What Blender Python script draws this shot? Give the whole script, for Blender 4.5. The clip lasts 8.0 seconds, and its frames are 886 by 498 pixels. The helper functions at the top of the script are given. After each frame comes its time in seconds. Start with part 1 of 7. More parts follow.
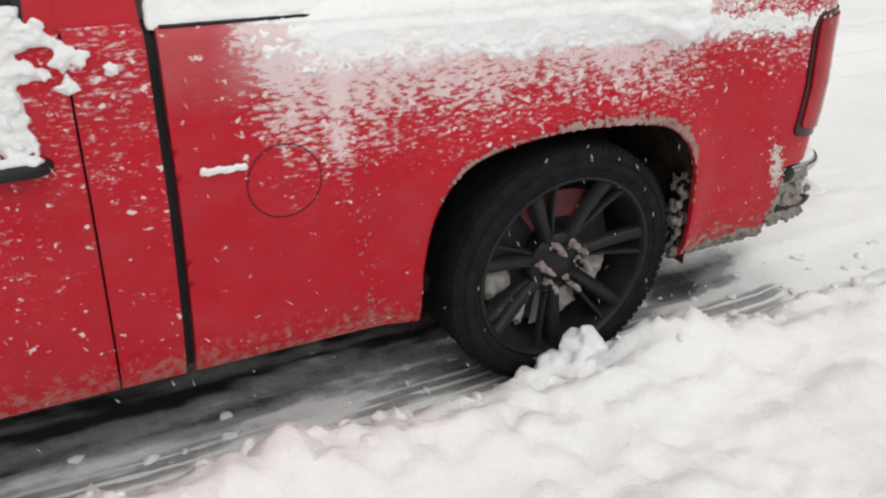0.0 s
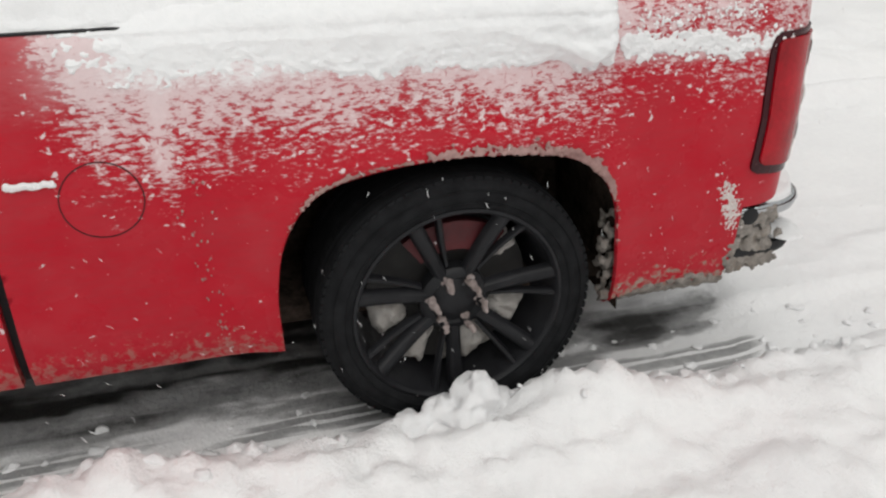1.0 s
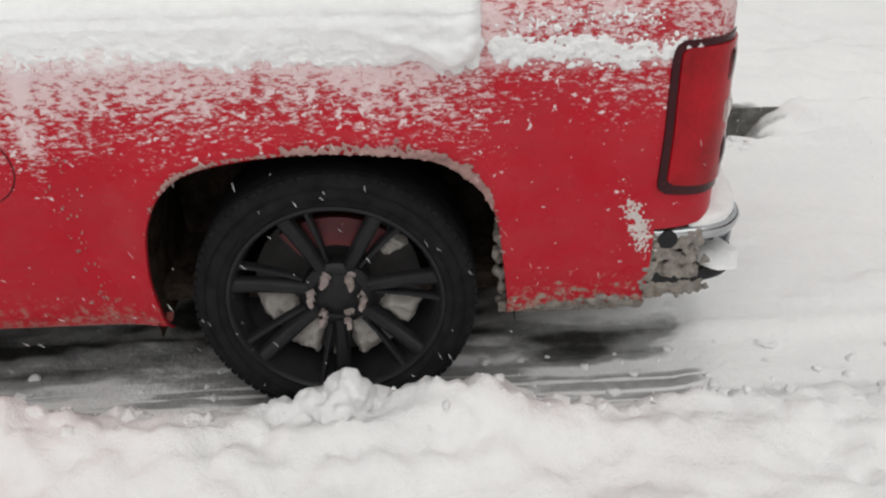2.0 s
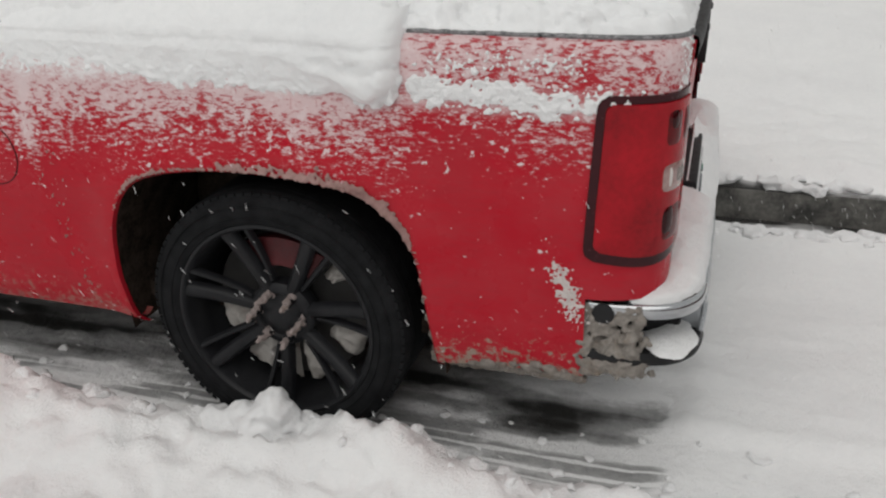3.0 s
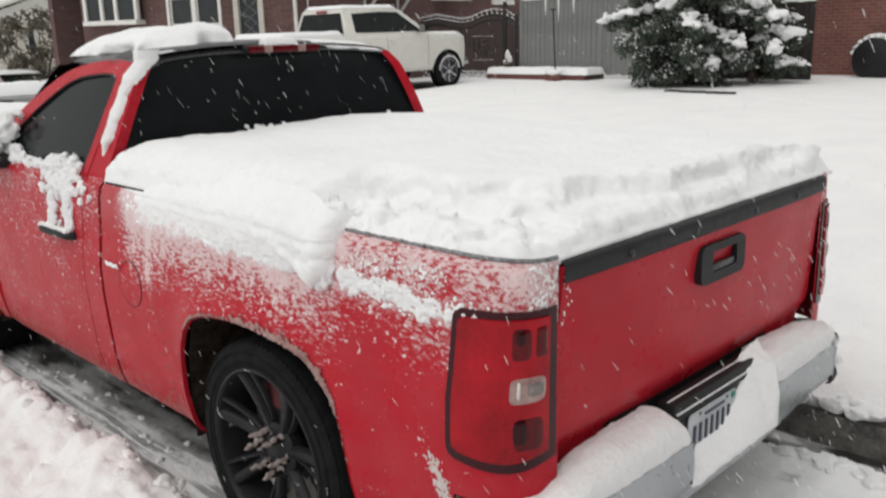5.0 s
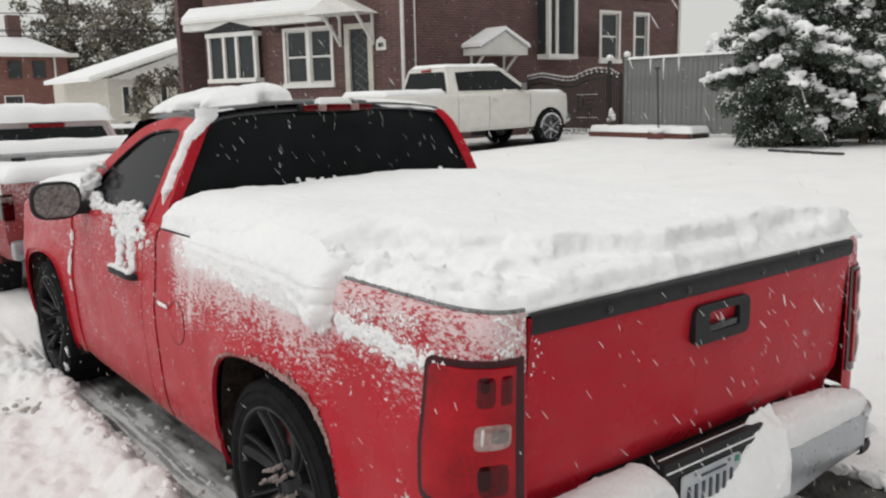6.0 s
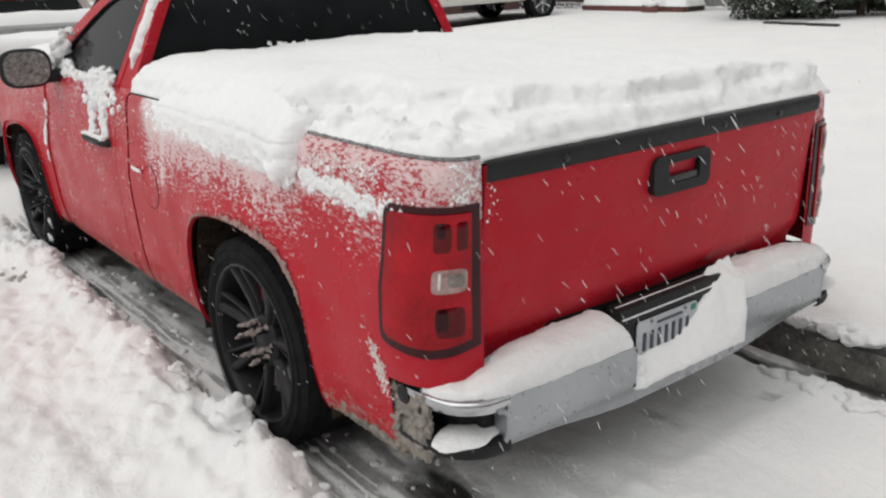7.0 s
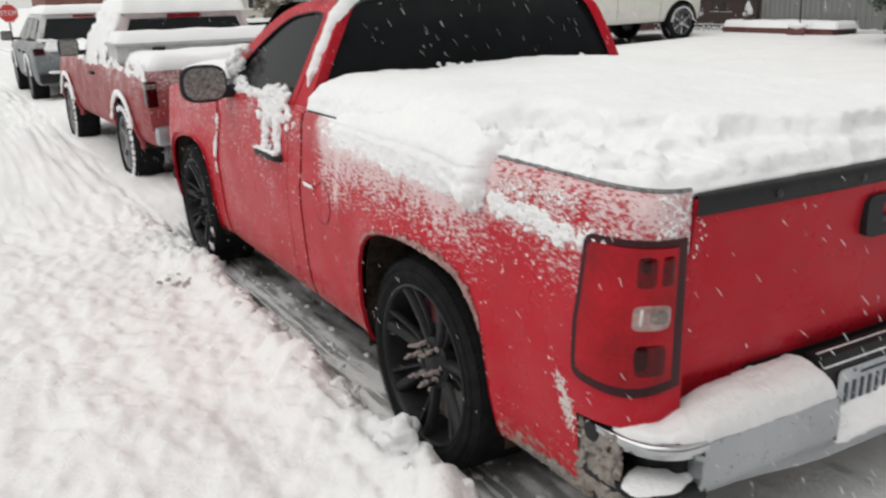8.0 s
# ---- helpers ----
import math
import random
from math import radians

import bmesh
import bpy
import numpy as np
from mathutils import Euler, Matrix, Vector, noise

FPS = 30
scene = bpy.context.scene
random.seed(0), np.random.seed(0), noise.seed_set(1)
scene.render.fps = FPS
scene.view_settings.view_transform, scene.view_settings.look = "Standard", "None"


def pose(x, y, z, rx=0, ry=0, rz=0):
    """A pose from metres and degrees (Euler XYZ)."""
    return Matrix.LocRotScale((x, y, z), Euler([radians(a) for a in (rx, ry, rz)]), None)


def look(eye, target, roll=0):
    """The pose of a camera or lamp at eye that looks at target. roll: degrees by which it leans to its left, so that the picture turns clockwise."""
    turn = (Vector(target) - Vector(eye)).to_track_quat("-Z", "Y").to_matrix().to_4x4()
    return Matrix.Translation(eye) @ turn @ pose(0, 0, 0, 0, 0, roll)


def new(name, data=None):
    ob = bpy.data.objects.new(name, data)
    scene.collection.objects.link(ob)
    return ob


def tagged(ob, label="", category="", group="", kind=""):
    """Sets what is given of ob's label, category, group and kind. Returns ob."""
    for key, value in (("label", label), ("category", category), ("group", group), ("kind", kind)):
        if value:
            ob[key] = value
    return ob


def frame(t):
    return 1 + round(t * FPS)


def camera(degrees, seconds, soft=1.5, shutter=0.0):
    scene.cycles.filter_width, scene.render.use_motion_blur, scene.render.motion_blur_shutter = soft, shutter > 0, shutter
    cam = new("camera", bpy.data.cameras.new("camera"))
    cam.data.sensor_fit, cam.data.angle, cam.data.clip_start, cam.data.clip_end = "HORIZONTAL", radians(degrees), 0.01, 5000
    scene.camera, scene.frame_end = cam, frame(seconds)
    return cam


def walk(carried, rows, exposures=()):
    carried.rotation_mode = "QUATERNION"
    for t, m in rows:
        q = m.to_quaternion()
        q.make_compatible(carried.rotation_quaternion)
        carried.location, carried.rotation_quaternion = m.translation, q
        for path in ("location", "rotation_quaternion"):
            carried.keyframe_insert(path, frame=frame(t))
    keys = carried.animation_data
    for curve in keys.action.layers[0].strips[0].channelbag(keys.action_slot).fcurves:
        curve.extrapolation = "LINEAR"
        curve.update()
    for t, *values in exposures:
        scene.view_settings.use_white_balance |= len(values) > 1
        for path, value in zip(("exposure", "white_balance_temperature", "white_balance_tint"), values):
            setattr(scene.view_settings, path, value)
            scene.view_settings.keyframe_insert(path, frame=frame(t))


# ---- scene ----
cam = camera(54.6, 8.0, soft=2.2, shutter=0.18)
PATH = [
    (0, (-2.801, 1.398, 1.632), (-1.242, 0.555, 0.705), 2.0),
    (0.5, (-2.892, 1.004, 1.656), (-1.265, 0.319, 0.718), -0.5),
    (1, (-2.886, 0.637, 1.647), (-1.201, 0.114, 0.704), 0.6),
    (1.5, (-2.959, 0.213, 1.671), (-1.232, -0.094, 0.71), -0.7),
    (1.7, (-3.013, 0.056, 1.675), (-1.282, -0.184, 0.701), -1.0),
    (2.8, (-2.864, -0.978, 1.603), (-1.134, -0.479, 0.731), -1.4),
    (3, (-2.855, -1.098, 1.589), (-1.127, -0.544, 0.749), -1.4),
    (3.5, (-2.774, -1.478, 1.632), (-1.149, -0.641, 0.822), -2.2),
    (4, (-2.614, -1.755, 1.684), (-1.138, -0.677, 0.871), 0.0),
    (4.5, (-2.521, -2.094, 1.723), (-1.133, -0.879, 0.95), -0.0),
    (5, (-2.406, -2.259, 1.732), (-1.031, -0.889, 1.249), -1.5),
    (5.2, (-2.363, -2.304, 1.738), (-1.007, -0.888, 1.34), -0.7),
    (6.3, (-2.204, -2.639, 1.738), (-1.045, -1.055, 1.36), -2.0),
    (6.5, (-2.199, -2.658, 1.715), (-1.039, -1.092, 1.268), -2.2),
    (7, (-2.187, -2.673, 1.658), (-1.022, -1.168, 1.042), -1.7),
    (7.5, (-2.235, -2.636, 1.656), (-1.149, -1.089, 1.001), -1.4),
    (8, (-2.327, -2.5, 1.675), (-1.375, -0.836, 1.105), -1.4),
]
EXPOSURES = [(0.0, -0.02), (0.6, -0.08), (1.7, -0.12), (2.8, -0.44), (3.0, -0.42), (3.5, -0.32), (4.0, -0.13), (4.5, -0.06), (5.2, -0.1), (6.4, -0.13), (7.0, -0.1), (8.0, -0.05)]
walk(cam, [(t, look(eye, target, roll)) for t, eye, target, roll in PATH], EXPOSURES)

# ---- overcast daylight ----
world = bpy.data.worlds.new("overcast_sky")
scene.world = world
world.use_nodes = True
wn = world.node_tree.nodes
wl = world.node_tree.links
wn.clear()
w_out = wn.new("ShaderNodeOutputWorld")
w_bg = wn.new("ShaderNodeBackground")
w_sky = wn.new("ShaderNodeTexSky")
w_sky.sky_type = "NISHITA"
w_sky.sun_disc = False
w_sky.sun_elevation = radians(58.2)
w_sky.sun_rotation = radians(268)
w_sky.air_density, w_sky.dust_density, w_sky.ozone_density = 1.0, 6.0, 1.0
w_cloud = wn.new("ShaderNodeMixRGB")      # cloud cover greys the clear sky out
w_cloud.inputs[0].default_value = 0.93
w_cloud.inputs[2].default_value = (7.58, 7.60, 7.36, 1)
wl.new(w_sky.outputs[0], w_cloud.inputs[1])
wl.new(w_cloud.outputs[0], w_bg.inputs[0])
w_bg.inputs[1].default_value = 0.097
wl.new(w_bg.outputs[0], w_out.inputs[0])

sun_data = bpy.data.lights.new("sun", "SUN")
sun_data.energy, sun_data.angle, sun_data.color = 1.25, radians(70), (1.0, 0.985, 0.96)
sun = new("sun", sun_data)
sun.matrix_world = look((-6.5, -0.2, 10.5), (0, 0, 0))


# ---- materials ----
def nodes_of(name):
    m = bpy.data.materials.new(name)
    m.use_nodes = True
    nt = m.node_tree
    return m, nt.nodes, nt.links, nt.nodes["Principled BSDF"]


def coords(n, l, scale=(1, 1, 1)):
    tc, mp = n.new("ShaderNodeTexCoord"), n.new("ShaderNodeMapping")
    mp.inputs["Scale"].default_value = scale
    l.new(tc.outputs["Object"], mp.inputs["Vector"])
    return mp.outputs[0]


def noise_of(n, l, vec, scale, detail=4.0, rough=0.55):
    t = n.new("ShaderNodeTexNoise")
    t.inputs["Scale"].default_value, t.inputs["Detail"].default_value, t.inputs["Roughness"].default_value = scale, detail, rough
    l.new(vec, t.inputs["Vector"])
    return t.outputs["Fac"]


def ramp(n, l, fac, stops):
    r = n.new("ShaderNodeValToRGB")
    els = r.color_ramp.elements
    while len(els) < len(stops):
        els.new(0.5)
    for e, (p, c) in zip(els, stops):
        e.position = p
        e.color = (*c, 1) if isinstance(c, tuple) else (c, c, c, 1)
    l.new(fac, r.inputs[0])
    return r.outputs[0]


def maths(n, l, op, a, b=0.0, c=0.0, clamp=False):
    m = n.new("ShaderNodeMath")
    m.operation, m.use_clamp = op, clamp
    for i, v in enumerate((a, b, c)):
        if isinstance(v, (int, float)):
            m.inputs[i].default_value = v
        else:
            l.new(v, m.inputs[i])
    return m.outputs[0]


def rng(n, l, v, a, b, c=0.0, d=1.0, smooth=True):
    m = n.new("ShaderNodeMapRange")
    m.interpolation_type = "SMOOTHSTEP" if smooth else "LINEAR"
    l.new(v, m.inputs["Value"])
    for k, x in (("From Min", a), ("From Max", b), ("To Min", c), ("To Max", d)):
        m.inputs[k].default_value = x
    return m.outputs[0]


def mix(n, l, fac, a, b):
    m = n.new("ShaderNodeMixRGB")
    if isinstance(fac, (int, float)):
        m.inputs[0].default_value = fac
    else:
        l.new(fac, m.inputs[0])
    for i, v in ((1, a), (2, b)):
        if isinstance(v, tuple):
            m.inputs[i].default_value = (*v, 1)
        else:
            l.new(v, m.inputs[i])
    return m.outputs[0]


def bump(n, l, b, height, strength=0.3, dist=0.01):
    k = n.new("ShaderNodeBump")
    k.inputs["Strength"].default_value, k.inputs["Distance"].default_value = strength, dist
    l.new(height, k.inputs["Height"])
    l.new(k.outputs[0], b.inputs["Normal"])


def plain(name, dark, light, rough=0.5, metal=0.0, scale=8.0, bump_s=0.15, bump_d=0.004, fine=6.0, coat=0.0, stretch=(1, 1, 1), spec=0.5):
    """A surface that varies between two colours at two scales, with fine relief."""
    m, n, l, b = nodes_of(name)
    v = coords(n, l, stretch)
    big, small = noise_of(n, l, v, scale), noise_of(n, l, v, scale * fine, 6.0, 0.65)
    both = maths(n, l, "ADD", maths(n, l, "MULTIPLY", big, 0.6), maths(n, l, "MULTIPLY", small, 0.4))
    l.new(ramp(n, l, both, [(0.35, dark), (0.65, light)]), b.inputs["Base Color"])
    l.new(rng(n, l, small, 0.3, 0.7, max(rough - 0.08, 0.02), min(rough + 0.08, 1)), b.inputs["Roughness"])
    b.inputs["Metallic"].default_value = metal
    b.inputs["Coat Weight"].default_value = coat
    b.inputs["Specular IOR Level"].default_value = spec
    if bump_s:
        bump(n, l, b, both, bump_s, bump_d)
    return m


def snow_material(name, dark, light, dirt=0.0, grain=1.0):
    m, n, l, b = nodes_of(name)
    v = coords(n, l)
    big, mid, small = noise_of(n, l, v, 3.0), noise_of(n, l, v, 38.0, 5.0, 0.6), noise_of(n, l, v, 210.0, 3.0, 0.7)
    col = ramp(n, l, maths(n, l, "ADD", maths(n, l, "MULTIPLY", big, 0.5), maths(n, l, "MULTIPLY", mid, 0.5)), [(0.3, dark), (0.65, light)])
    if dirt:
        spots = rng(n, l, noise_of(n, l, v, 24.0, 6.0, 0.7), 0.5, 0.68, 0.0, dirt)
        col = mix(n, l, spots, col, (0.23, 0.17, 0.12))
    l.new(col, b.inputs["Base Color"])
    b.inputs["Roughness"].default_value = 0.75
    b.inputs["Specular IOR Level"].default_value = 0.25
    b.inputs["Subsurface Weight"].default_value = 0.0
    h = maths(n, l, "ADD", maths(n, l, "MULTIPLY", mid, 1.0), maths(n, l, "MULTIPLY", small, 0.45))
    bump(n, l, b, h, 0.75 * grain, 0.014)
    return m


def paint(name, red, dusting=None, mud=False, rough=0.28, driven=False, haze_most=0.048):
    """Car paint; dusting = (z of the bare lower part, z of the most cover, that cover) for snow stuck to it, driven for snow blown along the box side, mud for slush low down."""
    m, n, l, b = nodes_of(name)
    v = coords(n, l)
    sep = n.new("ShaderNodeSeparateXYZ")
    l.new(v, sep.inputs[0])
    z, y = sep.outputs[2], sep.outputs[1]
    film = noise_of(n, l, v, 5.0, 5.0, 0.6)
    grime = noise_of(n, l, coords(n, l, (1, 6, 30)), 3.0, 5.0, 0.6)
    lighter = tuple(c * 0.90 + 0.006 for c in red)
    col = mix(n, l, rng(n, l, maths(n, l, "ADD", film, grime), 0.85, 1.25), red, lighter)
    haze = maths(n, l, "MULTIPLY", rng(n, l, noise_of(n, l, coords(n, l, (1, 0.6, 1)), 9.0, 6.0, 0.7), 0.30, 0.75, 0.2, 1.0), haze_most)
    col = mix(n, l, haze, col, (0.50, 0.46, 0.46))
    rgh = rng(n, l, film, 0.3, 0.7, rough - 0.06, rough + 0.12)
    if mud:
        low = rng(n, l, z, 0.54, 0.30)
        spl = maths(n, l, "ADD", noise_of(n, l, coords(n, l, (1, 1.0, 1.1)), 38.0, 6.0, 0.74), maths(n, l, "MULTIPLY", low, 0.24))
        back = rng(n, l, y, 0.1, -0.45, 0.45, 1.0)
        spl = maths(n, l, "MULTIPLY", rng(n, l, spl, 0.655, 0.77), back)
        col = mix(n, l, spl, col, mix(n, l, film, (0.16, 0.11, 0.08), (0.46, 0.38, 0.32)))
        rgh = maths(n, l, "MAXIMUM", rgh, maths(n, l, "MULTIPLY", spl, 0.85))
    if dusting:
        z0, z1, most = dusting
        streak = noise_of(n, l, coords(n, l, (1, 0.36, 1.0)), 105.0, 6.0, 0.70)
        patch = noise_of(n, l, coords(n, l, (1, 0.8, 1.0)), 6.5, 6.0, 0.68)
        uneven = maths(n, l, "SUBTRACT", patch, 0.5)
        cover = rng(n, l, z, z0, z1, 0.0, most, False)
        if driven:
            cover = maths(n, l, "MULTIPLY", cover, maths(n, l, "MULTIPLY", rng(n, l, y, 1.04, 0.84, 0.15, 1.0), rng(n, l, y, -0.30, -0.46, 1.0, 0.68)))
            run = maths(n, l, "ABSOLUTE", maths(n, l, "SUBTRACT", y, 0.705))
            cover = maths(n, l, "ADD", cover, maths(n, l, "MULTIPLY", rng(n, l, run, 0.045, 0.0, 0.0, 0.20), rng(n, l, z, 0.60, 0.86)))
        edge = maths(n, l, "SUBTRACT", maths(n, l, "MULTIPLY", cover, 0.50), maths(n, l, "SUBTRACT", 0.77, maths(n, l, "MULTIPLY", uneven, 0.55)))
        s = maths(n, l, "ADD", streak, edge)
        mask = maths(n, l, "MULTIPLY", rng(n, l, s, -0.05, 0.10), maths(n, l, "ADD", 0.44, maths(n, l, "MULTIPLY", cover, 0.28)))
        veil = maths(n, l, "MULTIPLY", rng(n, l, maths(n, l, "ADD", cover, maths(n, l, "MULTIPLY", uneven, 0.5)), 0.50, 1.12, 0.0, 0.50), rng(n, l, streak, 0.30, 0.62, 0.55, 1.0))
        mask = maths(n, l, "MAXIMUM", mask, veil)
        specks = noise_of(n, l, coords(n, l, (1, 0.75, 1.0)), 42.0, 4.0, 0.6)
        s2 = maths(n, l, "ADD", maths(n, l, "ADD", specks, maths(n, l, "MULTIPLY", cover, 0.16)), maths(n, l, "MULTIPLY", uneven, 0.12))
        mask = maths(n, l, "MAXIMUM", mask, rng(n, l, s2, 0.675, 0.72, 0.0, 0.70))
        if driven:
            line = maths(n, l, "ABSOLUTE", maths(n, l, "SUBTRACT", z, maths(n, l, "ADD", 1.045, maths(n, l, "MULTIPLY", patch, 0.05))))
            band = maths(n, l, "MULTIPLY", rng(n, l, line, 0.050, 0.0), maths(n, l, "MULTIPLY", rng(n, l, y, -0.36, -0.42), rng(n, l, y, -1.0, -0.9)))
            mask = maths(n, l, "MAXIMUM", mask, maths(n, l, "MULTIPLY", band, rng(n, l, streak, 0.34, 0.60, 0.22, 0.74)))
            wavy = maths(n, l, "ADD", z, maths(n, l, "ADD", maths(n, l, "MULTIPLY", maths(n, l, "SUBTRACT", streak, 0.5), 0.10), maths(n, l, "MULTIPLY", uneven, 0.16)))
            top = maths(n, l, "MULTIPLY", rng(n, l, wavy, 0.985, 1.10), maths(n, l, "MULTIPLY", rng(n, l, y, -0.42, -0.34), rng(n, l, y, 1.0, 0.74, 0.06, 0.95)))
            mask = maths(n, l, "MAXIMUM", mask, maths(n, l, "MULTIPLY", top, rng(n, l, streak, 0.30, 0.58, 0.70, 1.0)))
        ticks = noise_of(n, l, coords(n, l, (1, 1.5, 0.55)), 58.0, 3.0, 0.6)
        mask = maths(n, l, "MULTIPLY", mask, rng(n, l, ticks, 0.63, 0.72, 1.0, 0.45))
        white = mix(n, l, noise_of(n, l, v, 90.0), (0.78, 0.76, 0.77), (0.90, 0.89, 0.89))
        col = mix(n, l, maths(n, l, "MULTIPLY", mask, 0.97, 0.0, True), col, white)
        rgh = maths(n, l, "MAXIMUM", rgh, maths(n, l, "MULTIPLY", mask, 0.8))
        bump(n, l, b, mask, 0.45, 0.005)
    l.new(col, b.inputs["Base Color"])
    l.new(rgh, b.inputs["Roughness"])
    b.inputs["Specular IOR Level"].default_value = 0.12
    return m


def glass(name, tint, rough=0.04, spec=0.5):
    m, n, l, b = nodes_of(name)
    v = coords(n, l)
    l.new(mix(n, l, noise_of(n, l, v, 6.0), tint, tuple(c * 1.5 + 0.004 for c in tint)), b.inputs["Base Color"])
    l.new(rng(n, l, noise_of(n, l, v, 14.0, 5.0), 0.35, 0.7, rough, rough + 0.1), b.inputs["Roughness"])
    b.inputs["Specular IOR Level"].default_value = spec
    return m


def brick(name, a, c, mortar, course=0.075, length=0.22):
    m, n, l, b = nodes_of(name)
    tc = n.new("ShaderNodeTexCoord")
    sep, com = n.new("ShaderNodeSeparateXYZ"), n.new("ShaderNodeCombineXYZ")
    l.new(tc.outputs["Object"], sep.inputs[0])
    l.new(maths(n, l, "ADD", sep.outputs[0], sep.outputs[1]), com.inputs[0])
    l.new(sep.outputs[2], com.inputs[1])
    t = n.new("ShaderNodeTexBrick")
    t.inputs["Scale"].default_value = 1.0
    t.inputs["Brick Width"].default_value, t.inputs["Row Height"].default_value = length, course
    t.inputs["Mortar Size"].default_value, t.inputs["Bias"].default_value = 0.008, 0.0
    t.inputs["Color1"].default_value, t.inputs["Color2"].default_value, t.inputs["Mortar"].default_value = (*a, 1), (*c, 1), (*mortar, 1)
    l.new(com.outputs[0], t.inputs["Vector"])
    v = coords(n, l)
    col = mix(n, l, rng(n, l, noise_of(n, l, v, 1.3, 5.0), 0.3, 0.7, 0.0, 0.35), t.outputs["Color"], tuple(x * 0.55 for x in a))
    l.new(col, b.inputs["Base Color"])
    b.inputs["Roughness"].default_value = 0.85
    bump(n, l, b, maths(n, l, "SUBTRACT", 1.0, t.outputs["Fac"]), 0.5, 0.01)
    return m


RED = (0.44, 0.0050, 0.018)
M_SNOW = snow_material("snow", (0.84, 0.845, 0.855), (0.92, 0.92, 0.925))
M_SNOW_SOFT = snow_material("snow_smooth", (0.83, 0.84, 0.85), (0.90, 0.905, 0.91), grain=0.55)
M_RIME = snow_material("dirty_rime", (0.075, 0.064, 0.055), (0.36, 0.33, 0.30), dirt=0.5)
M_RIME_PINK = snow_material("pink_rime", (0.22, 0.11, 0.10), (0.50, 0.32, 0.30), dirt=0.40)
M_RIME_PALE = snow_material("pale_rime", (0.50, 0.44, 0.42), (0.76, 0.70, 0.68), dirt=0.25)
M_PACKED = snow_material("packed_grey_snow", (0.36, 0.34, 0.32), (0.58, 0.55, 0.52), dirt=0.25)
M_NUT = snow_material("icy_nut", (0.13, 0.105, 0.10), (0.50, 0.42, 0.40), dirt=0.45)
M_RED = paint("red_paint", RED, haze_most=0.035)
M_RED_BED = paint("red_paint_snow_dusted", RED, (0.70, 1.16, 1.0), True, driven=True)
M_RED_DOOR = paint("red_paint_flecked", RED, (0.25, 1.60, 0.62), True)
M_RED_DULL = paint("old_red_paint", (0.27, 0.022, 0.027), (0.55, 1.50, 0.95), False, 0.4, haze_most=0.16)
M_WHITE_PAINT = paint("white_paint", (0.74, 0.73, 0.68), None, True, 0.35)
M_GREY_PAINT = paint("grey_paint", (0.16, 0.18, 0.19), (0.4, 1.5, 1.0), False, 0.35)
M_BLACK = plain("black_plastic", (0.007, 0.007, 0.008), (0.016, 0.0165, 0.018), 0.55, scale=12, spec=0.3)
M_GLOSS_BLACK = plain("gloss_black", (0.008, 0.008, 0.010), (0.020, 0.021, 0.024), 0.32, scale=9, bump_s=0.05)
M_FROSTED = plain("frosted_black_rail", (0.010, 0.010, 0.012), (0.36, 0.36, 0.37), 0.7, scale=70, bump_s=0.4, fine=3.0)
M_RUBBER = plain("tyre_rubber", (0.0085, 0.0088, 0.0095), (0.019, 0.0195, 0.021), 0.85, scale=22, bump_s=0.2, spec=0.06)
M_LINER = plain("wheel_well", (0.014, 0.0115, 0.0095), (0.075, 0.056, 0.046), 1.0, scale=16, bump_s=0.5, spec=0.0)
M_RIM = plain("satin_black_rim", (0.009, 0.009, 0.0105), (0.019, 0.0195, 0.022), 0.42, scale=10, bump_s=0.06, spec=0.22)
# disc steel coloured near black for the shade behind the spokes
M_DISC_SHADED = plain("shaded_disc_steel", (0.016, 0.015, 0.015), (0.040, 0.038, 0.037), 0.7, metal=0.1, scale=14)
M_STEEL = plain("steel", (0.16, 0.16, 0.165), (0.30, 0.30, 0.31), 0.5, metal=0.8, scale=14)
M_ALUMINIUM = plain("aluminium", (0.40, 0.40, 0.41), (0.55, 0.55, 0.55), 0.5, metal=0.3, scale=14)
# caliper red, deepened in colour for the same wheel shade
M_CALIPER = plain("shaded_red_brake", (0.045, 0.002, 0.004), (0.085, 0.004, 0.007), 0.6, scale=20)
M_SILVER = plain("silver_bumper", (0.33, 0.35, 0.37), (0.42, 0.44, 0.46), 0.34, metal=0.65, scale=5, bump_s=0.05)
M_CHROME = plain("chrome", (0.42, 0.43, 0.45), (0.56, 0.57, 0.58), 0.16, metal=1.0, scale=8, bump_s=0.03)
M_TINT = glass("dark_tinted_glass", (0.008, 0.0095, 0.0105), 0.05, 0.16)
M_SIDE_GLASS = glass("side_glass", (0.008, 0.009, 0.010), 0.06, 0.10)
M_WINDOW = glass("window_glass", (0.030, 0.034, 0.036), 0.04, 0.3)
M_LAMP_RED = plain("red_lens", (0.19, 0.0015, 0.005), (0.40, 0.0035, 0.012), 0.10, scale=7, bump_s=0.04, fine=9.0, spec=0.25)
M_LAMP_DARK = plain("smoked_lens", (0.020, 0.001, 0.002), (0.050, 0.002, 0.004), 0.12, scale=9, bump_s=0.04, spec=0.25)
M_LAMP_MID = plain("dim_red_lens", (0.045, 0.001, 0.002), (0.13, 0.002, 0.005), 0.12, scale=14, bump_s=0.04, spec=0.25)
M_LAMP_BEZEL = plain("lamp_bezel", (0.026, 0.0028, 0.005), (0.050, 0.005, 0.009), 0.20, scale=9, bump_s=0.04, spec=0.25)
M_LAMP_CLEAR = plain("clear_lens", (0.20, 0.11, 0.105), (0.42, 0.28, 0.26), 0.12, scale=15, bump_s=0.05, coat=0.5)
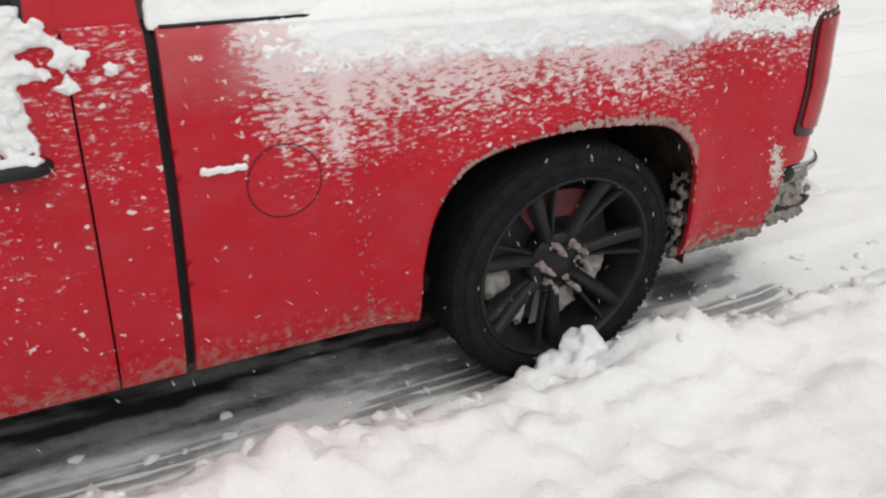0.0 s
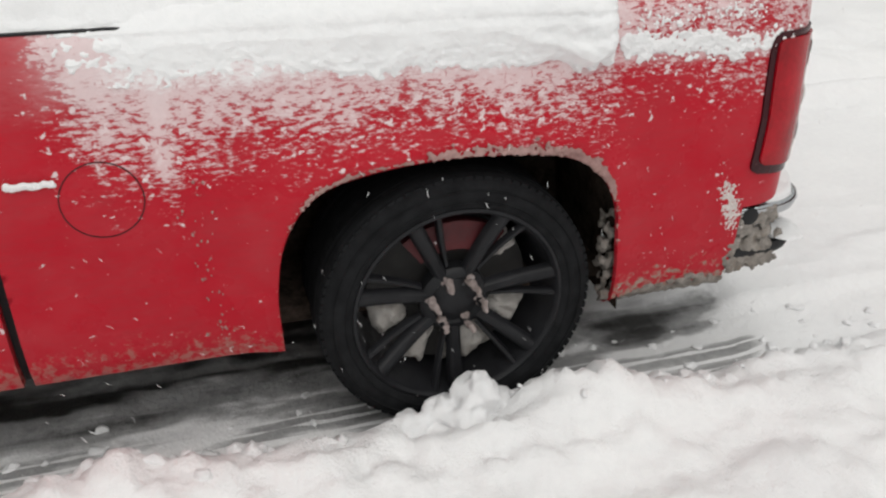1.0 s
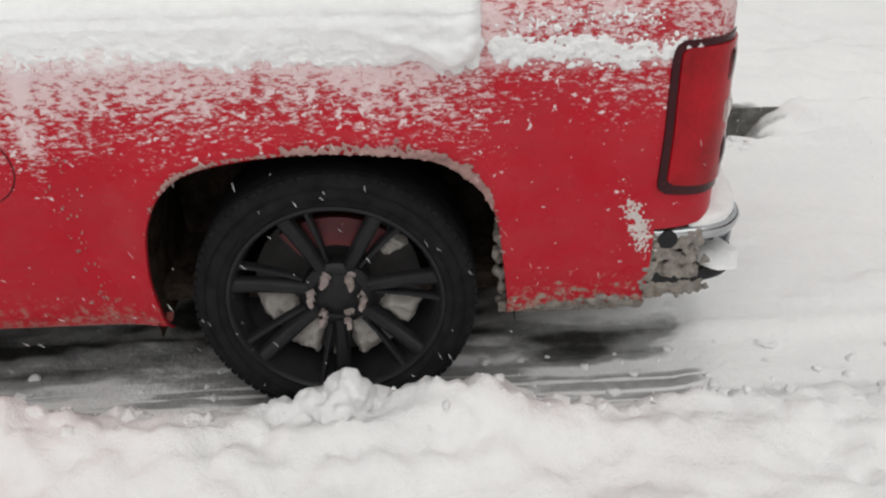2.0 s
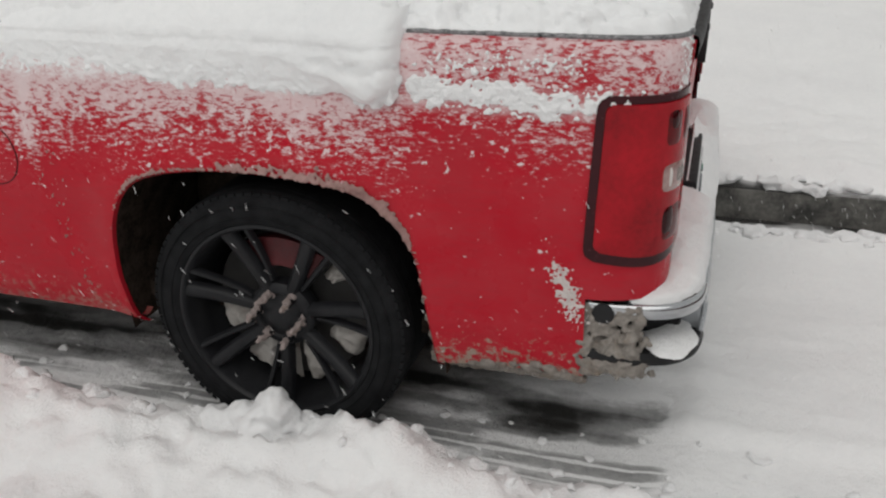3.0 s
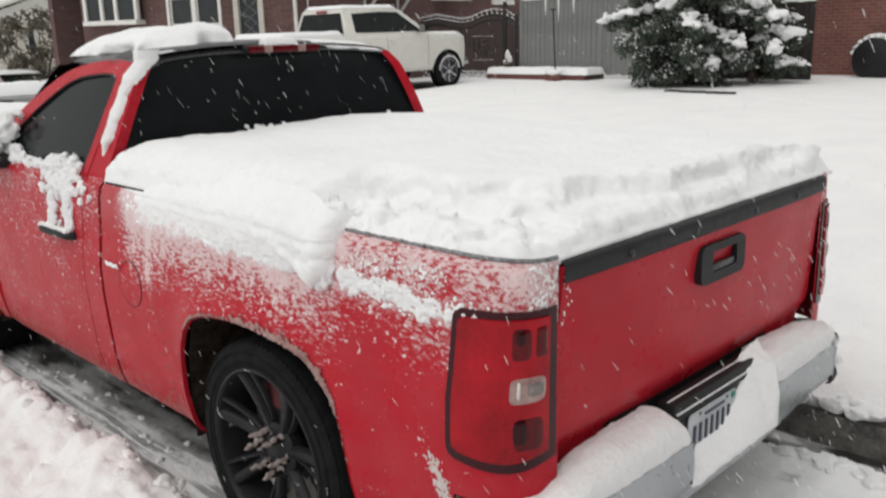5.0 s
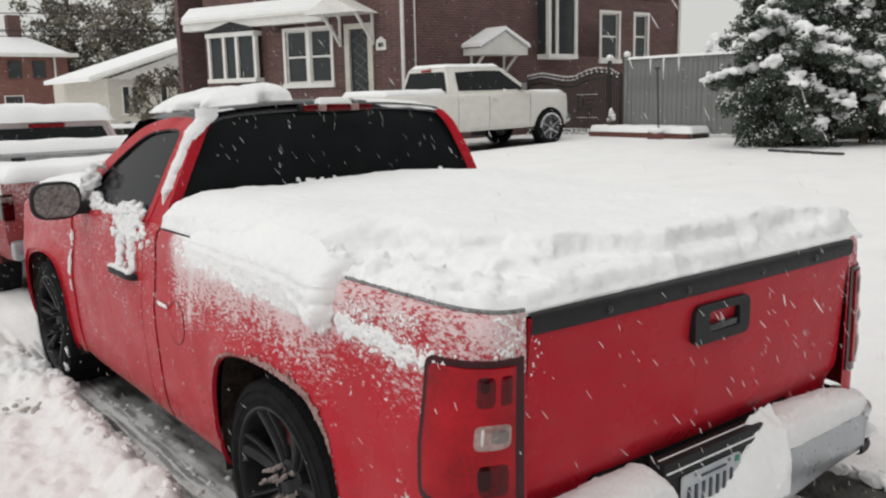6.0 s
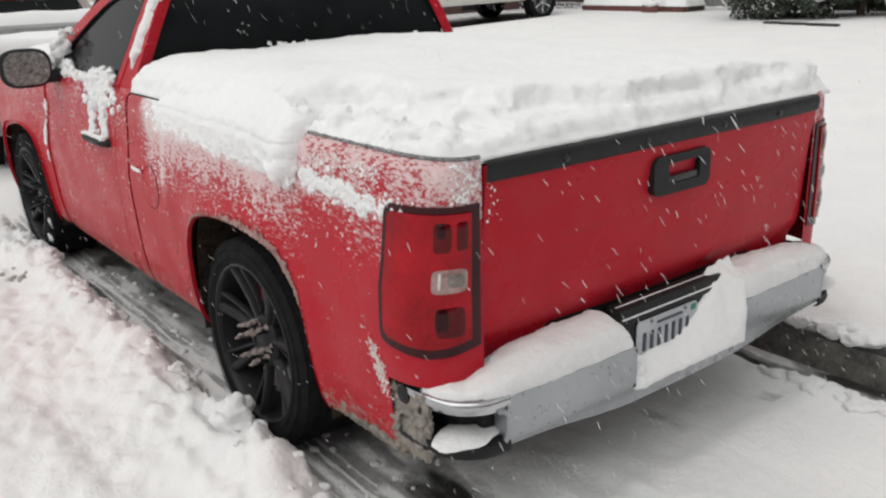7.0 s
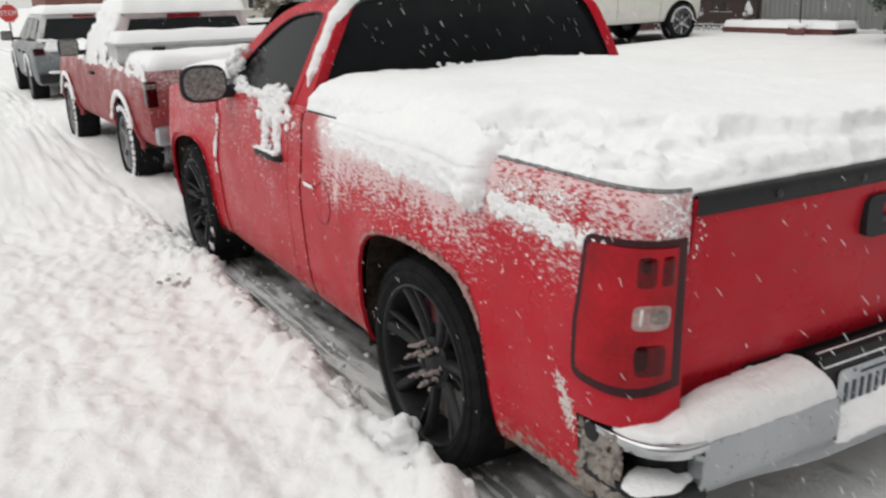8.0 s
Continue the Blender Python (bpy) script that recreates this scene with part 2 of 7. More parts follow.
M_LAMP_BULB = plain("reverse_reflector", (0.10, 0.085, 0.080), (0.30, 0.26, 0.24), 0.25, metal=0.3, scale=9, bump_s=0.05, fine=3.0)
# pale colour for the highlight painted on the reverse light
M_LAMP_GLINT = plain("painted_lens_glint", (0.48, 0.44, 0.42), (0.66, 0.62, 0.60), 0.15, scale=20, bump_s=0.05)
M_FROST = plain("frosted_mirror", (0.035, 0.033, 0.030), (0.34, 0.33, 0.32), 0.5, scale=62, bump_s=0.3, fine=3.0)
# white plate, greyed in its colour for the shade of the recess
M_PLATE = plain("plate_white_shaded", (0.36, 0.39, 0.42), (0.52, 0.54, 0.56), 0.4, scale=18, bump_s=0.05)
M_INK = plain("plate_ink", (0.030, 0.035, 0.05), (0.05, 0.06, 0.085), 0.5, scale=20, bump_s=0.0)
M_STICKER = plain("green_sticker", (0.02, 0.18, 0.12), (0.04, 0.26, 0.18), 0.5, scale=20, bump_s=0.0)
M_CONCRETE = plain("kerb_concrete", (0.030, 0.030, 0.028), (0.20, 0.195, 0.18), 0.7, scale=9, bump_s=0.7, bump_d=0.012)
M_BRICK = brick("brown_brick", (0.095, 0.044, 0.040), (0.150, 0.070, 0.063), (0.160, 0.138, 0.130))
M_BRICK_RED = brick("red_brick", (0.17, 0.058, 0.046), (0.23, 0.082, 0.062), (0.22, 0.17, 0.15))
M_TRIM = plain("white_trim", (0.66, 0.65, 0.62), (0.80, 0.79, 0.76), 0.6, scale=4)
M_SIDING = plain("cream_siding", (0.52, 0.49, 0.43), (0.64, 0.61, 0.55), 0.7, scale=3, stretch=(1, 1, 6))
M_FENCE = plain("weathered_fence", (0.155, 0.162, 0.157), (0.245, 0.25, 0.243), 0.8, scale=3, stretch=(3, 3, 0.4))
M_IRON = plain("black_iron", (0.012, 0.012, 0.012), (0.03, 0.03, 0.03), 0.5, scale=20)
M_BARK = plain("bark", (0.05, 0.035, 0.028), (0.12, 0.09, 0.07), 0.9, scale=10, bump_s=0.6)
M_LEAF = plain("evergreen_leaf", (0.030, 0.042, 0.032), (0.090, 0.112, 0.082), 0.7, scale=6, bump_s=0.0)
# brownish leaf, its colour lightened to stand for snowfall haze
M_LEAF_HAZED = plain("hazed_winter_leaf", (0.10, 0.088, 0.066), (0.22, 0.20, 0.155), 0.8, scale=6, bump_s=0.0)
M_PLANK_DARK = plain("dark_timber", (0.018, 0.015, 0.014), (0.045, 0.038, 0.034), 0.8, scale=5, stretch=(3, 3, 0.4))
M_PLANK_RED = plain("red_timber", (0.10, 0.035, 0.03), (0.17, 0.06, 0.05), 0.7, scale=5)
M_SIGN = plain("sign_red", (0.45, 0.03, 0.03), (0.55, 0.05, 0.05), 0.5, scale=5, bump_s=0.0)
M_CABLE = plain("cable", (0.02, 0.02, 0.02), (0.03, 0.03, 0.03), 0.7, bump_s=0.0)


# ---- building helpers ----
def build(vf):
    """A bmesh from vertices and faces."""
    bm = bmesh.new()
    vs = [bm.verts.new(v) for v in vf[0]]
    for f in vf[1]:
        q = [vs[i] for i in dict.fromkeys(f)]
        if len(q) > 2:
            try:
                bm.faces.new(q)
            except ValueError:
                pass
    return bm


def join(*vfs):
    V, F = [], []
    for v, f in vfs:
        k = len(V)
        V.extend(v)
        F.extend([[i + k for i in q] for q in f])
    return V, F


def moved(vf, m):
    return [tuple(m @ Vector(v)) for v in vf[0]], vf[1]


def mirrored(vf):
    return [(-x, y, z) for x, y, z in vf[0]], [q[::-1] for q in vf[1]]


def part(name, vf, material, parent=None, label="", angle=40, weld=0.0):
    """One mesh object, from vertices and faces or a bmesh, under its thing."""
    bm = vf if isinstance(vf, bmesh.types.BMesh) else build(vf)
    if weld:
        bmesh.ops.remove_doubles(bm, verts=bm.verts, dist=weld)
    bmesh.ops.recalc_face_normals(bm, faces=bm.faces)
    me = bpy.data.meshes.new(name)
    bm.to_mesh(me)
    bm.free()
    me.materials.append(material)
    me.polygons.foreach_set("use_smooth", [True] * len(me.polygons))
    me.set_sharp_from_angle(angle=radians(angle))
    ob = new(name, me)
    if parent is not None:
        ob.parent = parent
        ob.matrix_parent_inverse = parent.matrix_world.inverted()
    if label:
        tagged(ob, label)
    return ob


def thing(name, at, label, category, group="", kind=""):
    ob = new(name)
    ob.empty_display_size = 0.1
    ob.location = at
    bpy.context.view_layer.update()
    return tagged(ob, label, category, group, kind)


def grid(fn, nu, nv, wrap=False):
    V = [tuple(fn(i / (nu if wrap else nu - 1), j / (nv - 1))) for j in range(nv) for i in range(nu)]
    F = []
    for j in range(nv - 1):
        for i in range(nu if wrap else nu - 1):
            k = (i + 1) % nu
            F.append((j * nu + i, j * nu + k, (j + 1) * nu + k, (j + 1) * nu + i))
    return V, F


def box(x0, x1, y0, y1, z0, z1, r=0.0):
    """A box, its edges rounded by r."""
    if r <= 0:
        V = [(x, y, z) for z in (z0, z1) for y in (y0, y1) for x in (x0, x1)]
        return V, [(0, 2, 3, 1), (4, 5, 7, 6), (0, 1, 5, 4), (2, 6, 7, 3), (0, 4, 6, 2), (1, 3, 7, 5)]
    bm = bmesh.new()
    bmesh.ops.create_cube(bm, size=1.0, matrix=Matrix.LocRotScale(((x0 + x1) / 2, (y0 + y1) / 2, (z0 + z1) / 2), None, (abs(x1 - x0), abs(y1 - y0), abs(z1 - z0))))
    bmesh.ops.bevel(bm, geom=bm.edges[:], offset=min(r, abs(x1 - x0) * 0.45, abs(y1 - y0) * 0.45, abs(z1 - z0) * 0.45), segments=2, affect="EDGES", profile=0.6)
    bm.verts.index_update()
    out = [tuple(v.co) for v in bm.verts], [[v.index for v in f.verts] for f in bm.faces]
    bm.free()
    return out


def tube(points, radius, n=8, closed=False, caps=True):
    """A tube along points; radius is a number or one for each point."""
    P = [Vector(p) for p in points]
    V, F, up = [], [], None
    for i, p in enumerate(P):
        a, b = (P[i - 1], P[(i + 1) % len(P)]) if closed else (P[max(i - 1, 0)], P[min(i + 1, len(P) - 1)])
        d = (b - a).normalized()
        if up is None:
            up = d.orthogonal().normalized()
        up = (up - d * up.dot(d)).normalized()
        side = d.cross(up)
        r = radius if isinstance(radius, (int, float)) else radius[i]
        for k in range(n):
            c = 2 * math.pi * k / n
            V.append(tuple(p + (up * math.cos(c) + side * math.sin(c)) * r))
    m = len(P)
    for i in range(m if closed else m - 1):
        for k in range(n):
            F.append((i * n + k, i * n + (k + 1) % n, ((i + 1) % m) * n + (k + 1) % n, ((i + 1) % m) * n + k))
    if caps and not closed:
        F.append(tuple(range(n))[::-1])
        F.append(tuple(range((m - 1) * n, m * n)))
    return V, F


def lathe(profile, n=48):
    """A solid turned round the x axis from (x, r) pairs."""
    V = [(x, r * math.cos(2 * math.pi * k / n), r * math.sin(2 * math.pi * k / n)) for x, r in profile for k in range(n)]
    F = [(j * n + k, j * n + (k + 1) % n, (j + 1) * n + (k + 1) % n, (j + 1) * n + k) for j in range(len(profile) - 1) for k in range(n)]
    return V, F


def prism(outline, place, depth):
    """A flat outline of (a, b) pairs, laid by place(a, b, d) between d = 0 and d = depth."""
    n = len(outline)
    V = [tuple(place(a, b, d)) for d in (0.0, depth) for a, b in outline]
    return V, [tuple(range(n))[::-1], tuple(range(n, 2 * n))] + [(i, (i + 1) % n, n + (i + 1) % n, n + i) for i in range(n)]


def ring(outer, inner, place, depth):
    """A frame between two outlines with the same number of points."""
    n = len(outer)
    V = [tuple(place(a, b, d)) for d in (0.0, depth) for o in (outer, inner) for a, b in o]
    F = []
    for i in range(n):
        j = (i + 1) % n
        F += [(i, j, n + j, n + i), (2 * n + j, 2 * n + i, 3 * n + i, 3 * n + j), (j, i, 2 * n + i, 2 * n + j), (n + i, n + j, 3 * n + j, 3 * n + i)]
    return V, F


def rounded(a0, a1, b0, b1, r, n=4):
    """A rounded rectangle's outline."""
    out = []
    for (ca, cb, s) in ((a1 - r, b1 - r, 0), (a0 + r, b1 - r, 90), (a0 + r, b0 + r, 180), (a1 - r, b0 + r, 270)):
        out += [(ca + r * math.cos(radians(s + 90 * k / n)), cb + r * math.sin(radians(s + 90 * k / n))) for k in range(n + 1)]
    return out


def smooth_line(points, steps=6):
    """A Catmull-Rom line through points of any dimension."""
    P = [np.array(p, float) for p in points]
    out = []
    for i in range(len(P) - 1):
        a, b, c, d = P[max(i - 1, 0)], P[i], P[i + 1], P[min(i + 2, len(P) - 1)]
        for k in range(steps):
            t = k / steps
            out.append(tuple(0.5 * (2 * b + (c - a) * t + (2 * a - 5 * b + 4 * c - d) * t * t + (3 * b - a - 3 * c + d) * t ** 3)))
    return out + [tuple(P[-1])]


def fbm(x, y, z=0.0, octaves=4):
    return noise.fractal(Vector((x, y, z)), 0.9, 2.1, octaves, noise_basis="PERLIN_ORIGINAL")


def step(a, b, x):
    t = min(max((x - a) / (b - a), 0.0), 1.0)
    return t * t * (3 - 2 * t)


BALLS = {}


def ball(level):
    if level not in BALLS:
        bm = bmesh.new()
        bmesh.ops.create_icosphere(bm, subdivisions=level, radius=1.0)
        bm.verts.index_update()
        BALLS[level] = [tuple(v.co) for v in bm.verts], [[v.index for v in f.verts] for f in bm.faces]
        bm.free()
    return BALLS[level]


def melded(ob, voxel, rounds=3):
    """Runs the lumps of a mesh together into one soft mass."""
    r = ob.modifiers.new("meld", "REMESH")
    r.mode, r.voxel_size, r.use_smooth_shade = "VOXEL", voxel, True
    s = ob.modifiers.new("soften", "SMOOTH")
    s.factor, s.iterations = 0.5, rounds
    for size, amount in ((voxel * 7.0, voxel * 0.6), (voxel * 2.2, voxel * 0.7)):
        t = bpy.data.textures.new("grain", "CLOUDS")
        t.noise_scale, t.noise_depth = size, 3
        d = ob.modifiers.new("roughen", "DISPLACE")
        d.texture, d.strength, d.mid_level, d.texture_coords = t, amount, 0.5, "LOCAL"
    return ob


def lump(c, size, seed=0.0, level=2, rough=0.35):
    """An uneven lump of snow or slush."""
    V, F = ball(level)
    sx, sy, sz = (size, size, size) if isinstance(size, (int, float)) else size
    out = []
    for x, y, z in V:
        k = 1 + rough * fbm(x * 1.3 + seed * 7.3, y * 1.3 + seed * 3.1, z * 1.3 + seed, 3)
        out.append((c[0] + x * sx * k, c[1] + y * sy * k, c[2] + z * sz * k))
    return out, F

# ---- ground: street, kerb and yards in one snow-covered sheet ----
KERB_X = 1.09


def yard_z(x):
    """The snow on the rising yards beyond the kerb."""
    if x < 12.5:
        return 0.235 + 0.0325 * (x - 1.1)
    return 0.605 + 0.010 * (min(x, 40.0) - 12.5)


def ground_at(x, y):
    z, wet = level_at(x, y)
    return z - 0.024 * min(max(y - 13.0, 0.0), 50.0), wet


def level_at(x, y):
    """Height of the ground and how bare and wet it is (0 snow, 1 dark wet road)."""
    near = abs(x) < 3.5 and -4.5 < y < 16
    if x > KERB_X:
        z = yard_z(x)
        edge = step(KERB_X - 0.02, KERB_X + 0.20, x)
        z = 0.15 + (z - 0.15) * edge
        if x < 8:
            z += edge * (0.035 * fbm(x * 2.2, y * 1.6, 3.0) + 0.02 * fbm(x * 7, y * 6, 5.0, 3)) * step(9, 2, x)
        wet = 0.75 * step(KERB_X + 0.06, KERB_X, x + 0.05 * fbm(x * 5, y * 4, 8.0)) * step(-2.05, -1.80, y)
        drive = step(11.9, 12.25, y) * step(14.5, 14.1, y) * step(6.0, 6.8, x) * step(12.9, 12.3, x)
        z -= 0.08 * drive
        wet = max(wet, 0.8 * drive)
        return z, wet
    if x > KERB_X - 0.26:
        k = step(KERB_X - 0.24, KERB_X - 0.13, x + 0.07 * fbm(y * 3, 1.0, 2.0))
        drift = step(-1.80, -2.15, y + 0.25 * fbm(y * 2.2, x * 2, 6.0))
        lie = drift * (0.050 + 0.125 * step(KERB_X - 0.22, KERB_X - 0.02, x + 0.05 * fbm(x * 6, y * 5, 3.0)) + 0.015 * fbm(x * 9, y * 8, 2.0))
        return 0.045 * (1 - k) + 0.004 + 0.14 * step(5.0, 6.5, y) + max(lie, 0.0), min(1.0, k * (0.50 + 0.7 * fbm(x * 9, y * 3, 4.0))) * step(6.0, 4.5, y) * (1 - drift)
    behind = max(step(-0.98, -1.16, y + 0.03 * fbm(x * 3, y * 3, 1.0)), 0.75 * step(-0.35, -0.75, y) * step(-0.72, -0.55, x))
    ahead = step(3.5, 4.4, y + 0.15 * fbm(x * 3, y * 2, 4.0)) * step(-0.55, -0.80, x) + step(4.4, 5.2, y) * step(-0.80, -0.55, x)
    open_road = max(behind, ahead)
    z, wet = 0.012, 0.0
    wave = 0.010 * fbm(x * 2.5, y * 1.2, 0.3)
    # the tyre's pressed track
    in_track = step(-1.04, -0.99, x + 0.015 * fbm(y * 6, x, 9.0)) * step(-0.66, -0.74, x)
    slush = fbm(x * 14, y * 2.2, 6.0)
    if x > -1.06:
        wet = 0.33 + 0.45 * slush
        under = step(-0.80, -0.62, x + 0.05 * fbm(y * 4, x * 4, 2.2))
        wet += under * (0.40 + 0.22 * fbm(x * 6, y * 3, 7.7))
        heap = max(0.0, fbm(x * 5, y * 1.7, 11.0)) * step(-0.80, -0.66, x) * step(0.35, -0.3, x)
        z += 0.034 * heap + 0.004 * slush
        wet -= 0.65 * heap
        wet *= 1 - min(1.0, open_road * 1.15)
        z += behind * (0.048 + wave) + ahead * (0.085 + wave)
        z -= behind * in_track * 0.026
        wet += behind * in_track * 0.10 * (0.6 + slush)
        if near and in_track > 0.2:
            z += 0.0025 * math.sin(x * 2 * math.pi / 0.046)
        spot = math.hypot((x + 0.745) / 0.085, (y + 0.71) / 0.20) + 0.35 * fbm(x * 9, y * 5, 1.5)
        wet = max(wet, 0.74 * step(1.25, 0.45, spot))
    # ploughed bank and trampled snow on the street
    if x < -0.94:
        w = 0.05 * fbm(y * 1.4, 0.5, 0.0)
        k = step(-0.985, -1.075, x + w + 0.03 * fbm(x * 8, y * 8, 3.3))
        bank = 0.105 * math.exp(-((x + 1.17 + w) / 0.13) ** 2) * (0.75 + 0.6 * fbm(y * 2.2, x * 3, 5.0)) * (0.35 + 0.65 * step(-1.3, -0.2, y)) * step(4.6, 3.0, y)
        flat = 0.072 + 0.018 * fbm(x * 1.1, y * 0.45, 1.0)
        if near:
            flat += 0.034 * fbm(x * 3.6, y * 1.7, 2.0, 5) - 0.022 * abs(fbm(x * 6.0, y * 3.5, 7.0, 4)) + 0.020 * fbm(x * 14, y * 10, 4.0, 4) + 0.008 * fbm(x * 30, y * 26, 9.0, 2)
            bank += (0.055 * abs(fbm(x * 7, y * 6, 6.0, 4)) + 0.018 * fbm(x * 24, y * 22, 1.0, 3)) * step(-1.75, -1.15, x)
        z = z * (1 - k) + (max(bank, 0) + flat) * k
        wet *= 1 - k
    return z, max(0.0, min(1.0, wet))


def spaced(fine0, fine1, d, far, grow=1.18):
    out = list(np.arange(fine0, fine1, d))
    a, s = fine0, d
    low = []
    while a > -far:
        s *= grow
        a -= s
        low.append(a)
    a, s = out[-1], d
    high = []
    while a < far:
        s *= grow
        a += s
        high.append(a)
    return low[::-1] + out + high


def ground_sheet():
    xs, ys = spaced(-2.6, 1.75, 0.024, 420, 1.12), spaced(-3.4, 3.9, 0.028, 420, 1.12)
    xs = sorted(xs + [KERB_X - 0.003, KERB_X + 0.003] + list(np.arange(5.02, 14.0, 0.25)))
    ys = sorted(ys + list(np.arange(10.52, 15.2, 0.2)))
    V, W = [], []
    for y in ys:
        for x in xs:
            z, w = ground_at(x, y)
            V.append((x, y, z))
            W.append(w)
    n = len(xs)
    F = [(j * n + i, j * n + i + 1, (j + 1) * n + i + 1, (j + 1) * n + i) for j in range(len(ys) - 1) for i in range(n - 1)]
    me = bpy.data.meshes.new("ground")
    me.from_pydata(V, [], F)
    at = me.attributes.new("bare", "FLOAT", "POINT")
    at.data.foreach_set("value", W)
    me.polygons.foreach_set("use_smooth", [True] * len(F))
    m, nn, l, b = nodes_of("snowy_ground")
    v = coords(nn, l)
    big, mid, small = noise_of(nn, l, v, 1.6), noise_of(nn, l, v, 30.0, 6.0, 0.62), noise_of(nn, l, v, 170.0, 3.0, 0.7)
    white = ramp(nn, l, maths(nn, l, "ADD", maths(nn, l, "MULTIPLY", big, 0.6), maths(nn, l, "MULTIPLY", mid, 0.4)), [(0.3, (0.85, 0.85, 0.86)), (0.65, (0.93, 0.93, 0.93))])
    a = nn.new("ShaderNodeAttribute")
    a.attribute_name = "bare"
    streak = noise_of(nn, l, coords(nn, l, (8, 1.8, 1)), 3.0, 7.0, 0.66)
    blotch = noise_of(nn, l, coords(nn, l, (2.2, 1.2, 1)), 2.6, 5.0, 0.6)
    sep = nn.new("ShaderNodeSeparateXYZ")
    l.new(v, sep.inputs[0])
    wander = noise_of(nn, l, coords(nn, l, (2, 0.5, 1)), 3.0, 3.0, 0.5)
    ridge = maths(nn, l, "SINE", maths(nn, l, "ADD", maths(nn, l, "MULTIPLY", sep.outputs[0], 2 * math.pi / 0.046), maths(nn, l, "MULTIPLY", wander, 9.0)))
    tread = maths(nn, l, "ADD", ridge, maths(nn, l, "MULTIPLY", maths(nn, l, "SUBTRACT", streak, 0.5), 3.0))
    bare = maths(nn, l, "ADD", a.outputs["Fac"], maths(nn, l, "ADD", maths(nn, l, "MULTIPLY", maths(nn, l, "SUBTRACT", streak, 0.5), 0.45), maths(nn, l, "MULTIPLY", maths(nn, l, "SUBTRACT", blotch, 0.5), 0.9)))
    bare = maths(nn, l, "MULTIPLY", bare, rng(nn, l, a.outputs["Fac"], 0.02, 0.15))
    slush = mix(nn, l, mid, (0.22, 0.22, 0.22), (0.50, 0.50, 0.50))
    road = mix(nn, l, small, (0.018, 0.018, 0.017), (0.050, 0.048, 0.046))
    col = mix(nn, l, rng(nn, l, bare, 0.10, 0.42), white, slush)
    col = mix(nn, l, rng(nn, l, bare, 0.46, 0.86), col, road)
    pressed = maths(nn, l, "MULTIPLY", rng(nn, l, sep.outputs[0], -1.04, -1.0), rng(nn, l, sep.outputs[0], -0.80, -0.87))
    lines = maths(nn, l, "MULTIPLY", maths(nn, l, "MULTIPLY", rng(nn, l, tread, 0.35, 0.85, 0.0, 0.90), pressed), rng(nn, l, bare, 1.0, 0.55))
    col = mix(nn, l, lines, col, white)
    l.new(col, b.inputs["Base Color"])
    l.new(rng(nn, l, bare, 0.2, 0.9, 0.8, 0.34), b.inputs["Roughness"])
    b.inputs["Specular IOR Level"].default_value = 0.3
    crumbs = noise_of(nn, l, v, 62.0, 5.0, 0.7)
    bump(nn, l, b, maths(nn, l, "ADD", maths(nn, l, "ADD", mid, maths(nn, l, "MULTIPLY", crumbs, 0.6)), maths(nn, l, "MULTIPLY", small, 0.4)), 0.60, 0.016)
    me.materials.append(m)
    return tagged(new("ground", me), "snow-covered street and rising front yards with tyre tracks", "ground", kind="structure")


ground_sheet()


def kerb():
    V, F = grid(lambda u, v: (KERB_X + (0.0 if v < 0.5 else 0.02 * (v - 0.5)) - 0.012 + 0.006 * fbm(u * 90, v * 3, 1.0), -60 + 66 * u, -0.03 + 0.175 * min(v * 1.25, 1.0)), 260, 6)
    W, G = grid(lambda u, v: (KERB_X - 0.004 + 0.16 * v, -60 + 66 * u, 0.145 + 0.004 * math.sin(math.pi * v)), 60, 3)
    tagged(part("kerb", join((V, F), (W, G)), M_CONCRETE), "wet dark concrete kerb along the gutter", "kerb", kind="structure")


kerb()


